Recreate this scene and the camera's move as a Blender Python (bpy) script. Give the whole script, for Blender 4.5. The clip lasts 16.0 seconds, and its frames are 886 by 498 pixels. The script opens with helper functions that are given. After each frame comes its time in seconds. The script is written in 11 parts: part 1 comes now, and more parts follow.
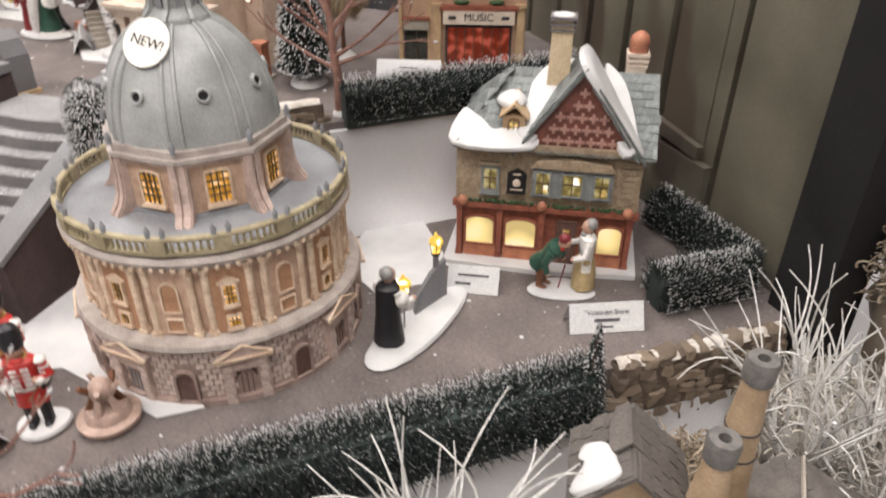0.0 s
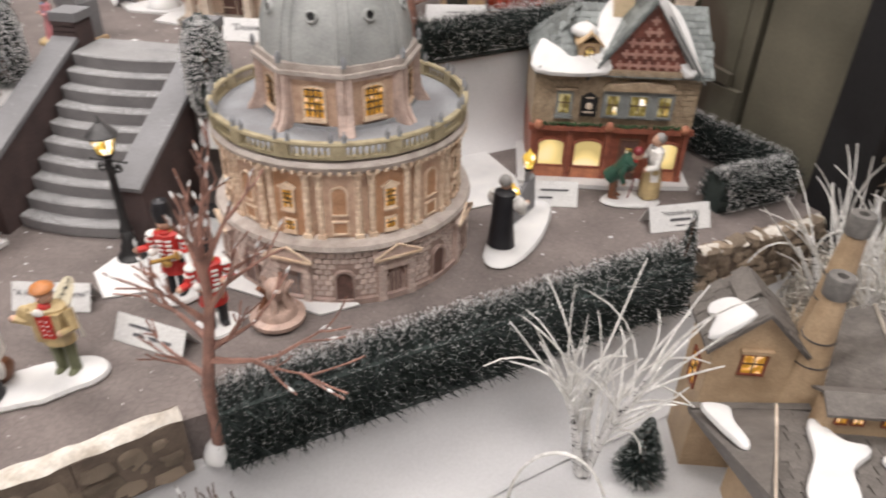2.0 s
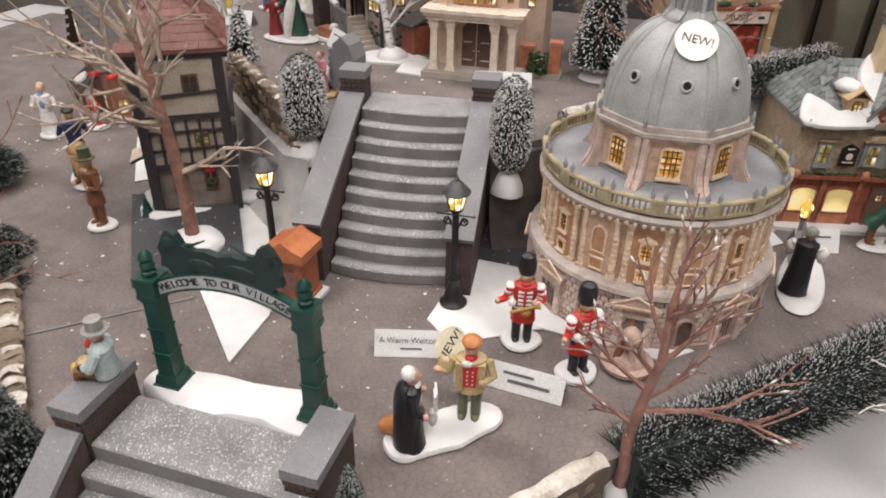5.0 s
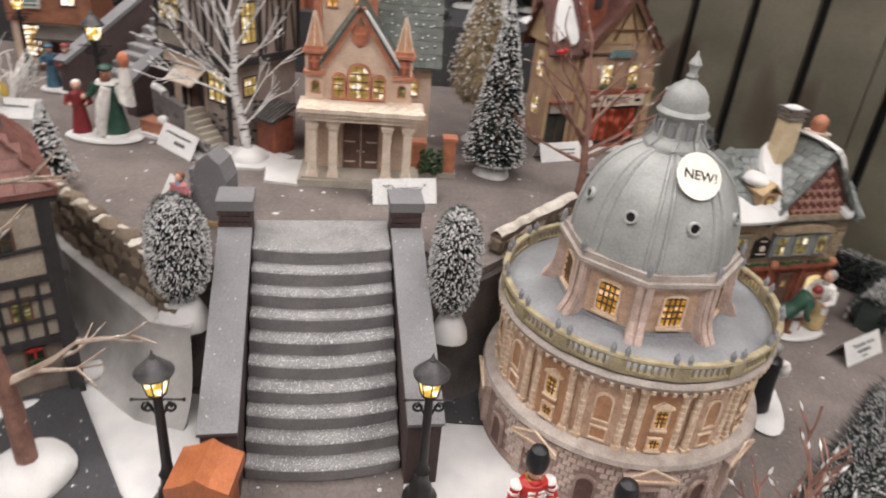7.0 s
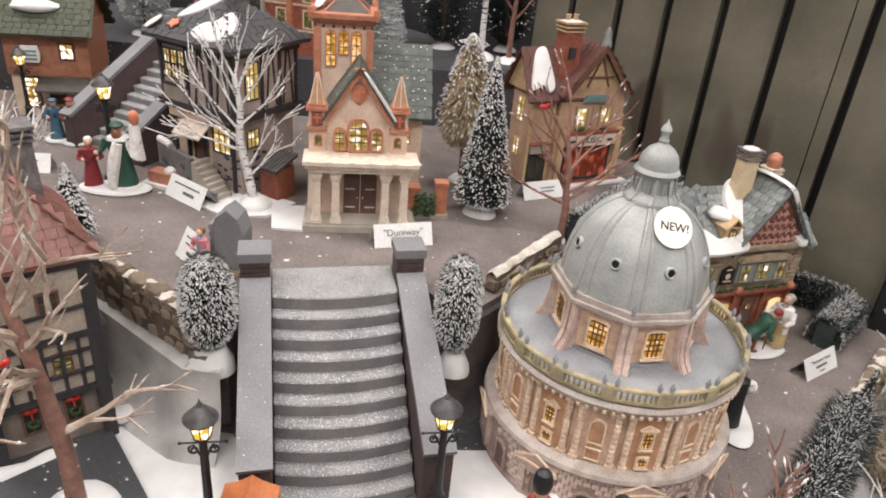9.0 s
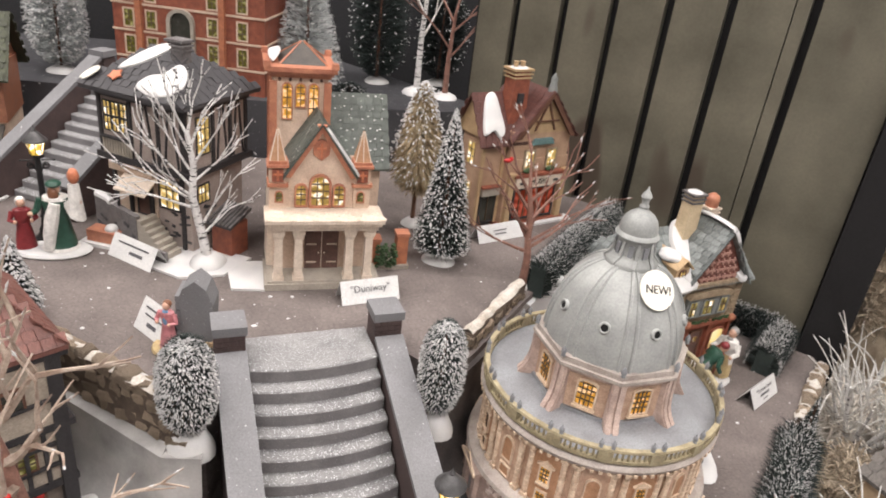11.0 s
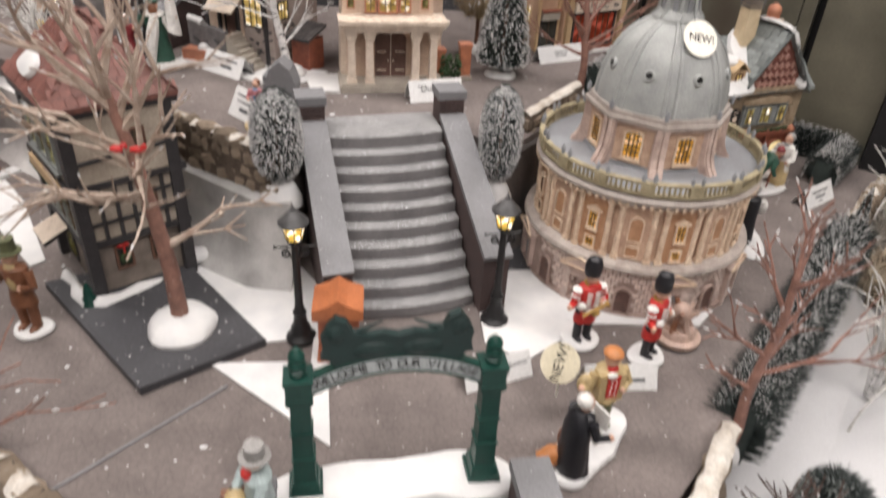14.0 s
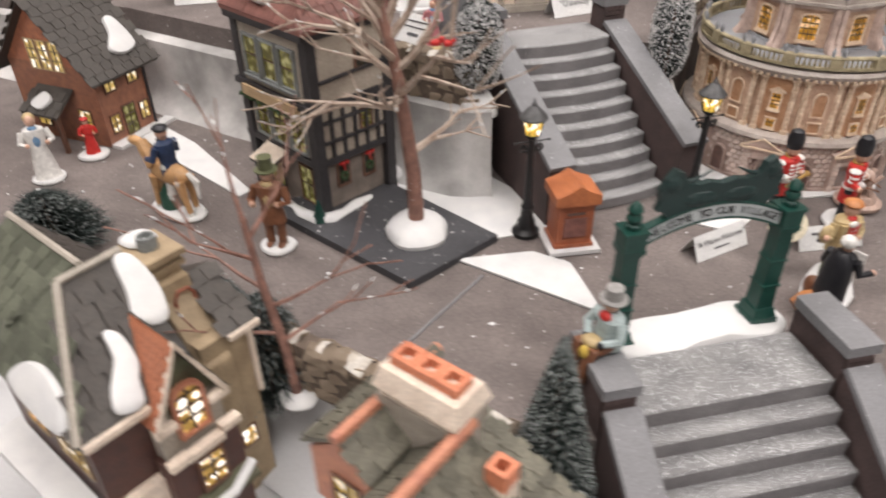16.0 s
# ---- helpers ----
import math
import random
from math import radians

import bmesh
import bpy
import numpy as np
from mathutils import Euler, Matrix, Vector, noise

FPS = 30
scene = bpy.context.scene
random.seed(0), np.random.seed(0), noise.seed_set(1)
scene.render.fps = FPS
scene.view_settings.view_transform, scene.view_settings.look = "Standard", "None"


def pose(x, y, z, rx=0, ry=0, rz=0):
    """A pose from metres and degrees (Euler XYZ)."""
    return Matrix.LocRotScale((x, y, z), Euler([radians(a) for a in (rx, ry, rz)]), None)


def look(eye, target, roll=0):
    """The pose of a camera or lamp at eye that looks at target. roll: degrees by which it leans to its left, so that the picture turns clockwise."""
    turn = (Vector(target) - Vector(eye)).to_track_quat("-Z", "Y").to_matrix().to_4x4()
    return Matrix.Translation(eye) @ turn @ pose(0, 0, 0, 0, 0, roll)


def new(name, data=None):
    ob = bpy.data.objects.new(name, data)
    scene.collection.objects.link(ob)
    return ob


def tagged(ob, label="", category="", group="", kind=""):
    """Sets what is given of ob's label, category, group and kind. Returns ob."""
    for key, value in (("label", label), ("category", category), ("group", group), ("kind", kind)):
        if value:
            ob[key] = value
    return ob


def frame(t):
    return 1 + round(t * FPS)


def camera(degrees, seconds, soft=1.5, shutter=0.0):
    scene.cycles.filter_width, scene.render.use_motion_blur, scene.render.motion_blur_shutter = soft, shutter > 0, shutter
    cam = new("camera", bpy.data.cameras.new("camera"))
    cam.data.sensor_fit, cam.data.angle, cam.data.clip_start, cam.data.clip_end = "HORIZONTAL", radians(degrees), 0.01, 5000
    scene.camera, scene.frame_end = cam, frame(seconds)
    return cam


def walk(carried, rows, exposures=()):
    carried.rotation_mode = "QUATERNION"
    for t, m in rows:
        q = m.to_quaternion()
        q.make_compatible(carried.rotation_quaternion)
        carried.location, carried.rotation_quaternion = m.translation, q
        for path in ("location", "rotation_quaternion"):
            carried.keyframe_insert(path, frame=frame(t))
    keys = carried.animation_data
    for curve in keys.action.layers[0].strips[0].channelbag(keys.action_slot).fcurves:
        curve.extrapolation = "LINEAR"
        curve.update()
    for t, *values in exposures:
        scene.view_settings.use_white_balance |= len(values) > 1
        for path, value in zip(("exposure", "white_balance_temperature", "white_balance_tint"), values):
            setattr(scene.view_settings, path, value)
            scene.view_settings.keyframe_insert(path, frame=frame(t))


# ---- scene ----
cam = camera(64.7, 16.0, 1.9, 0.5)
PATH = [
    (0, (0.024, 0.049, 0.3), (-0.653, 1.608, -0.753), 0.3),
    (0.5, (-0.026, 0.023, 0.324), (-0.52, 1.673, -0.693), -0.2),
    (1, (-0.063, -0.011, 0.326), (-0.416, 1.687, -0.67), 0.7),
    (1.5, (-0.082, -0.049, 0.294), (-0.354, 1.602, -0.802), 2.3),
    (2, (-0.076, -0.066, 0.285), (-0.525, 1.547, -0.81), 1.7),
    (2.5, (-0.105, -0.084, 0.292), (-0.677, 1.498, -0.789), 1.4),
    (3, (-0.167, -0.107, 0.299), (-0.687, 1.498, -0.774), 0.4),
    (3.5, (-0.215, -0.126, 0.3), (-0.704, 1.5, -0.758), 2.3),
    (4, (-0.265, -0.14, 0.295), (-0.779, 1.478, -0.762), 2.8),
    (4.2, (-0.273, -0.147, 0.297), (-0.801, 1.472, -0.752), 2.4),
    (6.3, (-0.349, -0.074, 0.331), (-0.674, 1.595, -0.721), 1.0),
    (6.5, (-0.378, -0.037, 0.324), (-0.596, 1.687, -0.666), 4.4),
    (7, (-0.423, -0.025, 0.333), (-0.291, 1.729, -0.62), 5.7),
    (7.5, (-0.466, -0.049, 0.34), (-0.178, 1.666, -0.648), 5.0),
    (8, (-0.477, -0.052, 0.36), (-0.195, 1.678, -0.603), 5.2),
    (8.5, (-0.475, -0.055, 0.375), (-0.209, 1.708, -0.53), 6.4),
    (9, (-0.452, -0.057, 0.374), (-0.233, 1.709, -0.538), 5.3),
    (9.5, (-0.446, -0.052, 0.38), (-0.308, 1.715, -0.547), 5.1),
    (10, (-0.456, -0.044, 0.398), (-0.231, 1.732, -0.493), 6.5),
    (10.2, (-0.471, -0.035, 0.404), (-0.148, 1.731, -0.476), 5.7),
    (12.3, (-0.52, -0.026, 0.405), (0.053, 1.683, -0.463), 8.2),
    (12.5, (-0.516, -0.033, 0.409), (0.06, 1.677, -0.453), 8.0),
    (13, (-0.531, -0.068, 0.38), (0.049, 1.616, -0.53), 7.9),
    (13.5, (-0.531, -0.099, 0.353), (-0.104, 1.605, -0.602), 6.2),
    (14, (-0.511, -0.135, 0.323), (-0.228, 1.538, -0.736), 3.4),
    (14.5, (-0.502, -0.157, 0.294), (-0.273, 1.435, -0.895), 2.8),
    (15, (-0.529, -0.169, 0.283), (-0.355, 1.404, -0.94), 2.3),
    (15.5, (-0.603, -0.179, 0.287), (-0.359, 1.422, -0.887), 0.3),
    (16, (-0.697, -0.162, 0.297), (-0.354, 1.443, -0.846), -0.5),
]
walk(cam, [(t, look(eye, target, roll)) for t, eye, target, roll in PATH], [(0, 0.15), (0.5, 0.12), (1.5, 0.1), (2.5, -0.02), (4.0, -0.08), (6.5, -0.15), (7.5, -0.06), (8.5, 0.06), (12.5, 0.18), (13.5, 0.07), (14.0, -0.08), (15.0, -0.19), (15.5, -0.18), (16.0, -0.06)])

# ---- light ----
world = bpy.data.worlds.new("shop_air")
scene.world = world
world.use_nodes = True
world.node_tree.nodes["Background"].inputs[0].default_value = (0.9, 0.885, 1.0, 1)
world.node_tree.nodes["Background"].inputs[1].default_value = 0.25


def ceiling_lamp(x, y, z, sx, sy, power):
    lamp = bpy.data.lights.new("ceiling_lamp", "AREA")
    lamp.shape, lamp.size, lamp.size_y, lamp.energy, lamp.color = "RECTANGLE", sx, sy, power, (0.982, 0.915, 0.882)
    ob = new("ceiling_lamp", lamp)
    ob.location = (x, y, z)
    return ob


for lx, ly, lp in ((-1.3, -0.5, 27), (0.3, -0.5, 27), (-1.3, 0.9, 27), (0.2, 0.75, 22), (-0.5, -1.9, 24)):
    ceiling_lamp(lx, ly, 1.72, 1.15, 0.55, lp)


# ---- materials ----
def node_mat(name, c1, c2=None, rough=0.6, scale=90.0, fine=900.0, bump=0.3, dist=0.0006, metal=0.0, spec=0.4,
             speck=0.0, speck_scale=900.0, speck_col=(0.82, 0.82, 0.8), rand=0.0, cell=0.0, band=None, cell_dark=0.75, grain=1.0):
    """A procedural surface: two colours mixed by a coarse noise, a fine grain, relief, optional snow specks, cells or bands."""
    m = bpy.data.materials.new(name)
    m.use_nodes = True
    nt = m.node_tree
    n, l = nt.nodes, nt.links
    bsdf = n["Principled BSDF"]
    c2 = c2 or tuple(v * 0.7 for v in c1)
    tc = n.new("ShaderNodeTexCoord")
    big = n.new("ShaderNodeTexNoise")
    big.inputs["Scale"].default_value, big.inputs["Detail"].default_value = scale, 5
    l.new(tc.outputs["Object"], big.inputs["Vector"])
    small = n.new("ShaderNodeTexNoise")
    small.inputs["Scale"].default_value, small.inputs["Detail"].default_value = fine, 3
    l.new(tc.outputs["Object"], small.inputs["Vector"])
    ramp = n.new("ShaderNodeValToRGB")
    ramp.color_ramp.elements[0].position, ramp.color_ramp.elements[1].position = 0.32, 0.68
    ramp.color_ramp.elements[0].color, ramp.color_ramp.elements[1].color = (*c2, 1), (*c1, 1)
    l.new(big.outputs["Fac"], ramp.inputs["Fac"])
    colour = ramp.outputs["Color"]

    def mapped(sock, a, b, c, d):
        mr = n.new("ShaderNodeMapRange")
        for i, v in enumerate((a, b, c, d), 1):
            mr.inputs[i].default_value = v
        l.new(sock, mr.inputs[0])
        return mr.outputs[0]

    def scaled(col, fac):
        vm = n.new("ShaderNodeVectorMath")
        vm.operation = "SCALE"
        l.new(col, vm.inputs[0])
        l.new(fac, vm.inputs["Scale"])
        return vm.outputs[0]

    def mixed(fac, a, rgb):
        mx = n.new("ShaderNodeMix")
        mx.data_type = "RGBA"
        l.new(fac, mx.inputs["Factor"])
        l.new(a, mx.inputs["A"])
        mx.inputs["B"].default_value = (*rgb, 1)
        return mx.outputs["Result"]

    colour = scaled(colour, mapped(small.outputs["Fac"], 0.3, 0.7, 1 - 0.18 * grain, 1 + 0.14 * grain))
    if rand:
        info = n.new("ShaderNodeObjectInfo")
        colour = scaled(colour, mapped(info.outputs["Random"], 0, 1, 1 - rand, 1 + rand))
        geo = n.new("ShaderNodeNewGeometry")
        colour = scaled(colour, mapped(geo.outputs["Random Per Island"], 0, 1, 1 - rand, 1 + rand))
    height = small.outputs["Fac"]
    if cell:
        vor = n.new("ShaderNodeTexVoronoi")
        vor.feature = "DISTANCE_TO_EDGE"
        vor.inputs["Scale"].default_value = cell
        l.new(tc.outputs["Object"], vor.inputs["Vector"])
        edge = mapped(vor.outputs["Distance"], 0.0, 0.12, 0.0, 1.0)
        colour = scaled(colour, mapped(edge, 0, 1, cell_dark, 1.02))
        add = n.new("ShaderNodeMath")
        l.new(edge, add.inputs[0])
        l.new(small.outputs["Fac"], add.inputs[1])
        height = add.outputs[0]
    if band:
        wave = n.new("ShaderNodeTexNoise")
        wave.inputs["Scale"].default_value, wave.inputs["Detail"].default_value = band[1], 2
        mp = n.new("ShaderNodeMapping")
        mp.inputs["Scale"].default_value = band[2]
        l.new(tc.outputs["Object"], mp.inputs["Vector"])
        l.new(mp.outputs[0], wave.inputs["Vector"])
        colour = mixed(mapped(wave.outputs["Fac"], band[3], band[3] + 0.05, 0, 1), colour, band[0])
    if speck:
        sp = n.new("ShaderNodeTexNoise")
        sp.inputs["Scale"].default_value, sp.inputs["Detail"].default_value = speck_scale, 2
        l.new(tc.outputs["Object"], sp.inputs["Vector"])
        colour = mixed(mapped(sp.outputs["Fac"], 0.72 - 0.3 * speck, 0.8 - 0.3 * speck, 0, 0.85), colour, speck_col)
    l.new(colour, bsdf.inputs["Base Color"])
    bp = n.new("ShaderNodeBump")
    bp.inputs["Strength"].default_value, bp.inputs["Distance"].default_value = bump, dist
    l.new(height, bp.inputs["Height"])
    l.new(bp.outputs["Normal"], bsdf.inputs["Normal"])
    l.new(mapped(big.outputs["Fac"], 0.3, 0.7, max(0.05, rough - 0.1), min(1, rough + 0.1)), bsdf.inputs["Roughness"])
    bsdf.inputs["Metallic"].default_value = metal
    bsdf.inputs["Specular IOR Level"].default_value = spec
    return m


def glow_mat(name, colour, strength, dim=0.35, scale=150.0, white=0.75, spread=(0.42, 0.56, 0.68)):
    """A lit pane: an even dim glow, and bright patches where the bulb stands behind the glass."""
    m = bpy.data.materials.new(name)
    m.use_nodes = True
    nt = m.node_tree
    l = nt.links
    bsdf = nt.nodes["Principled BSDF"]
    tc = nt.nodes.new("ShaderNodeTexCoord")
    noise_node = nt.nodes.new("ShaderNodeTexNoise")
    noise_node.inputs["Scale"].default_value = scale
    noise_node.inputs["Detail"].default_value = 0.0
    l.new(tc.outputs["Object"], noise_node.inputs["Vector"])
    ramp = nt.nodes.new("ShaderNodeValToRGB")
    e = ramp.color_ramp.elements
    hot = [min(1.0, c + (1 - c) * white) for c in colour]
    e[0].position, e[0].color = spread[0], (*[c * dim * 0.75 for c in colour], 1)
    e[1].position, e[1].color = spread[2], (*hot, 1)
    mid = ramp.color_ramp.elements.new(spread[1])
    mid.color = (*[c * (dim + 0.2) for c in colour], 1)
    l.new(noise_node.outputs["Fac"], ramp.inputs[0])
    l.new(ramp.outputs[0], bsdf.inputs["Emission Color"])
    bsdf.inputs["Emission Strength"].default_value = strength
    bsdf.inputs["Base Color"].default_value = (*[v * 0.1 for v in colour], 1)
    bsdf.inputs["Roughness"].default_value = 0.2
    return m


M = {}
M["snow"] = node_mat("snow_paint", (0.66, 0.655, 0.645), (0.57, 0.57, 0.575), 0.55, 60, 1200, 0.25, 0.0005, grain=0.3)
M["snow_fluff"] = node_mat("snow_flock", (0.72, 0.72, 0.71), (0.55, 0.55, 0.56), 0.9, 160, 1500, 0.6, 0.0008)
M["plaza"] = node_mat("cobbled_mat", (0.182, 0.155, 0.146), (0.122, 0.103, 0.097), 0.9, 30, 420, 0.45, 0.0006, speck=0.05, speck_scale=300, cell=170, cell_dark=0.9, grain=0.7)
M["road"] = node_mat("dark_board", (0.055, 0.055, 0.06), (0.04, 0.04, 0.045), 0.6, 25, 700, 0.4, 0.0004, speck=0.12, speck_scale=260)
M["board_edge"] = node_mat("board_edge", (0.17, 0.12, 0.08), None, 0.8)
M["sheet"] = node_mat("snow_sheet", (0.57, 0.57, 0.575), (0.47, 0.47, 0.48), 0.9, 7, 500, 0.12, 0.0005, grain=0.25)
M["bank"] = node_mat("sprayed_foam_bank", (0.60, 0.585, 0.57), (0.2, 0.195, 0.19), 0.85, 16, 500, 0.2, 0.0005, grain=0.3)
# grey foam with the shade beside the steps put into its colour
M["foam_dark"] = node_mat("shaded_foam", (0.13, 0.112, 0.105), (0.05, 0.043, 0.042), 0.9, 30, 600)
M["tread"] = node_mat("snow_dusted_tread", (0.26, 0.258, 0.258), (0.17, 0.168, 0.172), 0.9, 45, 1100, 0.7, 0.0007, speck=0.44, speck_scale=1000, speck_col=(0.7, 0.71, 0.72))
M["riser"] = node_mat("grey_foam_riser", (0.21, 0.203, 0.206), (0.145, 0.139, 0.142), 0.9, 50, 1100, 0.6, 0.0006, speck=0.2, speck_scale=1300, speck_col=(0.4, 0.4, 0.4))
M["cap"] = node_mat("grey_coping", (0.21, 0.21, 0.22), (0.165, 0.165, 0.172), 0.7, 30, 900, 0.25, 0.0003, speck=0.04, speck_scale=500)
M["plinth_brown"] = node_mat("brown_foam_brick", (0.085, 0.058, 0.055), (0.055, 0.038, 0.037), 0.85, 60, 700, 0.5)
M["rock"] = node_mat("stone_wall_rock", (0.50, 0.405, 0.305), (0.25, 0.185, 0.135), 0.85, 70, 600, 0.9, 0.0012, rand=0.35)
M["rock_core"] = node_mat("wall_filling", (0.16, 0.122, 0.094), (0.085, 0.064, 0.05), 0.9, 90, 700, 0.8)
M["riser_pale"] = node_mat("pale_foam_riser", (0.235, 0.228, 0.235), (0.165, 0.158, 0.165), 0.9, 50, 1100, 0.6, 0.0006, speck=0.2, speck_scale=1300, speck_col=(0.45, 0.45, 0.46))
M["needle"] = node_mat("bristle_green", (0.036, 0.048, 0.045), (0.017, 0.025, 0.024), 0.6, 60, 500, rand=0.3)
M["needle_gold"] = node_mat("bristle_gold", (0.40, 0.32, 0.2), (0.2, 0.14, 0.08), 0.5, 60, 500, rand=0.3)
M["needle_white"] = node_mat("bristle_frost", (0.50, 0.52, 0.52), (0.30, 0.325, 0.325), 0.6, 60, 500, rand=0.3)
M["brown_twig"] = node_mat("brown_twig", (0.31, 0.165, 0.128), (0.165, 0.088, 0.07), 0.55, 120, 900, 0.5, speck=0.06, speck_scale=300)
M["dark_twig"] = node_mat("dark_twig", (0.12, 0.08, 0.066), (0.07, 0.045, 0.038), 0.6, 120, 900, 0.5)
M["tan_twig"] = node_mat("tan_twig", (0.51, 0.425, 0.355), (0.28, 0.2, 0.155), 0.6, 120, 900, 0.5, speck=0.1, speck_scale=260)
M["birch"] = node_mat("birch_bark", (0.72, 0.71, 0.7), (0.55, 0.54, 0.53), 0.6, 90, 900, 0.4, band=((0.035, 0.033, 0.032), 120, (1, 1, 4.5), 0.585))
M["white_twig"] = node_mat("white_twig", (0.74, 0.73, 0.71), (0.5, 0.49, 0.46), 0.6, 150, 900, 0.4)
M["iron"] = node_mat("black_iron_paint", (0.02, 0.02, 0.021), (0.012, 0.012, 0.013), 0.38, 120, 900, 0.2)
M["iron_grey"] = node_mat("worn_grey_iron", (0.085, 0.083, 0.085), (0.03, 0.03, 0.031), 0.42, 150, 900, 0.25)
M["amber"] = glow_mat("amber_lamp_glass", (1.0, 0.62, 0.1), 2.0, 0.55, 200)
M["card"] = node_mat("white_card", (0.70, 0.70, 0.69), (0.64, 0.64, 0.64), 0.5, 40, 900, 0.1, 0.0002)
M["glazing"] = node_mat("dark_glazing_bar", (0.105, 0.065, 0.035), (0.06, 0.036, 0.022), 0.5)
M["ink"] = node_mat("grey_ink", (0.12, 0.12, 0.13), None, 0.6)
M["black"] = node_mat("black_paint", (0.012, 0.012, 0.013), None, 0.45)


def bm_new():
    return bmesh.new()


def put(name, bm, mats, parent=None, label="", smooth=False, bevel=0.0):
    """Links a bmesh as one mesh object."""
    if bevel:
        sharp = [e for e in bm.edges if len(e.link_faces) == 2 and e.calc_face_angle(0) > 0.6]
        if sharp:
            bmesh.ops.bevel(bm, geom=sharp, offset=bevel, segments=1, affect="EDGES", clamp_overlap=True)
    me = bpy.data.meshes.new(name)
    bm.normal_update()
    bm.to_mesh(me)
    bm.free()
    for m in (mats if isinstance(mats, (list, tuple)) else [mats]):
        me.materials.append(M[m] if isinstance(m, str) else m)
    if smooth:
        me.shade_smooth()
        me.set_sharp_from_angle(angle=radians(42))
    ob = new(name, me)
    if parent:
        ob.parent = parent
    if label:
        ob["label"] = label
    return ob


def part(name, bm, material, parent, label="", smooth=False, bevel=0.0):
    return put(name, bm, material, parent, label, smooth, bevel)


def thing(name, label, category, x=0, y=0, z=0, rz=0, group="", kind="", scale=1.0):
    ob = new(name)
    ob.empty_display_size = 0.01
    ob.matrix_basis = pose(x, y, z, 0, 0, rz) @ Matrix.Scale(scale, 4)
    return tagged(ob, label, category, group, kind)


def box(bm, x, y, z, sx, sy, sz, rz=0, mi=0, top=(1, 1), m=None):
    """A box whose base is centred at x, y, z; top shrinks its upper end."""
    r = Matrix.Rotation(radians(rz), 4, "Z")
    v = []
    for k in (0, 1):
        fx, fy = (1, 1) if k == 0 else top
        for a, b in ((-1, -1), (1, -1), (1, 1), (-1, 1)):
            p = r @ Vector((a * sx / 2 * fx, b * sy / 2 * fy, k * sz)) + Vector((x, y, z))
            v.append(bm.verts.new(m @ p if m else p))
    for q in ((3, 2, 1, 0), (4, 5, 6, 7), (0, 1, 5, 4), (1, 2, 6, 5), (2, 3, 7, 6), (3, 0, 4, 7)):
        bm.faces.new([v[i] for i in q]).material_index = mi


def prism(bm, pts, z0, z1, mi=0, m=None, scale=1.0):
    """A polygon (x, y) anticlockwise, raised from z0 to z1."""
    cx, cy = sum(p[0] for p in pts) / len(pts), sum(p[1] for p in pts) / len(pts)
    low = [Vector((p[0], p[1], z0)) for p in pts]
    high = [Vector((cx + (p[0] - cx) * scale, cy + (p[1] - cy) * scale, z1)) for p in pts]
    a = [bm.verts.new(m @ p if m else p) for p in low]
    b = [bm.verts.new(m @ p if m else p) for p in high]
    n = len(pts)
    bm.faces.new(b).material_index = mi
    bm.faces.new(a[::-1]).material_index = mi
    for i in range(n):
        bm.faces.new((a[i], a[(i + 1) % n], b[(i + 1) % n], b[i])).material_index = mi


def slab(bm, pts, d, mi=0):
    """A flat polygon in space, thickened by the vector d."""
    d = Vector(d)
    a = [bm.verts.new(Vector(p)) for p in pts]
    b = [bm.verts.new(Vector(p) + d) for p in pts]
    n = len(pts)
    bm.faces.new(b).material_index = mi
    bm.faces.new(a[::-1]).material_index = mi
    for i in range(n):
        bm.faces.new((a[i], a[(i + 1) % n], b[(i + 1) % n], b[i])).material_index = mi


def lathe(bm, prof, n=24, x=0, y=0, mi=0, m=None, wave=None, closed=False):
    """A profile of (radius, height) turned about the upright."""
    rings = []
    for r, z in prof:
        ring = []
        for i in range(n):
            a = 2 * math.pi * i / n
            rr = max(r, 1e-5) * (wave(a) if wave else 1)
            p = Vector((x + rr * math.cos(a), y + rr * math.sin(a), z))
            ring.append(bm.verts.new(m @ p if m else p))
        rings.append(ring)
    for a, b in zip(rings, rings[1:] + (rings[:1] if closed else [])):
        for i in range(n):
            bm.faces.new((a[i], a[(i + 1) % n], b[(i + 1) % n], b[i])).material_index = mi
    if not closed:
        bm.faces.new(rings[0][::-1]).material_index = mi
        bm.faces.new(rings[-1]).material_index = mi


def tube(bm, pts, radii, n=6, mi=0, cap=True):
    pts = [Vector(p) for p in pts]
    rings = []
    side = None
    for i, p in enumerate(pts):
        d = (pts[min(i + 1, len(pts) - 1)] - pts[max(i - 1, 0)]).normalized()
        if side is None:
            side = d.orthogonal().normalized()
        side = (side - d * side.dot(d)).normalized()
        up = d.cross(side)
        r = radii[i] if isinstance(radii, (list, tuple)) else radii
        rings.append([bm.verts.new(p + r * (math.cos(2 * math.pi * k / n) * side + math.sin(2 * math.pi * k / n) * up)) for k in range(n)])
    for a, b in zip(rings, rings[1:]):
        for k in range(n):
            bm.faces.new((a[k], a[(k + 1) % n], b[(k + 1) % n], b[k])).material_index = mi
    if cap:
        bm.faces.new(rings[0][::-1]).material_index = mi
        bm.faces.new(rings[-1]).material_index = mi


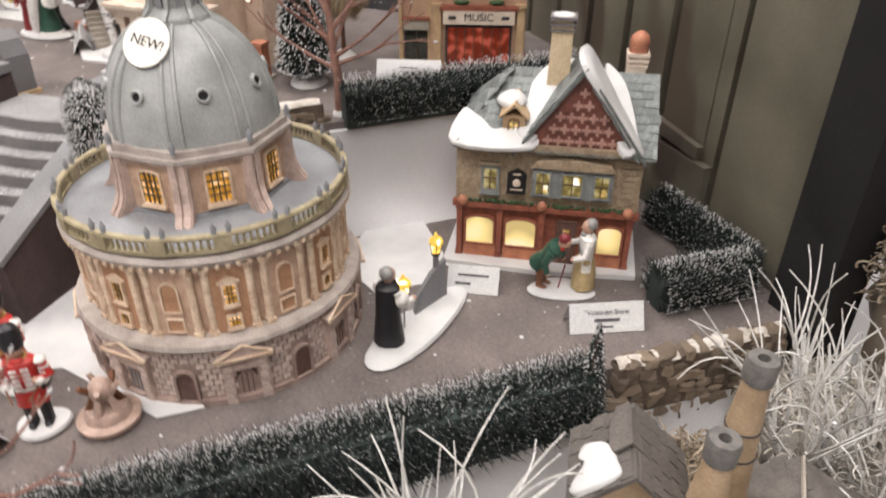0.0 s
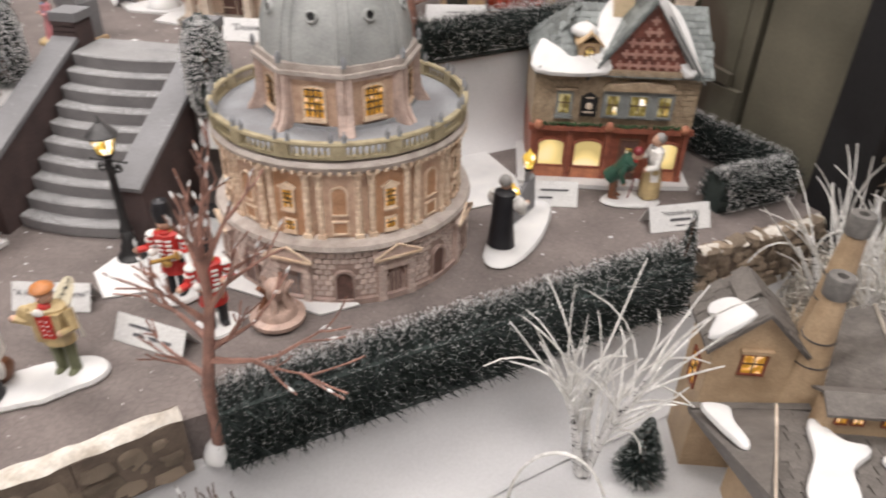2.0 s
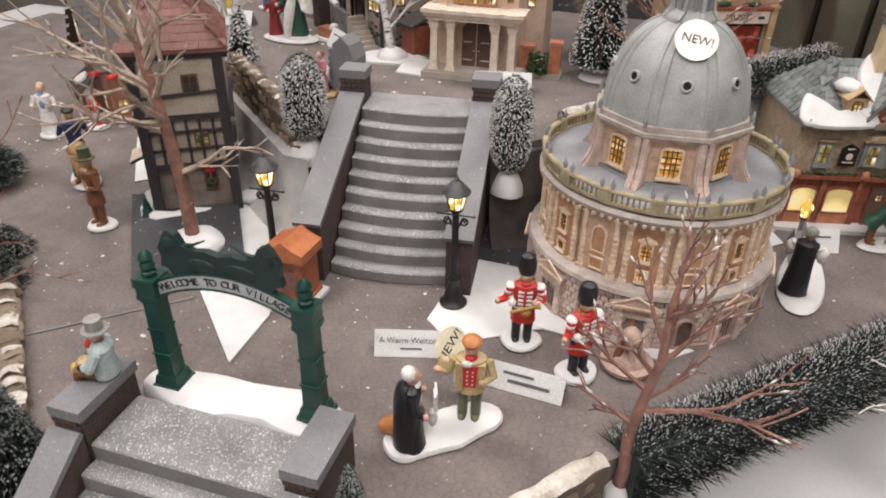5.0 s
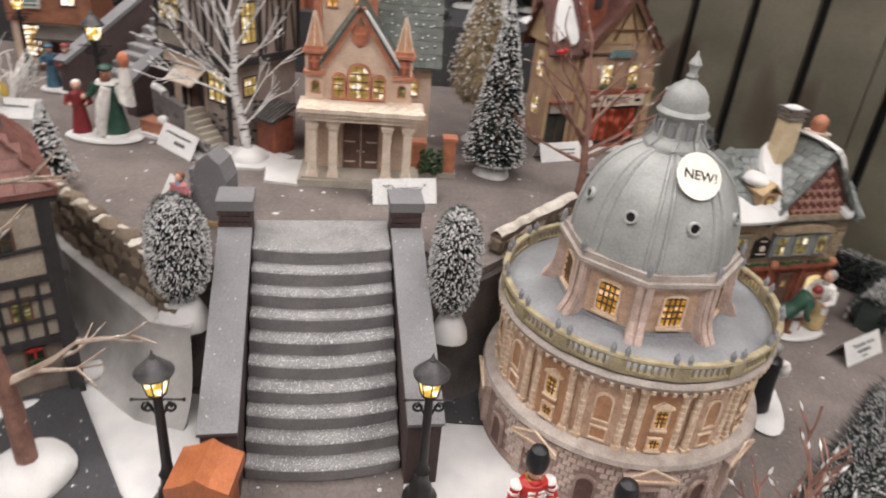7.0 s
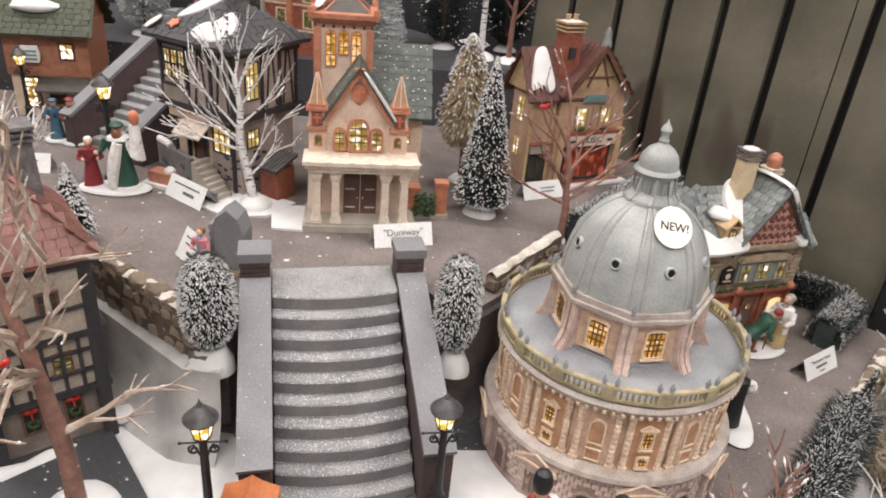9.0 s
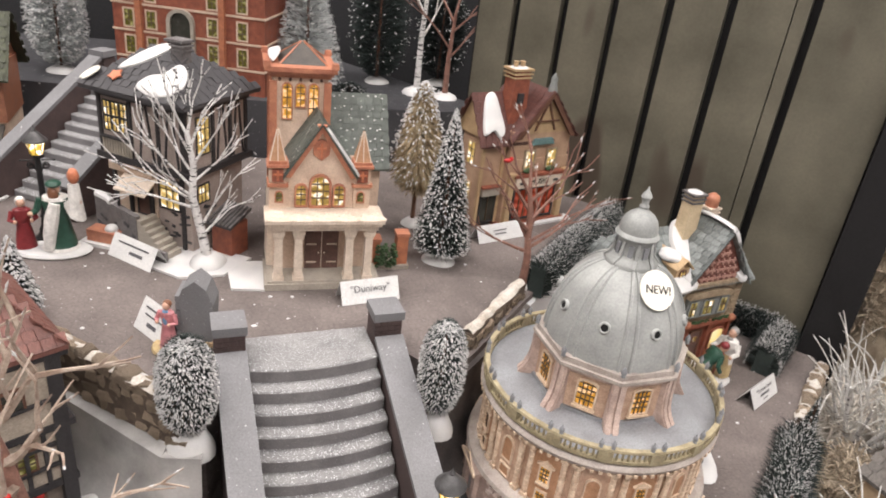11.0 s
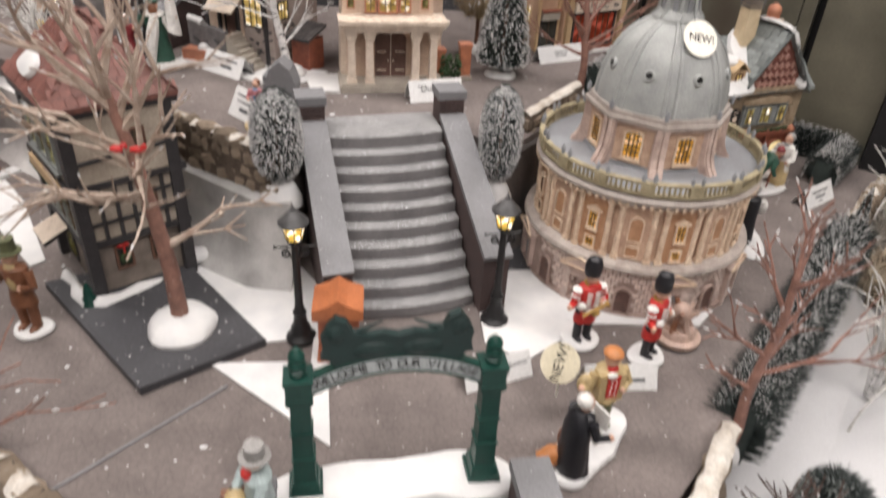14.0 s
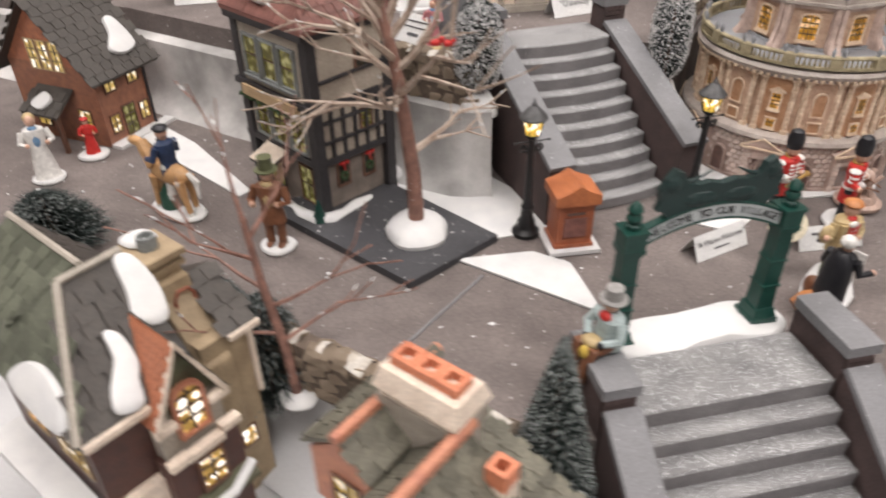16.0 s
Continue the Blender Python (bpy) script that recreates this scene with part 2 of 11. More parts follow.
def ellip(bm, x, y, z, rx, ry, rz, n=12, k=8, mi=0, m=None):
    prev = None
    for j in range(k + 1):
        t = math.pi * j / k
        if j in (0, k):
            p = Vector((x, y, z - rz * math.cos(t)))
            ring = [bm.verts.new(m @ p if m else p)]
        else:
            ring = []
            for i in range(n):
                a = 2 * math.pi * i / n
                p = Vector((x + rx * math.sin(t) * math.cos(a), y + ry * math.sin(t) * math.sin(a), z - rz * math.cos(t)))
                ring.append(bm.verts.new(m @ p if m else p))
        if prev:
            for i in range(n):
                if len(prev) == 1:
                    f = (prev[0], ring[(i + 1) % n], ring[i])
                elif len(ring) == 1:
                    f = (prev[i], prev[(i + 1) % n], ring[0])
                else:
                    f = (prev[i], prev[(i + 1) % n], ring[(i + 1) % n], ring[i])
                bm.faces.new(f).material_index = mi
        prev = ring


def outline(w, h, arch=0.0, n=7):
    """A window's outline, sill at 0: square, or with an arched head of that rise."""
    pts = [(-w / 2, 0), (w / 2, 0)]
    if arch <= 0:
        return pts + [(w / 2, h), (-w / 2, h)]
    for i in range(n + 1):
        a = math.pi * i / n
        pts.append((w / 2 * math.cos(a), h - arch + arch * math.sin(a)))
    return pts


def window(parent, m, u, v, w, h, frame_m, glow_m, rows=2, cols=2, arch=0.0, fr=0.0011, deep=0.0012, name="window", sill=None):
    """A framed pane on a wall whose axes are m: the surround with its bars, and the pane behind it as a sub-part."""
    inner = outline(w, h, arch)
    cx, cy = 0, h / 2
    outer = [((x - cx) * (w + 2 * fr) / w + cx, (y - cy) * (h + 2 * fr) / h + cy) for x, y in inner]
    bm = bm_new()
    n = len(inner)
    pt = lambda p, d: m @ Vector((u + p[0], d, v + p[1]))
    for i in range(n):
        j = (i + 1) % n
        a, b, c, d = outer[i], outer[j], inner[j], inner[i]
        va = [bm.verts.new(pt(p, -deep)) for p in (a, b, c, d)]
        vb = [bm.verts.new(pt(p, 0.0004)) for p in (a, b, c, d)]
        bm.faces.new(va)
        bm.faces.new((va[1], va[0], vb[0], vb[1]))
        bm.faces.new((va[3], va[2], vb[2], vb[3]))
    ob = part(name, bm, frame_m, parent)
    bm = bm_new()
    bar = min(0.00085, w / 9)
    for i in range(1, cols):
        x = -w / 2 + w * i / cols
        top = h if arch <= 0 else h - arch + arch * math.sqrt(max(0, 1 - (2 * x / w) ** 2))
        box(bm, u + x, -deep * 0.55, v, bar, deep * 0.5, top, m=m)
    for i in range(1, rows):
        box(bm, u, -deep * 0.55, v + (h - arch) * i / rows, w, deep * 0.5, bar, m=m)
    if arch > 0 and rows * cols > 1:
        box(bm, u, -deep * 0.55, v + h - arch, w, deep * 0.5, bar, m=m)
    if rows * cols > 1:
        part("glazing_bar", bm, "glazing", ob)
    else:
        bm.free()
    if sill:
        bm = bm_new()
        box(bm, u, -deep * 0.8, v - fr - sill, w + 2.6 * fr, deep * 1.8, sill, m=m)
        part("sill", bm, frame_m, ob)
    bm = bm_new()
    bm.faces.new([bm.verts.new(pt(p, -deep * 0.3)) for p in inner])
    part("pane", bm, glow_m, ob, "lit window pane")
    return ob


def slates(parent, origin, u, v, left, right, high, size, material, name="slate", seed=1, lap=0.25, thick=0.0006, jitter=0.12):
    """Rows of slates on a roof plane: u along the eave, v up the slope; left and right give the row's ends at a height."""
    rnd = random.Random(seed)
    u, v = Vector(u).normalized(), Vector(v).normalized()
    nrm = u.cross(v).normalized()
    w, h = size
    bm = bm_new()
    ww, hh = w * 0.94, h * (1 + lap)
    slab(bm, ((-ww / 2, 0, 0.0004), (ww / 2, 0, 0.0004), (ww / 2, hh, 0.0), (-ww / 2, hh, 0.0)), (0, 0, thick))
    me = bpy.data.meshes.new(name)
    bm.to_mesh(me)
    bm.free()
    me.materials.append(M[material])
    rows = int(high / h)
    for r in range(rows):
        y = r * h
        a, b = left(y / high), right(y / high)
        x = a + (w / 2 if r % 2 else w * 0.25)
        while x < b - w * 0.2:
            ob = new(name, me)
            p = Vector(origin) + u * x + v * y
            mm = Matrix((u, v, nrm)).transposed().to_4x4()
            mm.translation = p
            ob.parent = parent
            ob.matrix_basis = mm @ pose(0, 0, rnd.uniform(0, 0.0003), 0, rnd.uniform(-2, 2), rnd.uniform(-3, 3) * jitter * 8) @ Matrix.Diagonal((rnd.uniform(0.88, 1.05), rnd.uniform(0.9, 1.05), 1, 1))
            x += w


def lettering(parent, text, m, size, material, name="lettering", align="CENTER", extrude=0.0002):
    cu = bpy.data.curves.new(name, "FONT")
    cu.body, cu.size, cu.align_x, cu.align_y, cu.extrude = text, size, align, "CENTER", extrude
    cu.materials.append(M[material] if isinstance(material, str) else material)
    ob = new(name, cu)
    ob.parent = parent
    ob.matrix_basis = m
    return ob

# ---- the shop round the display ----
M["room_wall"] = node_mat("shop_wall", (0.42, 0.39, 0.35), (0.36, 0.33, 0.3), 0.8, 2, 60)
M["room_ceiling"] = node_mat("shop_ceiling", (0.7, 0.69, 0.67), (0.66, 0.65, 0.63), 0.9, 2, 60)
M["room_floor"] = node_mat("shop_floor", (0.24, 0.2, 0.17), (0.18, 0.15, 0.13), 0.6, 2, 60)
M["dirty_snow"] = node_mat("dirty_snow", (0.6, 0.57, 0.525), (0.43, 0.38, 0.32), 0.9, 90, 500, 0.8, 0.001)
M["coping_foam"] = node_mat("grey_coping_foam", (0.52, 0.505, 0.485), (0.3, 0.28, 0.26), 0.9, 60, 500, 0.6, 0.0008)
M["plank"] = node_mat("olive_painted_plank", (0.16, 0.147, 0.111), (0.084, 0.078, 0.059), 0.45, 11, 320, 0.15, 0.0006, grain=0.4, band=((0.07, 0.055, 0.042), 11, (1, 1, 0.35), 0.6))
M["post"] = node_mat("black_post", (0.01, 0.0095, 0.0105), (0.007, 0.0065, 0.0075), 0.7, 20, 300)
M["table"] = node_mat("table_board", (0.3, 0.26, 0.22), (0.22, 0.19, 0.16), 0.7, 8, 300)
M["rear"] = node_mat("dark_rear_cloth", (0.03, 0.03, 0.033), (0.018, 0.018, 0.02), 0.95, 10, 300)


def room_side(name, x, y, z, sx, sy, sz, mat, label):
    bm = bm_new()
    box(bm, x, y, z, sx, sy, sz)
    return tagged(put(name, bm, mat), label, "wall" if "wall" in name else name, kind="structure")


room_side("floor", -0.4, -0.6, -1.0, 7, 7, 0.1, "room_floor", "brown shop floor")
room_side("ceiling", -0.4, -0.6, 1.75, 7, 7, 0.1, "room_ceiling", "pale shop ceiling above the display")
room_side("wall_north", -0.4, 2.85, -0.9, 7, 0.1, 2.65, "room_wall", "beige shop wall behind the display")
room_side("wall_south", -0.4, -4.05, -0.9, 7, 0.1, 2.65, "room_wall", "beige shop wall behind the camera")
room_side("wall_east", 3.05, -0.6, -0.9, 0.1, 6.8, 2.65, "room_wall", "beige shop wall")
room_side("wall_west", -3.85, -0.6, -0.9, 0.1, 6.8, 2.65, "room_wall", "beige shop wall")
room_side("backdrop", -0.85, 1.22, -0.12, 1.5, 0.02, 0.75, "rear", "dark cloth hung behind the back trees")

# ---- the display table and its levels ----
LOW, HIGH, TOP = -0.088, 0.09, 0.165


def level(name, pts, z0, z1, mat, label):
    bm = bm_new()
    prism(bm, pts, z0, z1)
    return tagged(put(name, bm, mat, smooth=False), label, "ground", kind="structure")


level("table_ground", [(-1.75, -0.75), (0.75, -0.75), (0.75, 1.25), (-1.75, 1.25)], -0.14, LOW, "sheet", "white snow cloth over the display table")
level("table_base", [(-1.7, -0.7), (0.7, -0.7), (0.7, 1.2), (-1.7, 1.2)], -0.9, -0.144, "table", "wooden display table under the village")

PLAZA_EDGE = [(-0.565, 0.062), (-0.407, 0.062), (-0.365, 0.068), (-0.27, 0.155), (-0.02, 0.397), (0.037, 0.451), (0.084, 0.491), (0.105, 0.55)]
PLAZA_LEFT = [(-1.35, 0.78), (-0.98, 0.40), (-0.705, 0.165), (-0.622, 0.08)]
level("plaza_ground", PLAZA_EDGE + [(-0.2, 0.85), (-1.35, 0.9)] + PLAZA_LEFT, LOW + 0.004, 0.0, "plaza", "grey-brown cobbled village square dusted with snow")
TERRACE_EDGE = [(-1.35, 0.98), (-0.86, 0.63), (-0.72, 0.498), (-0.66, 0.441), (-0.612, 0.397), (-0.566, 0.356), (-0.548, 0.36), (-0.535, 0.41), (-0.41, 0.428), (-0.375, 0.385), (-0.345, 0.415), (-0.272, 0.498), (-0.115, 0.665), (-0.06, 0.72)]
level("terrace_ground", TERRACE_EDGE + [(-0.25, 0.91), (-1.35, 1.2)], 0.004, HIGH, "plaza", "upper cobbled terrace of the village")
level("hill_ground", [(-1.35, 0.93), (-0.80, 0.90), (-0.5, 0.86), (-0.3, 0.85), (-0.2, 0.87), (-0.42, 1.17), (-1.35, 1.19)], HIGH - 0.02, TOP, "road", "dark grey topmost terrace at the back")


def bank(name, line, z0, z1, out, label, mat="bank", n=9, lip=0.004):
    """A sprayed foam bank that falls from z1 to z0 along a line and flares out at its foot."""
    bm = bm_new()
    pts = []
    for a, b in zip(line, line[1:]):
        for k in range(8):
            pts.append(Vector(a).lerp(Vector(b), k / 8))
    pts.append(Vector(line[-1]))
    rows = []
    for i, p in enumerate(pts):
        d = (pts[min(i + 1, len(pts) - 1)] - pts[max(i - 1, 0)]).normalized()
        nrm = Vector((d.y, -d.x))
        row = [bm.verts.new((p.x - nrm.x * 0.012, p.y - nrm.y * 0.012, z1))]
        wob = 0.6 + 0.8 * noise.noise(Vector((p.x * 14, p.y * 14, 3)))
        for k in range(n + 1):
            t = k / n
            o = lip + out * (0.15 * t + 0.85 * t ** 4) * (0.8 + 0.4 * wob)
            row.append(bm.verts.new((p.x + nrm.x * o, p.y + nrm.y * o, z1 - 0.003 + (z0 - z1 + 0.003) * (1 - (1 - t) ** 1.15))))
        rows.append(row)
    for a, b in zip(rows, rows[1:]):
        for k in range(len(a) - 1):
            bm.faces.new((a[k], a[k + 1], b[k + 1], b[k]))
    return tagged(put(name, bm, mat, smooth=True), label, "snow bank", kind="structure")


bank("snow_bank_west", [(-1.2, 0.865), (-0.865, 0.622), (-0.725, 0.49), (-0.666, 0.434), (-0.617, 0.389), (-0.572, 0.347), (-0.548, 0.343)], 0.0, HIGH - 0.02, 0.024, "grey-white sprayed snow bank under the terrace")
# the middle bank is coloured dark to carry its shade
bank("snow_bank_middle", [(-0.4, 0.37), (-0.375, 0.385), (-0.345, 0.415), (-0.272, 0.498)], 0.0, HIGH - 0.004, 0.02, "grey foam bank beside the steps, coloured dark for its shade", "foam_dark")
bank("snow_bank_east", [(-0.272, 0.498), (-0.115, 0.665), (-0.06, 0.72)], 0.0, HIGH - 0.004, 0.03, "white snow bank behind the inn", "sheet")
bank("snow_slope_east", [(-0.365, 0.066), (-0.27, 0.153), (-0.02, 0.393), (0.037, 0.446), (0.084, 0.486)], LOW + 0.002, -0.03, 0.05, "white snow cloth sloping off the square", "sheet")
bank("snow_slope_west", [(-1.2, 0.62), (-0.98, 0.40), (-0.705, 0.163), (-0.622, 0.078)], LOW + 0.002, -0.03, 0.04, "white snow cloth sloping off the square", "sheet")

# white card paths, dark boards and a painted patch of shade laid on the square
def flat(name, pts, z, h, mat, label, category="path"):
    bm = bm_new()
    prism(bm, pts, z, z + h)
    return tagged(put(name, bm, mat), label, category, kind="structure")


flat("snow_path_1", [(-0.545, 0.235), (-0.602, 0.238), (-0.522, 0.158), (-0.523, 0.215)], 0.0005, 0.0016, "snow", "pointed white snow path on the square")
flat("snow_path_2", [(-0.566, 0.258), (-0.512, 0.262), (-0.512, 0.29), (-0.545, 0.352), (-0.655, 0.37)], 0.0005, 0.0012, "snow", "white snow patch in front of the bank")
flat("snow_path_3", [(-0.412, 0.246), (-0.387, 0.224), (-0.318, 0.27), (-0.335, 0.30), (-0.35, 0.345), (-0.405, 0.345)], 0.0005, 0.0012, "snow", "white snow patch beside the round library")
flat("snow_path_4", [(-0.345, 0.268), (-0.335, 0.262), (-0.245, 0.252), (-0.225, 0.27), (-0.255, 0.285), (-0.32, 0.3)], 0.0008, 0.0014, "snow", "white snow strip at the foot of the round library")
flat("snow_path_5", [(-0.235, 0.44), (-0.19, 0.415), (-0.15, 0.45), (-0.165, 0.485), (-0.21, 0.535), (-0.24, 0.5)], 0.0005, 0.0012, "snow", "white snow patch between library and inn")
flat("snow_path_6", [(-0.86, 0.52), (-0.825, 0.458), (-0.757, 0.366), (-0.748, 0.374), (-0.80, 0.478), (-0.83, 0.52)], 0.0005, 0.0012, "snow", "white snow path past the timbered house")
flat("dark_board", [(-0.64, 0.212), (-0.566, 0.255), (-0.645, 0.372), (-0.735, 0.335)], 0.0004, 0.006, "road", "dark grey board with a worn edge", "board")
# no lane of its own: a dark sheet that paints the shadow here
flat("dark_lane", [(-0.345, 0.335), (-0.405, 0.337), (-0.405, 0.40), (-0.345, 0.40)], 0.0022, 0.001, "road", "dark sheet standing in for the shade beside the library")
bm = bm_new()
for a, b, w in (((-0.676, 0.137), (-0.588, 0.216), 0.0016),):
    va, vb = Vector(a), Vector(b)
    d = (vb - va).normalized()
    s = Vector((-d.y, d.x)) * w / 2
    prism(bm, [tuple(va - s), tuple(vb - s), tuple(vb + s), tuple(va + s)], 0.0004, 0.0012)
tagged(put("mat_seam", bm, "cap"), "pale seam between two cobbled mats", "seam", kind="structure")

# snow crumbs scattered on the mats
bm = bm_new()
rnd = random.Random(5)
for i in range(330):
    lvl = rnd.random()
    if lvl < 0.75:
        x, y, z = rnd.uniform(-0.95, 0.04), rnd.uniform(0.1, 0.5), 0.0
        if y - 0.11 < (x + 0.31) * 0.98 * (1 if x > -0.31 else 0) or (x < -0.62 and y < 0.12 - (x + 0.64) * 0.95):
            continue
    else:
        x, y, z = rnd.uniform(-0.75, -0.25), rnd.uniform(0.46, 0.68), HIGH
        if x > -0.3:
            continue
    r = rnd.choice((0.0005, 0.0006, 0.0008, 0.0008, 0.0016))
    ellip(bm, x, y, z + r * 0.3, r * rnd.uniform(0.8, 1.8), r, r * 0.5, 6, 4)
tagged(put("snow_crumbs", bm, "snow_fluff", smooth=True), "loose crumbs of white snow on the mats", "snow", kind="stuff")


# ---- plank wall and post ----
def plank_wall():
    t = thing("wall_plank", "olive-painted plank wall with dark gaps and stains", "wall", 0.0859, 0.5329, 0, 135, kind="structure")
    edges = (0.0, 0.0965, 0.1115, 0.176, 0.240, 0.302, 0.362, 0.424, 0.48)
    bm = bm_new()
    box(bm, 0.22, -0.02, -0.3, 0.52, 0.012, 1.1)
    part("backing", bm, "post", t, "black backing behind the planks")
    for i, (a, b) in enumerate(zip(edges, edges[1:])):
        gap = 0.0014 if b == 0.1115 else 0.010
        bm = bm_new()
        dy = 0.004 if i == 0 else 0.0
        box(bm, (a + b - gap) / 2 + 0.0005, dy - 0.007, -0.02, b - a - gap, 0.012, 0.8)
        part("plank", bm, "plank", t, bevel=0.0008)
    bm = bm_new()
    box(bm, 0.29, 0.003, -0.02, 0.386, 0.007, 0.082)
    part("skirting", bm, "plank", t, "olive skirting board", bevel=0.001)
    bm = bm_new()
    box(bm, 0, 0, 0, 0.084, 0.006, 0.011, m=pose(0.153, 0.003, 0.068, 0, -6, 0))
    part("batten", bm, "plank", t, "short loose batten", bevel=0.001)
    return t


plank_wall()
bm = bm_new()
box(bm, 0.0, 0.0, LOW, 0.042, 0.03, 0.95, m=pose(0.0859 + 0.0225 * 0.7071, 0.5329 - 0.0225 * 0.7071, 0, 0, 0, 135))
tagged(put("wall_post", bm, "post", bevel=0.002), "black painted corner post beside the planks", "post", kind="structure")


# ---- rubble walls ----
def stone_mesh(seed):
    rnd = random.Random(seed)
    bm = bm_new()
    ellip(bm, 0, 0, 0, 1, 1, 1, 8, 5)
    for v in bm.verts:
        c = v.co
        v.co = Vector([math.copysign(abs(k) ** 0.5, k) for k in c]) * rnd.uniform(0.7, 1.05)
    me = bpy.data.meshes.new("stone")
    bm.normal_update()
    bm.to_mesh(me)
    bm.free()
    me.materials.append(M["rock"])
    return me


STONES = [stone_mesh(s) for s in range(5)]


def rubble_wall(line, z0, z1, label, seed, thick=0.011, snow=0.6, size=0.0105):
    t = thing("stone_wall", label, "stone wall", line[0][0], line[0][1], z0, kind="structure")
    o = Vector((line[0][0], line[0][1], z0))
    rnd = random.Random(seed)
    pts = [Vector(p) for p in line]
    total = sum((b - a).length for a, b in zip(pts, pts[1:]))

    def along(s):
        for a, b in zip(pts, pts[1:]):
            ln = (b - a).length
            if s <= ln or b is pts[-1]:
                d = (b - a).normalized()
                return a + d * s, d
            s -= ln

    core = bm_new()
    for a, b in zip(pts, pts[1:]):
        d = (b - a).normalized()
        n = Vector((-d.y, d.x)) * thick * 0.34
        prism(core, [tuple(p - o.xy) for p in (a - n, b - n, b + n, a + n)], 0, z1 - z0 - 0.003)
    part("core", core, "rock_core", t)
    z = z0 + size * 0.42
    while z < z1 - size * 0.3:
        s = rnd.uniform(0, size)
        while s < total:
            p, d = along(s)
            ln = size * rnd.uniform(0.75, 1.7)
            ob = new("stone", rnd.choice(STONES))
            ob.parent = t
            ob.matrix_basis = Matrix.Translation(Vector((p.x, p.y, z + rnd.uniform(-0.001, 0.001))) - o) @ pose(0, 0, 0, rnd.uniform(-12, 12), rnd.uniform(-12, 12), math.degrees(math.atan2(d.y, d.x)) + rnd.uniform(-8, 8)) @ Matrix.Diagonal((ln * 0.55, thick * 0.5 * rnd.uniform(0.85, 1.15), size * rnd.uniform(0.4, 0.6), 1))
            s += ln
        z += size * 0.85
    bm = bm_new()
    step = 0.0022
    count = int(total / step)
    prev = None
    for i in range(count + 1):
        p, d = along(min(total - 1e-5, i * step))
        nn = Vector((-d.y, d.x))
        f = noise.noise(Vector((p.x * 95, p.y * 95, seed)))
        if f < 0.42 - snow:
            prev = None
            continue
        row = []
        for k in range(5):
            q = k / 4 - 0.5
            edge = 1.0 + 0.55 * noise.noise(Vector((p.x * 70, p.y * 70, seed + 7 * (q > 0))))
            w = thick * 0.74 * q * edge
            lift = (0.25 - q * q) * 4
            z = z1 - z0 - 0.0025 + lift * (0.0035 + 0.0022 * noise.noise(Vector((p.x * 110, p.y * 110, k))))
            row.append(bm.verts.new((p.x - o.x + nn.x * w, p.y - o.y + nn.y * w, z)))
        if prev:
            for k in range(4):
                bm.faces.new((prev[k], row[k], row[k + 1], prev[k + 1]))
        prev = row
    part("snow", bm, "dirty_snow", t, "off-white snow lying along the top", smooth=True)
    return t


rubble_wall([(-0.560, 0.352), (-0.612, 0.396), (-0.66, 0.440), (-0.725, 0.502)], HIGH - 0.023, HIGH + 0.018, "brown rubble stone wall along the terrace, snow-topped", 1, 0.015, 0.8, 0.0125)
flat("wall_coping", [(-0.560, 0.3585), (-0.612, 0.4025), (-0.66, 0.4465), (-0.725, 0.5085), (-0.729, 0.5055), (-0.664, 0.4435), (-0.616, 0.3995), (-0.564, 0.3555)][::-1], HIGH - 0.002, 0.019, "coping_foam", "grey foam strip behind the terrace wall", "coping")
rubble_wall([(-0.352, 0.42), (-0.31, 0.468), (-0.279, 0.502)], HIGH - 0.006, HIGH + 0.018, "snow-topped rubble wall beside the round library", 2, 0.014, 1.5)
rubble_wall([(-0.346, 0.067), (-0.31, 0.104), (-0.276, 0.146)], -0.03, 0.012, "snow-topped rubble wall at the edge of the square", 3, 0.018, 0.95, 0.013)
rubble_wall([(-0.01, 0.404), (0.039, 0.449), (0.086, 0.489)], -0.056, 0.006, "tan rubble wall below the inn with patches of snow", 4, 0.017, 0.8, 0.0105)
rubble_wall([(-0.612, 0.072), (-0.64, 0.098), (-0.715, 0.168), (-0.75, 0.2)], -0.03, 0.012, "brown rubble wall at the edge of the square", 5, 0.019, 0.55, 0.012)


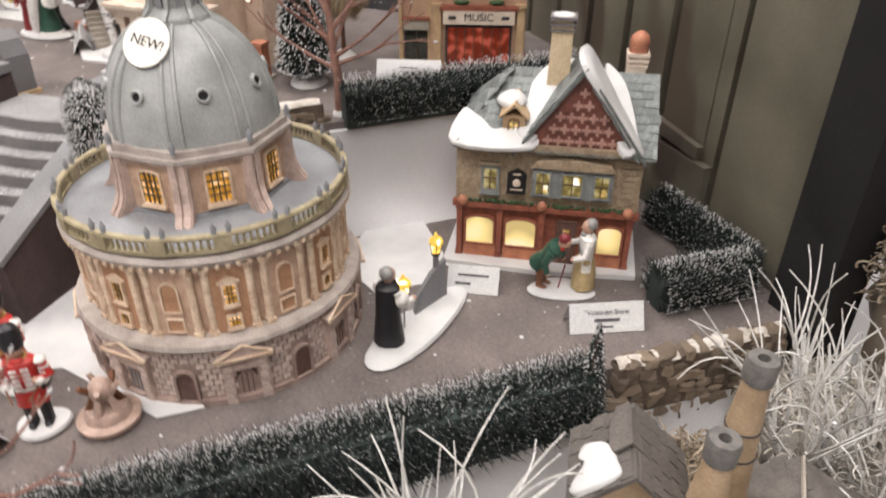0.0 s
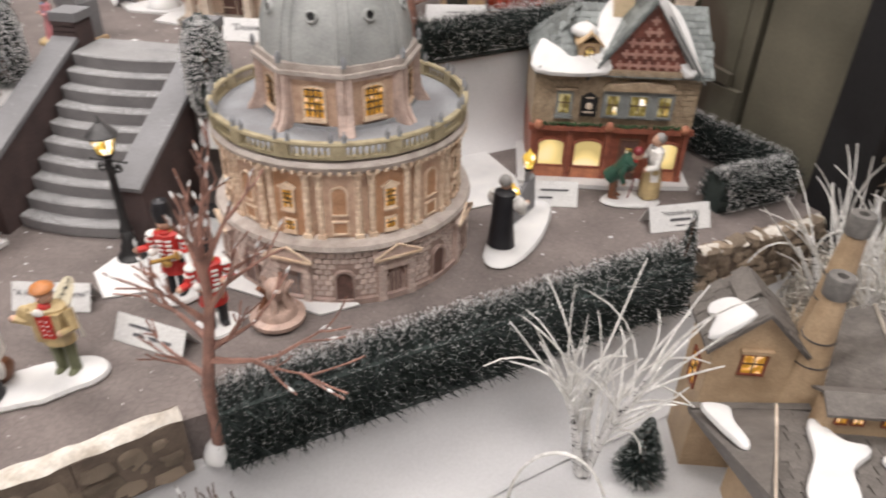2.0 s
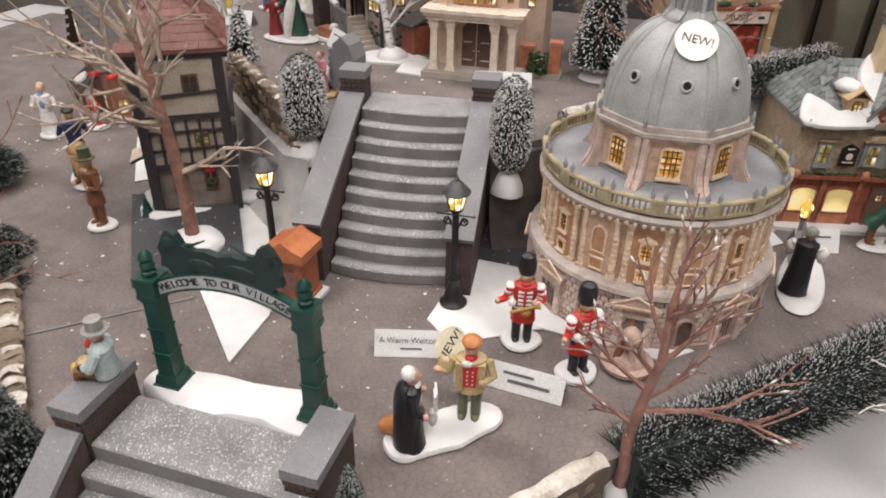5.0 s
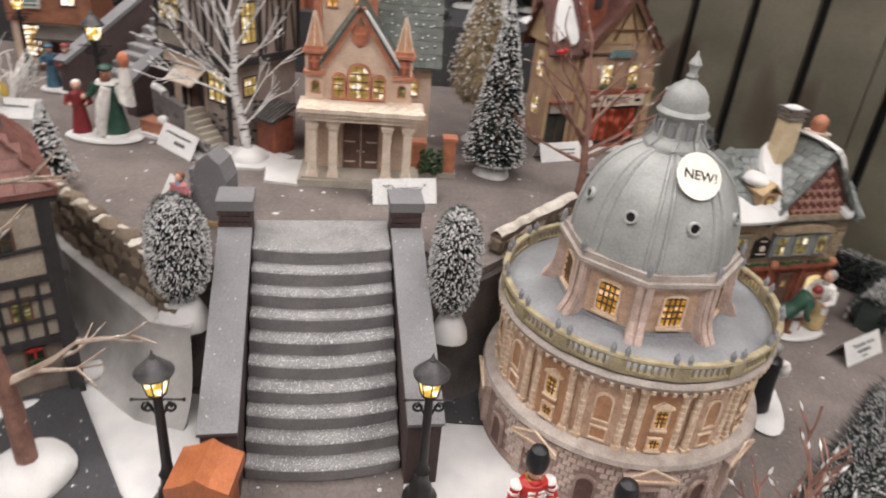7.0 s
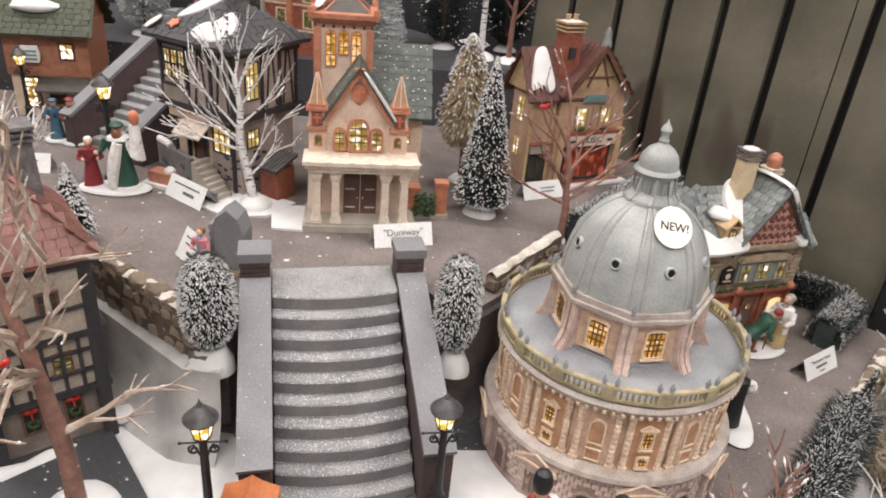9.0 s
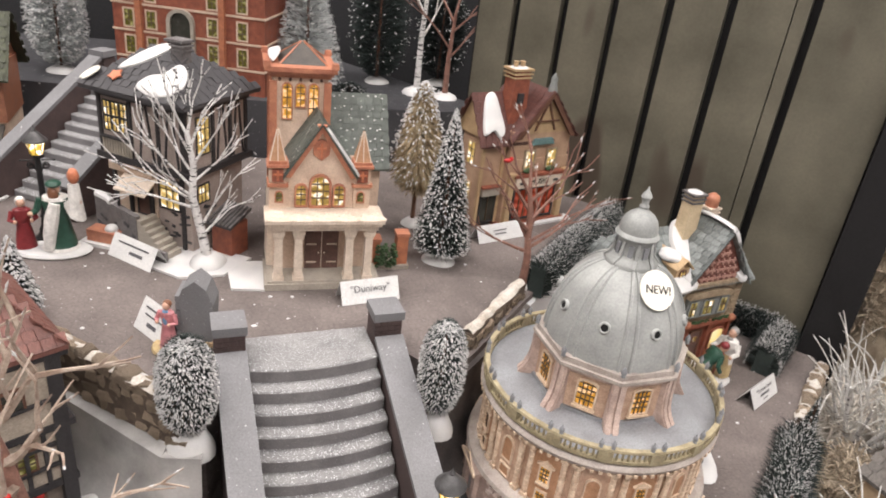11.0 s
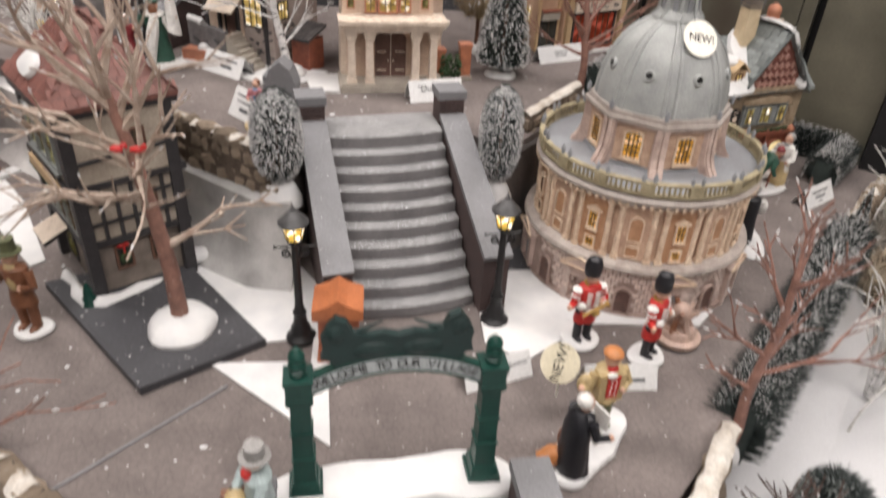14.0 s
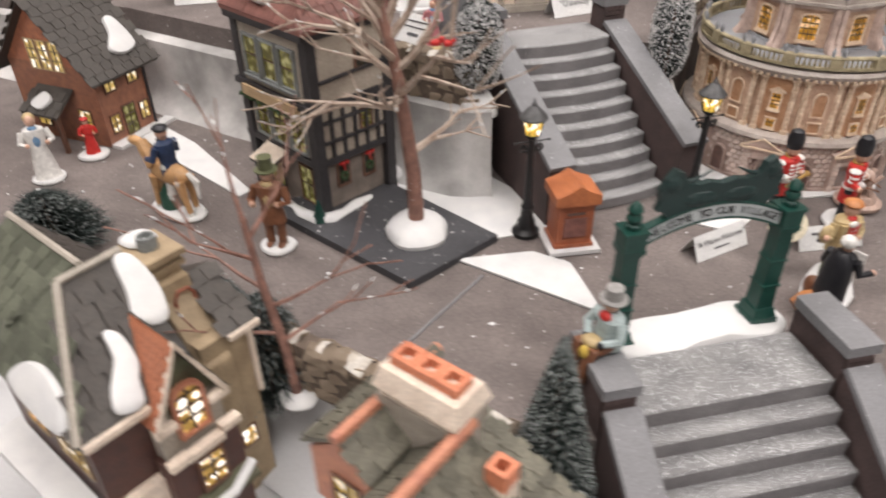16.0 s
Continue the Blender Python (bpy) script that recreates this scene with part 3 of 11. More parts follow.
# ---- flights of steps ----
def flight(name, x, y, z, rz, half, steps, rise, run, rail_w, label, rail_lo, rail_hi, lead, landing, curve=0.0, pillars=None, riser="riser", shift=0.0):
    """Foam steps that climb along local y, with a sloping coping on each side and a pillar at the top of each."""
    t = thing(name, label, "steps", x, y, z, rz)
    for i in range(steps):
        bm = bm_new()
        y0, top = i * run + shift, (i + 1) * rise
        depth = run + (landing - shift if i == steps - 1 else 0.002)
        n = 10
        front = [(-half + 2 * half * k / n, y0 - curve * (1 - (2 * k / n - 1) ** 2)) for k in range(n + 1)]
        pts = front + [(half, y0 + depth), (-half, y0 + depth)]
        prism(bm, pts, 0.0, top)
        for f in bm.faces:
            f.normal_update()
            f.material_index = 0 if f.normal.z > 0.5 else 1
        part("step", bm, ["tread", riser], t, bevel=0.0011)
    total = steps * run
    for s in (-1, 1):
        x0, x1 = s * half, s * (half + rail_w)
        a, b = min(x0, x1), max(x0, x1)
        bm = bm_new()
        yb = total + 0.002
        side = [(-lead, -0.001), (-lead, rail_lo), (yb, rail_hi), (yb, -0.001)]
        va = [bm.verts.new((a + 0.0012, p[0], p[1])) for p in side]
        vb = [bm.verts.new((b - 0.0012, p[0], p[1])) for p in side]
        bm.faces.new(va)
        bm.faces.new(vb[::-1])
        for i in range(4):
            bm.faces.new((va[i], va[(i + 1) % 4], vb[(i + 1) % 4], vb[i])[::-1])
        part("cheek_wall", bm, "plinth_brown", t, "dark brown foam side wall")
        bm = bm_new()
        d = Vector((0, yb + lead, rail_hi - rail_lo)).normalized()
        up = Vector((0, -d.z, d.y)) * 0.004
        slab(bm, [(a, -lead - 0.002, rail_lo - 0.001), (b, -lead - 0.002, rail_lo - 0.001), (b, yb, rail_hi), (a, yb, rail_hi)], up)
        part("coping", bm, "cap", t, "flat grey coping", bevel=0.0006)
        if pillars:
            pw, pd, ph, off = pillars
            bm = bm_new()
            box(bm, (a + b) / 2, yb + pd / 2, -0.001, pw - 0.003, pd - 0.003, ph - 0.006)
            pl = part("pillar", bm, "plinth_brown", t, "dark brick pillar")
            for r in range(3):
                for c in range(4):
                    bm = bm_new()
                    box(bm, (a + b) / 2 - pw / 2 + 0.003 + c * (pw - 0.004) / 4 + (0.001 if r % 2 else 0), yb + 0.0008, ph - 0.0095 - r * 0.0042, (pw - 0.006) / 4, 0.002, 0.0034)
                    part("brick", bm, "plinth_brown", pl)
            bm = bm_new()
            box(bm, (a + b) / 2, yb + pd / 2, ph - 0.006, pw, pd, 0.007)
            part("pillar_cap", bm, "cap", t, "flat grey pillar cap", bevel=0.0007)
    return t


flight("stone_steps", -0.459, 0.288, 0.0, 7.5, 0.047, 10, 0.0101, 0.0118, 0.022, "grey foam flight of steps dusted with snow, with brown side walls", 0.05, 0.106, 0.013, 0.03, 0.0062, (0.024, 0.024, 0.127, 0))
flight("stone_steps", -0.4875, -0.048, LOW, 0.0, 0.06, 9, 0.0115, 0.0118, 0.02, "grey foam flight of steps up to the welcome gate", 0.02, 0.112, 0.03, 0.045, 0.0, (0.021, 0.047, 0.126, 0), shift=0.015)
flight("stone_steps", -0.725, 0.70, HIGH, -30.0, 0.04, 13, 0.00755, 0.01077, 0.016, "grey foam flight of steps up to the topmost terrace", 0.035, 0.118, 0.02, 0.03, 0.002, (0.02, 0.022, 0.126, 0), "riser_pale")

# ---- the round library ----
M["lib_stone"] = node_mat("buff_stone", (0.60, 0.43, 0.32), (0.435, 0.285, 0.205), 0.55, 130, 900, 0.4, 0.0005)
M["lib_col"] = node_mat("pale_buff_stone", (0.77, 0.63, 0.48), (0.56, 0.405, 0.29), 0.5, 160, 900, 0.5, 0.0005)
M["lib_panel"] = node_mat("ochre_panel", (0.49, 0.28, 0.165), (0.37, 0.2, 0.11), 0.55, 130, 900, 0.3)
M["lib_portal"] = node_mat("pale_pink_stone", (0.60, 0.47, 0.41), (0.40, 0.30, 0.26), 0.6, 120, 900, 0.5, 0.0006)
M["lib_base"] = node_mat("pinkish_stone", (0.42, 0.315, 0.275), (0.27, 0.195, 0.17), 0.6, 120, 900, 0.5, 0.0006)
M["lib_block"] = node_mat("base_block", (0.74, 0.62, 0.56), (0.52, 0.42, 0.37), 0.6, 120, 900, 0.5, 0.0006, rand=0.16)
M["lib_lead"] = node_mat("grey_lead_dome", (0.39, 0.402, 0.392), (0.245, 0.255, 0.25), 0.4, 38, 700, 0.3, 0.0004, grain=0.7)
M["lib_roof"] = node_mat("grey_flat_roof", (0.275, 0.288, 0.305), (0.2, 0.202, 0.215), 0.5, 45, 900, 0.25, 0.0003)
M["lib_bal"] = node_mat("mossy_balustrade", (0.40, 0.345, 0.225), (0.25, 0.21, 0.13), 0.55, 140, 900, 0.4)
M["lib_ledge"] = node_mat("snowy_ledge", (0.47, 0.42, 0.385), (0.33, 0.285, 0.255), 0.5, 90, 900, 0.3)
M["lib_door"] = node_mat("brown_door", (0.16, 0.09, 0.075), (0.1, 0.06, 0.05), 0.5, 160, 900)
M["win_gold"] = glow_mat("golden_pane", (1.0, 0.47, 0.065), 1.0, 0.5, 230, 0.3)


def ring_box(bm, r, ang, z, w, d, h, out=0.0, mi=0, top=(1, 1)):
    """A box set on a ring of radius r at an angle, its depth along the radius."""
    box(bm, r + out, 0, z, d, w, h, mi=mi, top=top, m=Matrix.Rotation(radians(ang), 4, "Z"))


def round_library(x, y):
    t = thing("round_library", "ceramic round library with grey dome and lit golden windows", "building", x, y, 0)
    lower = bm_new()
    lathe(lower, [(0.090, 0.0), (0.090, 0.004), (0.0875, 0.0045), (0.0865, 0.040)], 64)
    base = part("base_drum", lower, "lib_base", t, "pinkish rusticated base", smooth=True)
    # rusticated blocks round the base
    bmk = bm_new()
    box(bmk, 0, 0, 0, 0.0016, 0.0046, 0.0032, top=(0.8, 0.9))
    block = bpy.data.meshes.new("block")
    bmk.to_mesh(block)
    bmk.free()
    block.materials.append(M["lib_block"])
    for r in range(8):
        for k in range(96):
            a = (k + (0.5 if r % 2 else 0)) * 3.75
            bay = ((a + 90.5) % 22.5)
            if min(bay, 22.5 - bay) < 4.6 and r < 6:
                continue
            if not -165 < ((a + 180) % 360) - 180 < 30:
                continue
            ob = new("block", block)
            ob.parent = base
            ob.matrix_basis = Matrix.Rotation(radians(a), 4, "Z") @ Matrix.Translation((0.0868, 0, 0.006 + r * 0.0042)) @ Matrix.Diagonal((random.uniform(0.6, 1.3), 1, 1, 1))
    for k in range(8):
        a = -90.5 + 45 * k
        rot = Matrix.Rotation(radians(a + 90), 4, "Z")
        wf = rot @ Matrix.Translation((0, -0.0885, 0))
        bm = bm_new()
        for s in (-1, 1):
            box(bm, s * 0.0105, 0.002, 0, 0.006, 0.007, 0.033, m=wf)
        box(bm, 0, 0.002, 0.0245, 0.017, 0.007, 0.0085, m=wf)
        box(bm, 0, 0.0015, 0.033, 0.031, 0.009, 0.0022, m=wf)
        slab(bm, [wf @ Vector(p) for p in ((-0.0155, -0.003, 0.0352), (0.0155, -0.003, 0.0352), (0, -0.003, 0.0425))], rot.to_3x3() @ Vector((0, 0.008, 0)))
        portal = part("portal", bm, "lib_portal", t, "pedimented stone doorway", bevel=0.0003)
        bm = bm_new()
        for sd in (-1, 1):
            tube(bm, [wf @ Vector((sd * 0.0165, -0.0035, 0.0353)), wf @ Vector((0, -0.0035, 0.0436))], 0.0009, 4)
        box(bm, 0, -0.0035, 0.0335, 0.0335, 0.0016, 0.0016, m=wf)
        part("pediment", bm, "lib_col", portal, "pale pediment moulding")
        if -165 < ((a + 180) % 360) - 180 < 30:
            for r in range(8):
                for sd in (-1, 1):
                    ob = new("block", block)
                    ob.parent = portal
                    ob.matrix_basis = wf @ Matrix.Translation((sd * (0.0105 + (0.0006 if r % 2 else -0.0006)), -0.0013, 0.0005 + r * 0.0041)) @ Matrix.Rotation(radians(90), 4, "Z")
        bm = bm_new()
        pts = outline(0.0125, 0.0235, 0.006)
        slab(bm, [wf @ Vector((p[0], 0.0016, p[1] + 0.001)) for p in pts], rot.to_3x3() @ Vector((0, 0.001, 0)))
        for bar in (-0.003, 0, 0.003):
            box(bm, bar, 0.0012, 0.001, 0.0006, 0.0012, 0.018, m=wf)
        part("door", bm, "lib_door" if k % 3 else "lib_roof", portal, "dark arched door")
        # plain arched niches between the portals
        rot = Matrix.Rotation(radians(a + 22.5 + 90), 4, "Z")
        wf = rot @ Matrix.Translation((0, -0.0882, 0))
        window(t, wf, 0, 0.004, 0.0105, 0.0215, "lib_base", "lib_door", 1, 1, 0.0052, 0.0016, 0.002, "niche")
    bm = bm_new()
    lathe(bm, [(0.086, 0.0385), (0.0895, 0.040), (0.0915, 0.0425), (0.0905, 0.0455), (0.085, 0.047), (0.08, 0.0475)], 72)
    part("ledge", bm, "lib_ledge", t, "grey snow-dusted ledge", smooth=True)
    # main storey
    bm = bm_new()
    lathe(bm, [(0.0795, 0.046), (0.0795, 0.094), (0.07, 0.096)], 64)
    part("main_storey", bm, "lib_stone", t, "buff stone storey", smooth=True)
    for k in range(8):
        a = -91 + 45 * k
        rot = Matrix.Rotation(radians(a + 90), 4, "Z")
        wf = rot @ Matrix.Translation((0, -0.0797, 0))
        bm = bm_new()
        box(bm, 0, -0.0002, 0.0475, 0.0195, 0.003, 0.044, m=wf)
        bay = part("window_bay", bm, "lib_panel", t, "ochre bay with two lit windows")
        wf2 = rot @ Matrix.Translation((0, -0.0817, 0))
        window(bay, wf2, 0, 0.067, 0.0066, 0.0125, "lib_col", "win_gold", 4, 3, 0, 0.0012, 0.0014, sill=0.0014)
        window(bay, wf2, 0, 0.0512, 0.0064, 0.0068, "lib_col", "win_gold", 2, 3, 0, 0.0012, 0.0014, sill=0.0012)
        bm = bm_new()
        slab(bm, [wf2 @ Vector(p) for p in ((-0.0062, -0.0014, 0.0815), (0.0062, -0.0014, 0.0815), (0, -0.0014, 0.0850))], rot.to_3x3() @ Vector((0, 0.003, 0)))
        box(bm, 0, -0.0002, 0.0806, 0.0125, 0.003, 0.0012, m=wf2)
        part("window_hood", bm, "lib_col", bay, "small pediment over the window")
        rot = Matrix.Rotation(radians(a + 22.5 + 90), 4, "Z")
        wf = rot @ Matrix.Translation((0, -0.0797, 0))
        bm = bm_new()
        box(bm, 0, -0.0002, 0.0475, 0.0195, 0.003, 0.044, m=wf)
        bay = part("niche_bay", bm, "lib_stone", t, "buff bay with a blind arch")
        wf2 = rot @ Matrix.Translation((0, -0.0815, 0))
        window(bay, wf2, 0, 0.0645, 0.0088, 0.0185, "lib_col", "lib_panel", 1, 1, 0.0044, 0.0011, 0.0016, "blind_arch")
        window(bay, wf2, 0, 0.0508, 0.0085, 0.0078, "lib_col", "lib_panel", 1, 1, 0, 0.001, 0.0014, "panel")
    for k in range(16):
        a = -91 + 11.25 + 22.5 * k
        for da in (-3.0, 3.0):
            bm = bm_new()
            mm = Matrix.Rotation(radians(a + da), 4, "Z") @ Matrix.Translation((0.0815, 0, 0))
            box(bm, 0, 0, 0.047, 0.0052, 0.0056, 0.003, m=mm)
            prof = [(0.0022, 0.05)]
            for q in range(9):
                z = 0.0505 + q * 0.0042
                prof += [(0.0023, z), (0.0024, z + 0.003), (0.0020, z + 0.0034), (0.0020, z + 0.0039)]
            prof += [(0.0026, 0.0885), (0.0030, 0.0915)]
            lathe(bm, prof, 8, m=mm)
            box(bm, 0, 0, 0.0912, 0.006, 0.0062, 0.0016, m=mm)
            part("column", bm, "lib_col", t, smooth=False)
    bm = bm_new()
    lathe(bm, [(0.078, 0.0915), (0.0835, 0.0925), (0.0835, 0.0945), (0.0865, 0.0955), (0.0878, 0.0985), (0.0868, 0.1), (0.0855, 0.1012), (0.0855, 0.1014), (0.08, 0.1014)], 72)
    part("cornice", bm, "lib_ledge", t, "moulded cornice", smooth=True)
    for k in range(96):
        bm = bm_new()
        ring_box(bm, 0.0857, k * 3.75, 0.0935, 0.0022, 0.0035, 0.0022)
        part("dentil", bm, "lib_col", t)
    # roof and balustrade
    bm = bm_new()
    lathe(bm, [(0.0828, 0.1018), (0.0828, 0.1045), (0.055, 0.1060), (0.04, 0.1066)], 64)
    part("flat_roof", bm, "lib_roof", t, "grey lead roof walk", smooth=True)
    bal = bm_new()
    lathe(bal, [(0.0832, 0.1035), (0.0866, 0.1035), (0.0866, 0.1055), (0.0832, 0.1055)], 72, closed=True)
    for prof in ([(0.0866, 0.1118), (0.0872, 0.1128), (0.0866, 0.1142), (0.0834, 0.1142), (0.0828, 0.1128), (0.0834, 0.1118)],):
        lathe(bal, prof, 72, closed=True)
    balustrade = part("balustrade", bal, "lib_bal", t, "mossy yellow stone balustrade", smooth=True)
    bm = bm_new()
    lathe(bm, [(0.0007, 0), (0.0011, 0.002), (0.0007, 0.0042), (0.0009, 0.0063)], 6)
    bme = bpy.data.meshes.new("baluster")
    bm.to_mesh(bme)
    bm.free()
    bme.materials.append(M["lib_bal"])
    for k in range(144):
        a = k * 2.5
        if k % 9 in (0, 1, 8):
            continue
        ob = new("baluster", bme)
        ob.parent = balustrade
        ob.matrix_basis = Matrix.Rotation(radians(a), 4, "Z") @ Matrix.Translation((0.085, 0, 0.1055))
    for k in range(16):
        bm = bm_new()
        ring_box(bm, 0.085, k * 22.5, 0.1036, 0.0095, 0.0042, 0.0085)
        part("pier", bm, "lib_bal", balustrade)
        for da in (-2.6, 2.6):
            bm = bm_new()
            mm = Matrix.Rotation(radians(k * 22.5 + da), 4, "Z") @ Matrix.Translation((0.085, 0, 0.1142))
            lathe(bm, [(0.0016, 0), (0.0012, 0.0012), (0.0018, 0.0026), (0.0016, 0.004), (0.0008, 0.005), (0.0006, 0.0062), (0.0001, 0.007)], 8, m=mm)
            part("urn", bm, "lib_roof", t, smooth=True)
    # octagonal drum with eight windows and buttresses
    oct_r = 0.0472
    pts = [(oct_r / math.cos(radians(22.5)) * math.cos(radians(-85 + 22.5 + 45 * k)), oct_r / math.cos(radians(22.5)) * math.sin(radians(-85 + 22.5 + 45 * k))) for k in range(8)]
    bm = bm_new()
    prism(bm, pts, 0.104, 0.1415)
    drum = part("drum", bm, "lib_stone", t, "pinkish octagonal drum", bevel=0.0004)
    bm = bm_new()
    prism(bm, [(p[0] * 1.06, p[1] * 1.06) for p in pts], 0.1045, 0.1085, scale=0.98)
    part("drum_plinth", bm, "lib_roof", t, "grey drum plinth", bevel=0.0004)
    bm = bm_new()
    prism(bm, [(p[0] * 1.05, p[1] * 1.05) for p in pts], 0.1375, 0.1405)
    part("drum_frieze", bm, "lib_portal", t, "pinkish drum frieze", bevel=0.0004)
    bm = bm_new()
    prism(bm, [(p[0] * 1.09, p[1] * 1.09) for p in pts], 0.1405, 0.143)
    prism(bm, [(p[0] * 1.04, p[1] * 1.04) for p in pts], 0.143, 0.147)
    part("drum_cornice", bm, "lib_ledge", t, "grey moulded cornice", bevel=0.0004)
    for k in range(8):
        a = -85 + 45 * k
        wf = Matrix.Rotation(radians(a + 90), 4, "Z") @ Matrix.Translation((0, -oct_r, 0))
        window(drum, wf, 0, 0.1135, 0.0125, 0.0195, "lib_col", "win_gold", 4, 4, 0.0022, 0.0013, 0.0016, sill=0.0015)
        a += 22.5
        mm = Matrix.Rotation(radians(a), 4, "Z")
        bm = bm_new()
        side = [(0.0485, 0.104), (0.0625, 0.104), (0.0612, 0.1066), (0.0578, 0.111), (0.0553, 0.1175), (0.0543, 0.127), (0.0540, 0.140), (0.0485, 0.140)]
        for off in (-0.0042, 0.0008):
            slab(bm, [mm @ Vector((p[0], off, p[1])) for p in side], mm.to_3x3() @ Vector((0, 0.0034, 0)))
        slab(bm, [mm @ Vector((p[0] - 0.0014, -0.005, p[1])) for p in side], mm.to_3x3() @ Vector((0, 0.01, 0)))
        part("buttress", bm, "lib_portal", t, "paired buff scroll buttress", bevel=0.0003)
        bm = bm_new()
        lathe(bm, [(0.0018, 0.147), (0.0013, 0.1482), (0.002, 0.15), (0.0015, 0.152), (0.0005, 0.154)], 8, m=mm @ Matrix.Translation((0.0535, 0, 0)))
        part("urn", bm, "lib_roof", t, smooth=True)
    # dome with ribs and round openings
    bm = bm_new()
    prof = []
    for q in range(17):
        s = q / 16
        ang = s * radians(72)
        prof.append((0.0480 * math.cos(ang) ** 0.86, 0.1455 + 0.0595 * math.sin(ang) / math.sin(radians(72))))
    lathe(bm, prof, 64, wave=lambda a: 1 + 0.004 * (math.cos(48 * a) > 0.2))
    dome = part("dome", bm, "lib_lead", t, "grey lead dome", smooth=True)
    for k in range(16):
        a = radians(-84 + (-22.5 + 45 * (k // 2)) + (-4.5 if k % 2 else 4.5))
        bm = bm_new()
        tube(bm, [(p[0] * 1.006 * math.cos(a), p[0] * 1.006 * math.sin(a), p[1]) for p in prof], 0.0013, 6)
        part("rib", bm, "lib_lead", dome, smooth=True)
        if k % 2 == 0:
            a = radians(-84 + 45 * (k // 2))
            r, z = prof[6]
            mm = pose(r * math.cos(a), r * math.sin(a), z) @ Matrix.Rotation(a, 4, "Z") @ Matrix.Rotation(radians(72), 4, "Y")
            bm = bm_new()
            lathe(bm, [(0.0040, -0.002), (0.0040, 0.0016), (0.0034, 0.0022), (0.0026, 0.002), (0.0024, 0.0004)], 14, m=mm)
            ocu = part("round_window", bm, "lib_lead", dome, "round dormer", smooth=True)
            bm = bm_new()
            lathe(bm, [(0.0025, 0.0004), (0.0025, 0.0012)], 14, m=mm)
            part("opening", bm, "black", ocu)
    # lantern
    bm = bm_new()
    lathe(bm, [(0.0178, 0.2025), (0.0178, 0.2065), (0.0168, 0.2085), (0.0145, 0.2105), (0.0138, 0.2125)], 32)
    part("lantern_base", bm, "lib_lead", t, smooth=True)
    bm = bm_new()
    lathe(bm, [(0.0135, 0.207), (0.0125, 0.213), (0.0118, 0.222), (0.0132, 0.2245)], 16)
    lantern = part("lantern", bm, "lib_lead", t, "grey lantern with small openings", smooth=True)
    for k in range(8):
        a = -82 + 45 * k
        wf = Matrix.Rotation(radians(a + 90), 4, "Z") @ Matrix.Translation((0, -0.0124, 0))
        bm = bm_new()
        box(bm, 0, -0.0002, 0.211, 0.0032, 0.0016, 0.0095, m=wf)
        part("opening", bm, "lib_roof", lantern)
        bm = bm_new()
        slab(bm, [wf @ Vector(p) for p in ((0.0035, 0.001, 0.2075), (0.0035, -0.006, 0.2075), (0.0035, -0.002, 0.212), (0.0035, 0, 0.223))], wf.to_3x3() @ Vector((0.0022, 0, 0)))
        part("fin", bm, "lib_lead", t)
    bm = bm_new()
    lathe(bm, [(0.0135, 0.2235), (0.0148, 0.2255), (0.0135, 0.2275), (0.0128, 0.228), (0.0126, 0.2315), (0.0113, 0.236), (0.0085, 0.2398), (0.0045, 0.2425), (0.0028, 0.244), (0.0034, 0.2455), (0.0022, 0.2475), (0.0026, 0.250), (0.0036, 0.252), (0.0026, 0.2545), (0.001, 0.2565), (0.0004, 0.259)], 24)
    part("lantern_cap", bm, "lib_lead", t, "ribbed lantern cap with finial", smooth=True)
    return t


library = round_library(-0.268, 0.352)

# the round sticker on the dome
sticker = thing("price_sticker", "round cream sticker reading NEW! stuck to the dome", "sticker", -0.2627, 0.3218, 0.1992)
up = Vector((0.0015, 0.0055, 0.0102)).normalized()
nrm = Vector((0.14, -0.79, 0.6)).normalized()
side = up.cross(nrm).normalized()
up = nrm.cross(side)
sm = Matrix((side, up, nrm)).transposed().to_4x4()
bm = bm_new()
lathe(bm, [(0.0133, 0), (0.0134, 0.0003), (0.0133, 0.0006)], 40, m=sm)
M["cream"] = node_mat("cream_paper", (0.84, 0.82, 0.74), (0.8, 0.77, 0.68), 0.5, 40, 900, 0.1)
part("disc", bm, "cream", sticker)
lettering(sticker, "NEW!", sm @ pose(0.0008, 0, 0.0008), 0.0078, "black")

# ---- ceramic houses ----
M["brick_red"] = node_mat("red_brick_glaze", (0.30, 0.10, 0.06), (0.19, 0.06, 0.04), 0.5, 150, 900, 0.4)
M["brick_orange"] = node_mat("orange_brick_glaze", (0.48, 0.19, 0.1), (0.32, 0.12, 0.07), 0.5, 150, 900, 0.4)
M["brown_wood"] = node_mat("brown_timber", (0.17, 0.085, 0.055), (0.1, 0.05, 0.035), 0.5, 150, 900, 0.4)
M["dark_wood"] = node_mat("dark_timber", (0.045, 0.042, 0.045), (0.028, 0.026, 0.028), 0.55, 150, 900, 0.4)
M["tan_stone"] = node_mat("tan_stonework", (0.42, 0.33, 0.23), (0.28, 0.21, 0.14), 0.55, 130, 900, 0.5, cell=260)
M["grey_stone"] = node_mat("grey_stonework", (0.2, 0.19, 0.19), (0.12, 0.11, 0.11), 0.6, 120, 900, 0.5, cell=190)
M["slate"] = node_mat("grey_slate", (0.235, 0.255, 0.25), (0.12, 0.135, 0.135), 0.5, 200, 900, 0.5, rand=0.28)
M["gable_red"] = node_mat("dull_red_gable", (0.205, 0.075, 0.055), (0.12, 0.045, 0.035), 0.5, 150, 900, 0.4)
M["gable_cross"] = node_mat("rosy_cross", (0.48, 0.29, 0.24), (0.34, 0.18, 0.15), 0.5, 150, 900, 0.4)
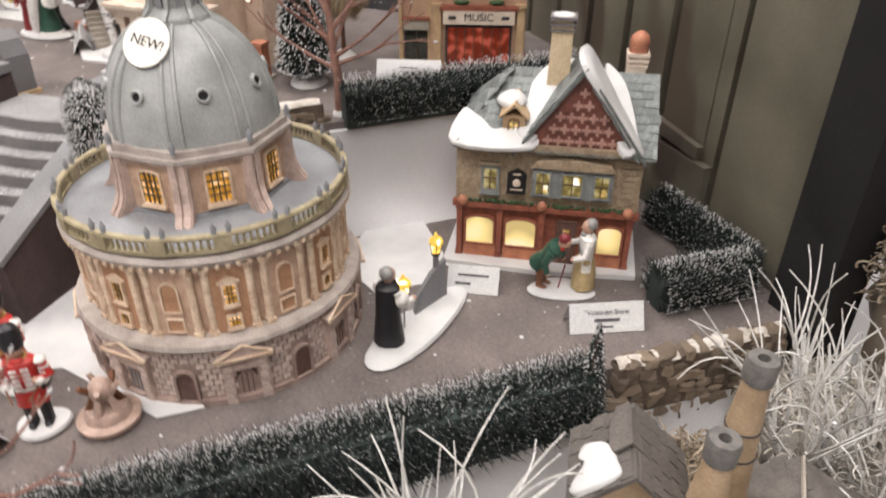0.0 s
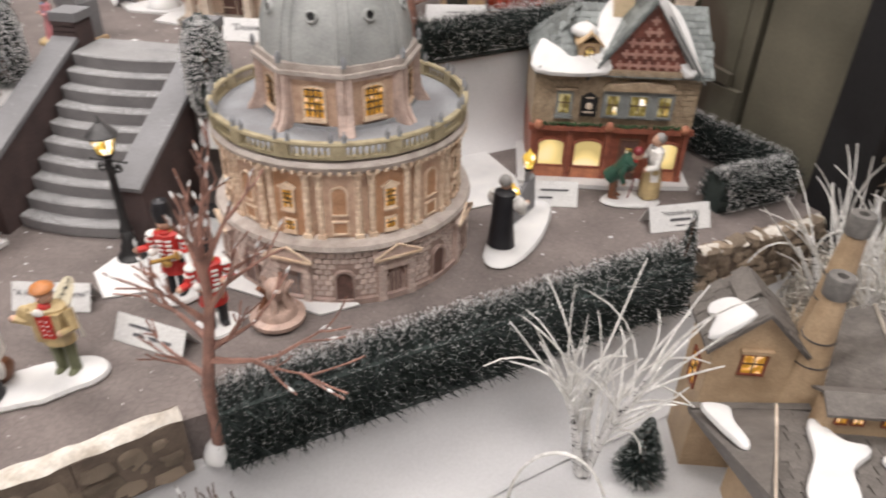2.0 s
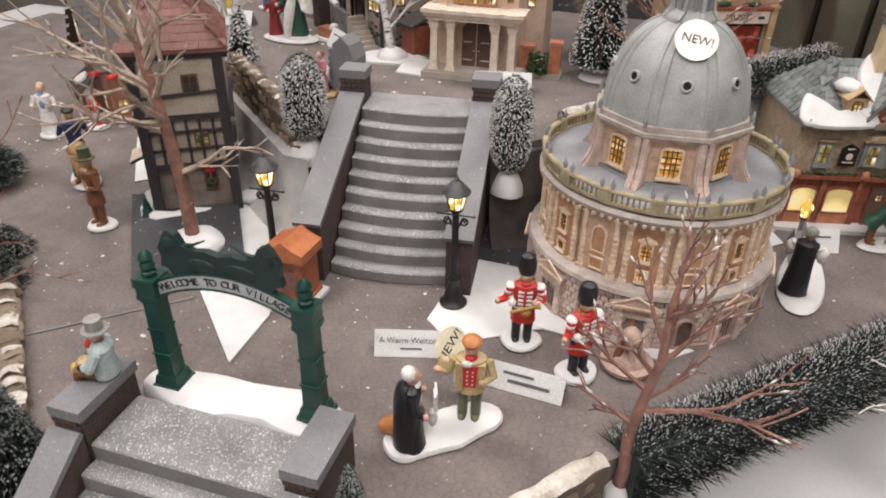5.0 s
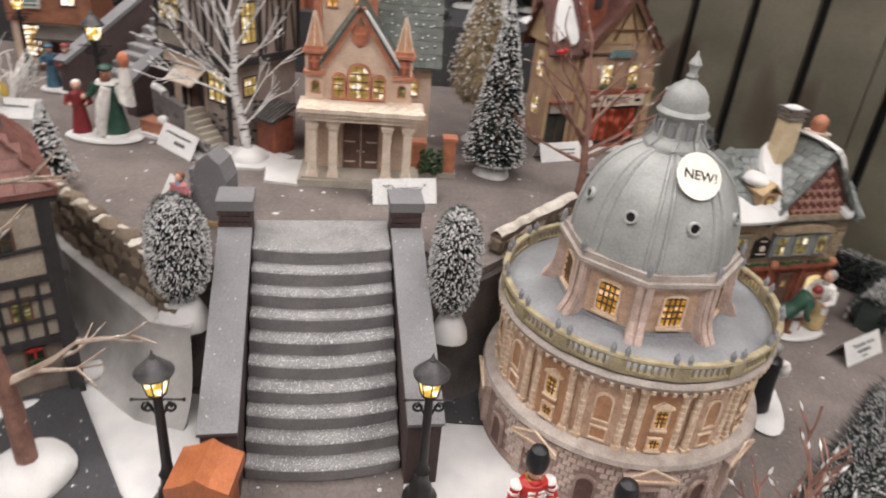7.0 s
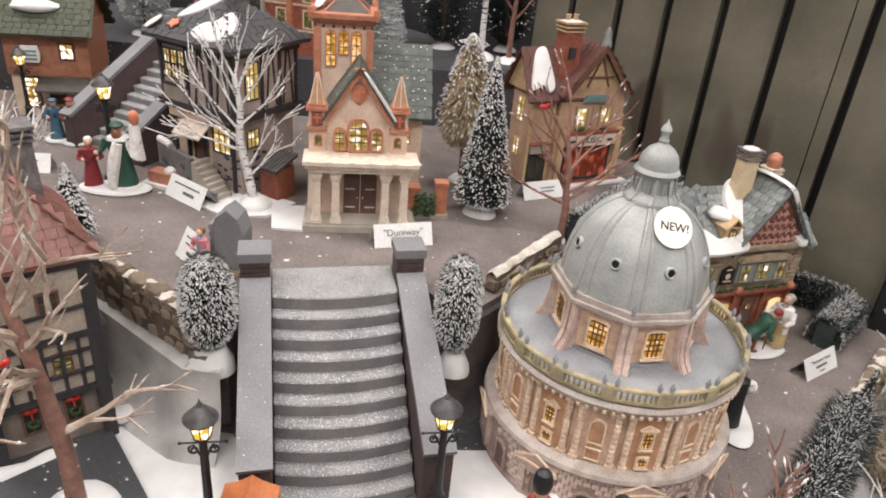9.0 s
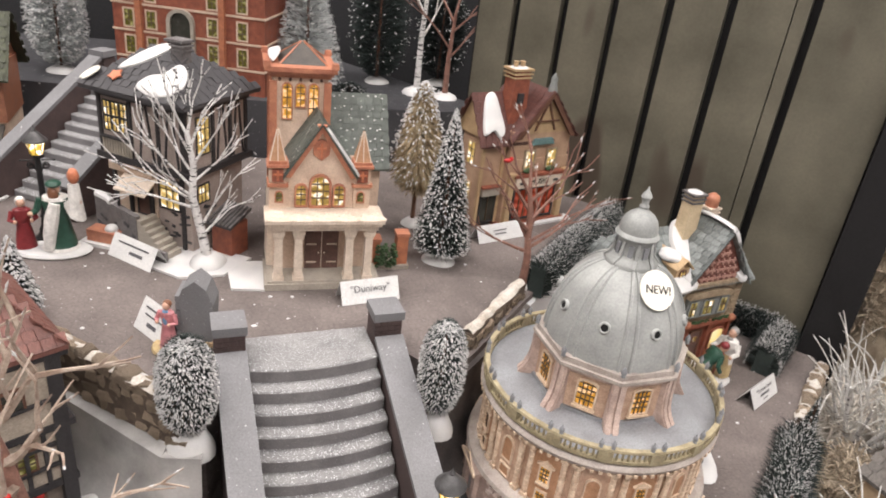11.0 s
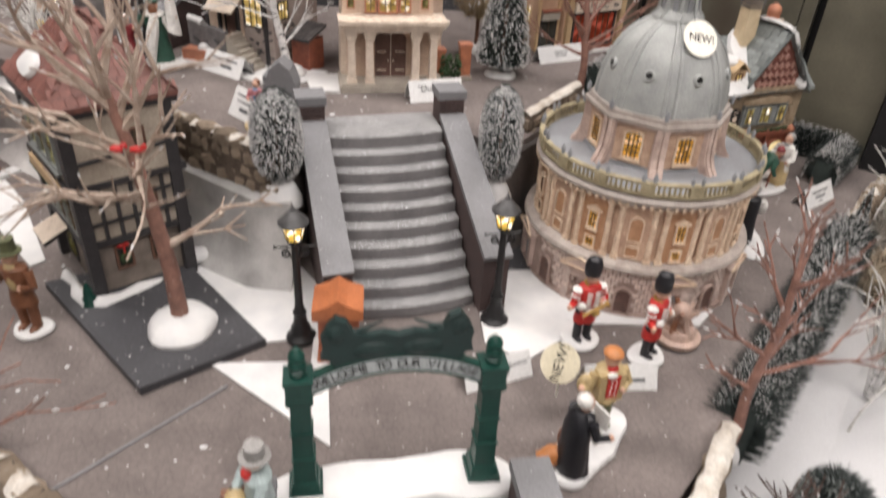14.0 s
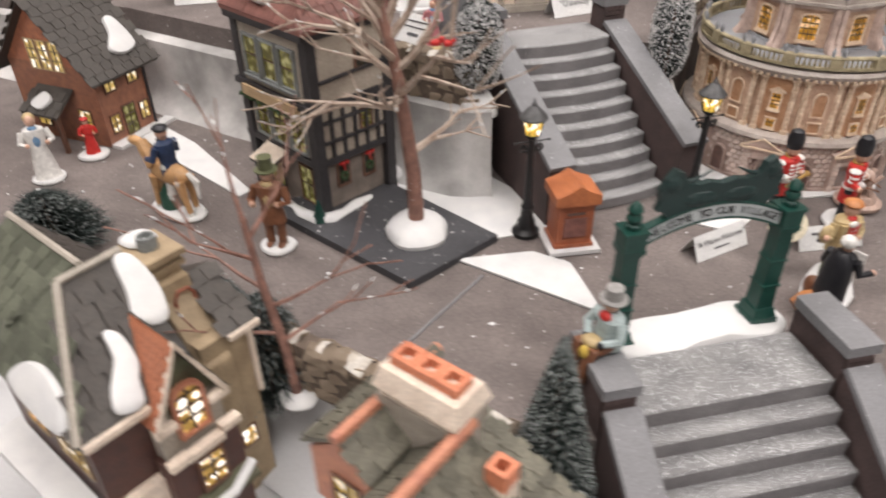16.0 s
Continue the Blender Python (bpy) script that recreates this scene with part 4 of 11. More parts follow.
M["slate_dark"] = node_mat("charcoal_slate", (0.075, 0.073, 0.078), (0.048, 0.046, 0.05), 0.55, 150, 900, 0.4, rand=0.1)
M["tile_green"] = node_mat("green_grey_tile", (0.105, 0.12, 0.105), (0.065, 0.078, 0.07), 0.5, 200, 900, 0.4, rand=0.25, speck=0.2, speck_scale=170, speck_col=(0.62, 0.63, 0.58))
M["tile_red"] = node_mat("red_brown_tile", (0.24, 0.105, 0.085), (0.15, 0.065, 0.055), 0.5, 200, 900, 0.4, rand=0.2)
M["cream_wall"] = node_mat("cream_plaster", (0.66, 0.52, 0.41), (0.52, 0.385, 0.295), 0.5, 70, 900, 0.25)
M["straw_wall"] = node_mat("straw_plaster", (0.64, 0.52, 0.35), (0.5, 0.39, 0.25), 0.5, 70, 900, 0.25)
M["slate_char"] = node_mat("smooth_charcoal_tile", (0.062, 0.06, 0.064), (0.05, 0.048, 0.052), 0.6, 60, 900, 0.3, rand=0.03)
M["tan_wall"] = node_mat("tan_plaster", (0.50, 0.36, 0.21), (0.38, 0.26, 0.15), 0.5, 70, 900, 0.25)
M["grey_wall"] = node_mat("greige_plaster", (0.40, 0.36, 0.31), (0.3, 0.27, 0.23), 0.55, 70, 900, 0.25)
M["terracotta"] = node_mat("terracotta_trim", (0.50, 0.22, 0.13), (0.36, 0.14, 0.09), 0.5, 110, 900, 0.3)
M["pale_trim"] = node_mat("pale_stone_trim", (0.72, 0.62, 0.52), (0.58, 0.48, 0.39), 0.5, 110, 900, 0.3)
M["grey_trim"] = node_mat("grey_painted_trim", (0.24, 0.255, 0.25), (0.17, 0.18, 0.18), 0.5, 110, 900, 0.3)
M["orange_pot"] = node_mat("orange_clay", (0.60, 0.22, 0.12), (0.45, 0.15, 0.08), 0.5, 110, 900, 0.3)
M["garland"] = node_mat("green_garland", (0.05, 0.1, 0.04), (0.03, 0.05, 0.02), 0.6, 300, 900, 0.7)
M["red_paint"] = node_mat("red_glaze", (0.55, 0.03, 0.025), (0.38, 0.02, 0.02), 0.35, 100, 900, 0.2)
M["green_paint"] = node_mat("green_glaze", (0.010, 0.055, 0.042), (0.007, 0.038, 0.03), 0.38, 100, 900, 0.2)
M["win_warm"] = glow_mat("warm_pane", (1.0, 0.64, 0.16), 1.1, 0.3, 170, 0.7)
M["win_hot"] = glow_mat("bright_pane", (1.0, 0.68, 0.22), 1.25, 0.42, 140, 0.8)
M["win_dim"] = glow_mat("dim_leaded_pane", (0.75, 0.66, 0.16), 0.35, 0.12, 200, 0.2)
M["win_leaded"] = glow_mat("olive_leaded_pane", (0.8, 0.62, 0.2), 0.45, 0.35, 200, 0.2)
M["win_even"] = glow_mat("evenly_lit_pane", (1.0, 0.74, 0.3), 0.95, 0.75, 40, 0.25)
M["win_red"] = glow_mat("red_shop_pane", (0.75, 0.12, 0.06), 0.42, 0.3, 120, 0.05)
M["pane_dark"] = node_mat("dark_pane", (0.05, 0.05, 0.04), (0.03, 0.03, 0.025), 0.2)
M["rose_wall"] = node_mat("rose_plaster", (0.47, 0.32, 0.22), (0.35, 0.22, 0.15), 0.5, 70, 900, 0.25)
M["moss_roof"] = node_mat("mossy_brown_tile", (0.062, 0.07, 0.038), (0.035, 0.039, 0.024), 0.55, 150, 900, 0.4, rand=0.25, speck=0.12, speck_scale=230, speck_col=(0.4, 0.4, 0.35))
M["tavern_wall"] = node_mat("pinkish_grey_plaster", (0.42, 0.355, 0.325), (0.31, 0.26, 0.235), 0.55, 70, 900, 0.25)
M["oxblood"] = node_mat("oxblood_paint", (0.10, 0.045, 0.035), (0.06, 0.03, 0.026), 0.5, 120, 900, 0.3)
M["win_blaze"] = glow_mat("blazing_pane", (1.0, 0.6, 0.16), 2.2, 0.22, 190, 0.8, (0.4, 0.5, 0.6))
M["roof_umber"] = node_mat("umber_roof", (0.085, 0.075, 0.066), (0.05, 0.044, 0.04), 0.6, 90, 800, 0.4, rand=0.08)
M["tan_factory"] = node_mat("tan_factory_wall", (0.46, 0.34, 0.22), (0.34, 0.24, 0.15), 0.55, 60, 900, 0.3)


def front(x=0.0, y=0.0, z=0.0):
    return pose(x, y, z)


def right_of(x, y=0.0, z=0.0):
    return pose(x, y, z, 0, 0, 90)


def left_of(x, y=0.0, z=0.0):
    return pose(x, y, z, 0, 0, -90)


def shell(t, x0, x1, y0, y1, z0, z1, mat, name="wall", label="", top=(1, 1), bevel=0.0006):
    bm = bm_new()
    box(bm, (x0 + x1) / 2, (y0 + y1) / 2, z0, x1 - x0, y1 - y0, z1 - z0, top=top)
    return part(name, bm, mat, t, label, bevel=bevel)


def blob(t, x, y, z, rx, ry, rz, mat="snow", name="snow", label="", m=None, n=14):
    bm = bm_new()
    ellip(bm, x, y, z, rx, ry, rz, n, 8, m=m)
    for v in bm.verts:
        k = 1 + 0.22 * noise.noise(v.co * 130)
        v.co = Vector((x + (v.co.x - x) * k, y + (v.co.y - y) * k, z + (v.co.z - z) * k)) if not m else v.co
    return part(name, bm, mat, t, label, smooth=True)


def snow_patch(t, origin, u, v, pts, thick=0.0022, name="roof_snow"):
    """Moulded snow lying on a roof plane; pts are (along, up) in metres."""
    o, u, v = Vector(origin), Vector(u).normalized(), Vector(v).normalized()
    n = u.cross(v).normalized()
    bm = bm_new()
    cx, cy = sum(p[0] for p in pts) / len(pts), sum(p[1] for p in pts) / len(pts)
    dense = []
    for i in range(len(pts)):
        p0, p1, p2, p3 = (Vector(pts[(i + k) % len(pts)]) for k in (-1, 0, 1, 2))
        for s in (0, 0.25, 0.5, 0.75):
            dense.append(0.5 * ((2 * p1) + (p2 - p0) * s + (2 * p0 - 5 * p1 + 4 * p2 - p3) * s * s + (3 * p1 - p0 - 3 * p2 + p3) * s ** 3))
    rings = []
    for k, (sc, h) in enumerate(((1.0, 0.0), (1.0, 0.55), (0.94, 0.9), (0.75, 1.0), (0.4, 1.08))):
        rings.append([bm.verts.new(o + u * (cx + (p.x - cx) * sc) + v * (cy + (p.y - cy) * sc) + n * (0.0006 + thick * h)) for p in dense])
    m = len(dense)
    for a, b in zip(rings, rings[1:]):
        for i in range(m):
            bm.faces.new((a[i], a[(i + 1) % m], b[(i + 1) % m], b[i]))
    bm.faces.new(rings[-1])
    bm.normal_update()
    return part(name, bm, "snow", t, "moulded white snow on the roof", smooth=True)


def gable(t, x0, x1, y0, y1, z, rise, axis, over, roof_m, slate=None, wall_m=None, seed=1, thick=0.0018, sides=(1, 1)):
    """A ridge roof over a rectangle; axis says which way the ridge runs. Slates lie on both slopes; wall_m fills the gable ends."""
    def p(a, b, c):
        return Vector((a, b, c)) if axis == "x" else Vector((b, a, c))
    a0, a1, b0, b1 = (x0, x1, y0, y1) if axis == "x" else (y0, y1, x0, x1)
    bc, half = (b0 + b1) / 2, (b1 - b0) / 2
    k = rise / half
    ez = z - over * k
    bm = bm_new()
    for s in (-1, 1):
        q = [p(a0 - over, bc + s * (half + over), ez), p(a1 + over, bc + s * (half + over), ez), p(a1 + over, bc, z + rise), p(a0 - over, bc, z + rise)]
        slab(bm, q, (0, 0, thick))
    bmesh.ops.recalc_face_normals(bm, faces=bm.faces)
    roof = part("roof", bm, roof_m, t)
    if wall_m:
        for a in (a0, a1):
            d = p(0.0016 if a == a0 else -0.0016, 0, 0)
            bm = bm_new()
            slab(bm, [p(a, b0, z), p(a, b1, z), p(a, bc, z + rise)], d)
            bmesh.ops.recalc_face_normals(bm, faces=bm.faces)
            part("gable_wall", bm, wall_m, t)
    if slate:
        ln = math.hypot(half + over, rise + over * k)
        for s, on in zip((-1, 1), sides):
            if not on:
                continue
            v = p(0, -s * (half + over), rise + over * k)
            u = p(1, 0, 0)
            if u.cross(v).z < 0:
                u = -u
            start = p(a0 - over, bc + s * (half + over), ez) if u.dot(p(1, 0, 0)) > 0 else p(a1 + over, bc + s * (half + over), ez)
            span = a1 - a0 + 2 * over
            slates(roof, start + Vector((0, 0, thick)), u, v, lambda q: 0.0, lambda q: span, ln, slate[0], slate[1], seed=seed + s)
    return roof


def chimney(t, x, y, z0, z1, w, d, mat, cap="grey_stone", snow=True, name="chimney"):
    bm = bm_new()
    box(bm, x, y, z0, w, d, z1 - z0, top=(0.86, 0.86))
    c = part(name, bm, mat, t, bevel=0.0004)
    bm = bm_new()
    box(bm, x, y, z1 - 0.008, w * 1.02, d * 1.02, 0.0016)
    box(bm, x, y, z1 - 0.004, w * 1.08, d * 1.08, 0.0018)
    box(bm, x, y, z1, w * 1.12, d * 1.12, 0.0022)
    part("chimney_cap", bm, cap, c, bevel=0.0003)
    if snow:
        bm = bm_new()
        ellip(bm, x, y, z1 + 0.002, w * 0.5, d * 0.5, 0.002, 10, 6)
        part("snow", bm, "snow", c, smooth=True)
    return c


# the gabled inn beside the plank wall
def inn_pub():
    t = thing("ceramic_inn", "lit ceramic inn with red ground floor, slate roof and snow", "building", -0.156, 0.488, 0, 13.4)
    W, D = 0.134, 0.095
    bm = bm_new()
    prism(bm, [(-0.008, -0.012), (W * 0.5, -0.016), (W + 0.006, -0.01), (W + 0.008, D), (-0.006, D)], 0, 0.0035)
    part("snow_base", bm, "snow", t, "white snow base", bevel=0.0012)
    shell(t, 0.001, W - 0.001, 0.0015, D, 0.003, 0.046, "brick_red", "ground_floor", "red-brown brick ground floor")
    shell(t, 0, W, 0, D, 0.046, 0.092, "tan_stone", "upper_floor", "tan stone upper floor")
    f = front()
    for x in (0.003, 0.034, 0.066, 0.102, 0.131):
        bm = bm_new()
        box(bm, x, 0, 0.003, 0.0055, 0.005, 0.004)
        box(bm, x, 0, 0.007, 0.0042, 0.0036, 0.034)
        box(bm, x, 0, 0.041, 0.0055, 0.005, 0.003)
        part("pilaster", bm, "brick_red", t, "red painted pilaster", bevel=0.0003)
    for x, w in ((0.019, 0.021), (0.0505, 0.0225), (0.1175, 0.017)):
        window(t, f, x, 0.014, w, 0.0215, "brick_red", "win_even", 1, 1, 0.004, 0.0016, 0.002)
        bm = bm_new()
        box(bm, x, 0, 0.003, w + 0.004, 0.004, 0.009, top=(1, 0.7))
        part("sill_panel", bm, "brick_orange", t)
    window(t, f, 0.085, 0.005, 0.0135, 0.032, "brown_wood", "lib_door", 1, 1, 0, 0.0014, 0.0018, "door")
    window(t, front(0, -0.0007, 0), 0.085, 0.026, 0.005, 0.005, "brown_wood", "win_warm", 2, 2, 0, 0.0006, 0.0012)
    bm = bm_new()
    box(bm, W / 2, -0.001, 0.044, W + 0.004, 0.006, 0.004)
    part("fascia", bm, "brick_red", t, "red fascia", bevel=0.0005)
    bm = bm_new()
    rnd = random.Random(3)
    for i in range(110):
        ellip(bm, 0.008 + 0.118 * rnd.random(), -0.003 + rnd.uniform(-0.001, 0.001), 0.049 + rnd.uniform(-0.0008, 0.0015), 0.0016, 0.0013, 0.001, 5, 4)
    part("garland", bm, "garland", t, "green garland over the fascia")
    for x in (0.006, 0.0655, 0.128):
        bm = bm_new()
        ellip(bm, x, -0.004, 0.049, 0.004, 0.003, 0.004, 8, 6)
        part("boss", bm, "terracotta", t, smooth=True)
    window(t, f, 0.0255, 0.058, 0.0095, 0.0155, "grey_trim", "win_leaded", 2, 2, 0, 0.002, 0.0022, sill=0.0018)
    bay = shell(t, 0.0565, 0.1145, -0.004, 0.002, 0.056, 0.0775, "grey_trim", "bay_window", "grey three-light bay window", bevel=0.0004)
    fb = front(0, -0.004, 0)
    for x, w in ((0.0645, 0.0095), (0.0855, 0.0135), (0.1065, 0.0095)):
        window(bay, fb, x, 0.059, w, 0.0155, "grey_trim", "win_leaded", 2, 2, 0, 0.0012, 0.0016)
        bm = bm_new()
        box(bm, x + w * 0.22, -0.0046, 0.0675 if w > 0.01 else 0.0605, w * 0.34, 0.0006, 0.005)
        part("bright_light", bm, "win_hot", bay)
    bm = bm_new()
    slab(bm, [(0.055, -0.007, 0.0785), (0.116, -0.007, 0.0785), (0.112, -0.007, 0.083), (0.0855, -0.007, 0.086), (0.059, -0.007, 0.083)], (0, 0.008, 0))
    box(bm, 0.026, -0.002, 0.0765, 0.017, 0.004, 0.002)
    part("lintel", bm, "tan_stone", t, bevel=0.0005)
    sign = bm_new()
    slab(sign, [(0.0385, -0.0045, 0.057), (0.0525, -0.0045, 0.057), (0.0525, -0.0045, 0.072), (0.0485, -0.0045, 0.0745), (0.0455, -0.0045, 0.076), (0.0425, -0.0045, 0.0745), (0.0385, -0.0045, 0.072)], (0, 0.0016, 0))
    sg = part("sign", sign, "black", t, "black hanging sign with pale emblem")
    bm = bm_new()
    ellip(bm, 0.0455, -0.005, 0.0655, 0.003, 0.0006, 0.003, 8, 6)
    box(bm, 0.0455, -0.0048, 0.0715, 0.006, 0.0006, 0.001)
    box(bm, 0.0455, -0.0048, 0.060, 0.009, 0.0006, 0.0011)
    part("emblem", bm, "pale_trim", sg)
    for ob in t.children:
        ob.scale.z = 1.085
    # main roof, hipped on the left
    ry, rz, ez, ov = 0.05, 0.139, 0.097, 0.007
    bm = bm_new()
    A, B, C, Dp, E, F = (-0.002, -ov, ez), (W + ov, -ov, ez), (W + ov, D + ov, ez), (-0.002, D + ov, ez), (0.036, ry, rz), (W + ov, ry, rz)
    th = (0, 0, 0.002)
    for q in ((A, B, F, E), (C, Dp, E, F), (Dp, A, E)):
        slab(bm, q, th)
    bmesh.ops.recalc_face_normals(bm, faces=bm.faces)
    roof = part("roof", bm, "slate", t, "grey slate roof")
    ln = math.hypot(ry + ov, rz - ez)
    up = Vector((0, ry + ov, rz - ez))
    slates(roof, (-0.002, -ov, ez + 0.002), (1, 0, 0), up, lambda q: q * 0.038, lambda q: W + ov + 0.002, ln, (0.0095, 0.0068), "slate", seed=4)
    lu = Vector((0, -1, 0))
    slates(roof, (-0.002, D + ov, ez + 0.002), lu, Vector((0.038, 0, rz - ez)), lambda q: q * 0.052, lambda q: (D + 2 * ov) * (1 - q) + q * 0.057, math.hypot(0.038, rz - ez), (0.0095, 0.0068), "slate", seed=5)
    bm = bm_new()
    slab(bm, [(W, 0, 0.097), (W, D, 0.097), (W, ry, 0.135)], (-0.002, 0, 0))
    part("gable_wall", bm, "tan_stone", t)
    # front gable
    gx0, gx1, gz = 0.047, 0.1225, 0.1015
    gc, apex = 0.0875, 0.1555
    bm = bm_new()
    slab(bm, [(gx0, -0.004, gz), (gx1, -0.004, gz), (gc, -0.004, apex)], (0, 0.03, 0))
    gw = part("front_gable", bm, "gable_red", t, "red gable with carved lattice")
    for r in range(5):
        for col in range(-4, 5):
            x, z = gc + col * 0.0075 + (0.00375 if r % 2 else 0), gz + 0.005 + r * 0.0088
            if abs(x - gc) < (apex - z - 0.008) / (apex - gz) * (gx1 - gx0) / 2 - 0.001:
                bm = bm_new()
                c, e = 0.001, 0.0034
                slab(bm, [(x - c, -0.0052, z - e), (x + c, -0.0052, z - e), (x + c, -0.0052, z - c), (x + e, -0.0052, z - c), (x + e, -0.0052, z + c), (x + c, -0.0052, z + c), (x + c, -0.0052, z + e), (x - c, -0.0052, z + e), (x - c, -0.0052, z + c), (x - e, -0.0052, z + c), (x - e, -0.0052, z - c), (x - c, -0.0052, z - c)], (0, 0.0016, 0))
                part("carved_cross", bm, "gable_cross", gw)
    bm = bm_new()
    for s in (-1, 1):
        q = [(gc + s * (gc - gx0 + 0.006), -0.009, gz - 0.008), (gc + s * (gc - gx0 + 0.006), 0.05, gz - 0.008), (gc, 0.05, apex + 0.002), (gc, -0.009, apex + 0.002)]
        slab(bm, q if s < 0 else q[::-1], (0, 0, 0.0026))
    bmesh.ops.recalc_face_normals(bm, faces=bm.faces)
    gr = part("gable_roof", bm, "slate", t, "grey slate gable roof")
    hs = Vector((gc - gx0 + 0.006, 0, apex - gz + 0.01))
    slates(gr, (gx0 - 0.006, 0.05, gz - 0.0055), (0, -1, 0), hs, lambda q: 0.0, lambda q: 0.058, hs.length, (0.0095, 0.0068), "slate", seed=6)
    slates(gr, (gx1 + 0.006, -0.009, gz - 0.0055), (0, 1, 0), Vector((-hs.x, 0, hs.z)), lambda q: 0.0, lambda q: 0.058, hs.length, (0.0095, 0.0068), "slate", seed=7)
    bm = bm_new()
    slab(bm, [(gx0 - 0.001, -0.0075, gz - 0.003), (gx1 + 0.001, -0.0075, gz - 0.003), (gx1, -0.0075, gz + 0.001), (gx0, -0.0075, gz + 0.001)], (0, 0.004, 0))
    part("gable_beam", bm, "tan_stone", t)
    # dormer
    dm = shell(t, 0.0325, 0.0485, 0.0, 0.034, 0.100, 0.121, "tan_wall", "dormer", "small tan dormer")
    window(dm, front(0, 0.0, 0), 0.0405, 0.1085, 0.006, 0.0095, "brown_wood", "win_hot", 2, 2, 0.002, 0.0012, 0.0012)
    bm = bm_new()
    for s in (-1, 1):
        slab(bm, [(0.0405 + s * 0.0105, -0.003, 0.1185), (0.0405 + s * 0.0105, 0.038, 0.1185), (0.0405, 0.038, 0.1285), (0.0405, -0.003, 0.1285)], (0, 0, 0.0018))
    bmesh.ops.recalc_face_normals(bm, faces=bm.faces)
    part("dormer_roof", bm, "tan_wall", dm)
    blob(t, 0.0375, 0.017, 0.1265, 0.0105, 0.013, 0.006, label="snow over the dormer")
    chimney(t, 0.0683, 0.036, 0.118, 0.181, 0.0165, 0.0155, "straw_wall")
    c = chimney(t, 0.124, 0.059, 0.125, 0.152, 0.0145, 0.0145, "pale_trim", "pale_trim", False)
    bm = bm_new()
    lathe(bm, [(0.0068, 0.152), (0.007, 0.16), (0.0075, 0.161), (0.0062, 0.166), (0.002, 0.169)], 14, x=0.124, y=0.059)
    part("pot", bm, "terracotta", c, "domed orange chimney pot", smooth=True)
    # moulded snow
    u, v = (1, 0, 0), Vector((0, ry + ov, rz - ez))
    snow_patch(t, (-ov, -ov, ez + 0.003), u, v, [(0.005, -0.002), (0.062, -0.002), (0.062, 0.02), (0.05, 0.013), (0.036, 0.009), (0.026, 0.013), (0.018, 0.022), (0.009, 0.028)], 0.004)
    snow_patch(t, (-ov, -ov, ez + 0.003), u, v, [(0.122, 0.0), (0.134, 0.003), (0.131, 0.03), (0.122, 0.06), (0.108, 0.074), (0.112, 0.04)], 0.005)
    snow_patch(t, (-ov, -ov, ez + 0.003), u, v, [(0.049, 0.010), (0.062, 0.002), (0.07, 0.02), (0.09, 0.05), (0.096, 0.074), (0.072, 0.074), (0.058, 0.056), (0.055, 0.04), (0.052, 0.028)], 0.006)
    snow_patch(t, (gx1 + 0.006, -0.009, gz - 0.0045), (0, 1, 0), Vector((-hs.x, 0, hs.z)), [(0.003, 0.001), (0.016, 0.0), (0.02, 0.012), (0.022, 0.028), (0.03, 0.045), (0.045, 0.058), (0.05, hs.length - 0.001), (0.002, hs.length - 0.001), (0.003, 0.04)], 0.006)
    snow_patch(t, (gx1 + 0.006, -0.009, gz - 0.0045), (0, 1, 0), Vector((-hs.x, 0, hs.z)), [(0.012, 0.035), (0.022, 0.045), (0.04, 0.06), (0.05, 0.075), (0.012, 0.077)], 0.003)
    for s in range(6):
        bm = bm_new()
        box(bm, W + 0.0005, 0.012 + s * 0.014, 0.05 + (s % 3) * 0.013, 0.002, 0.011, 0.009)
        part("quoin", bm, "tan_stone", t)
    for s in range(9):
        bm = bm_new()
        box(bm, 0.128 - (s % 2) * 0.003, -0.0002, 0.0495 + s * 0.0048, 0.009, 0.0018, 0.0038)
        part("quoin", bm, "tan_stone", t)
    return t


inn_pub()


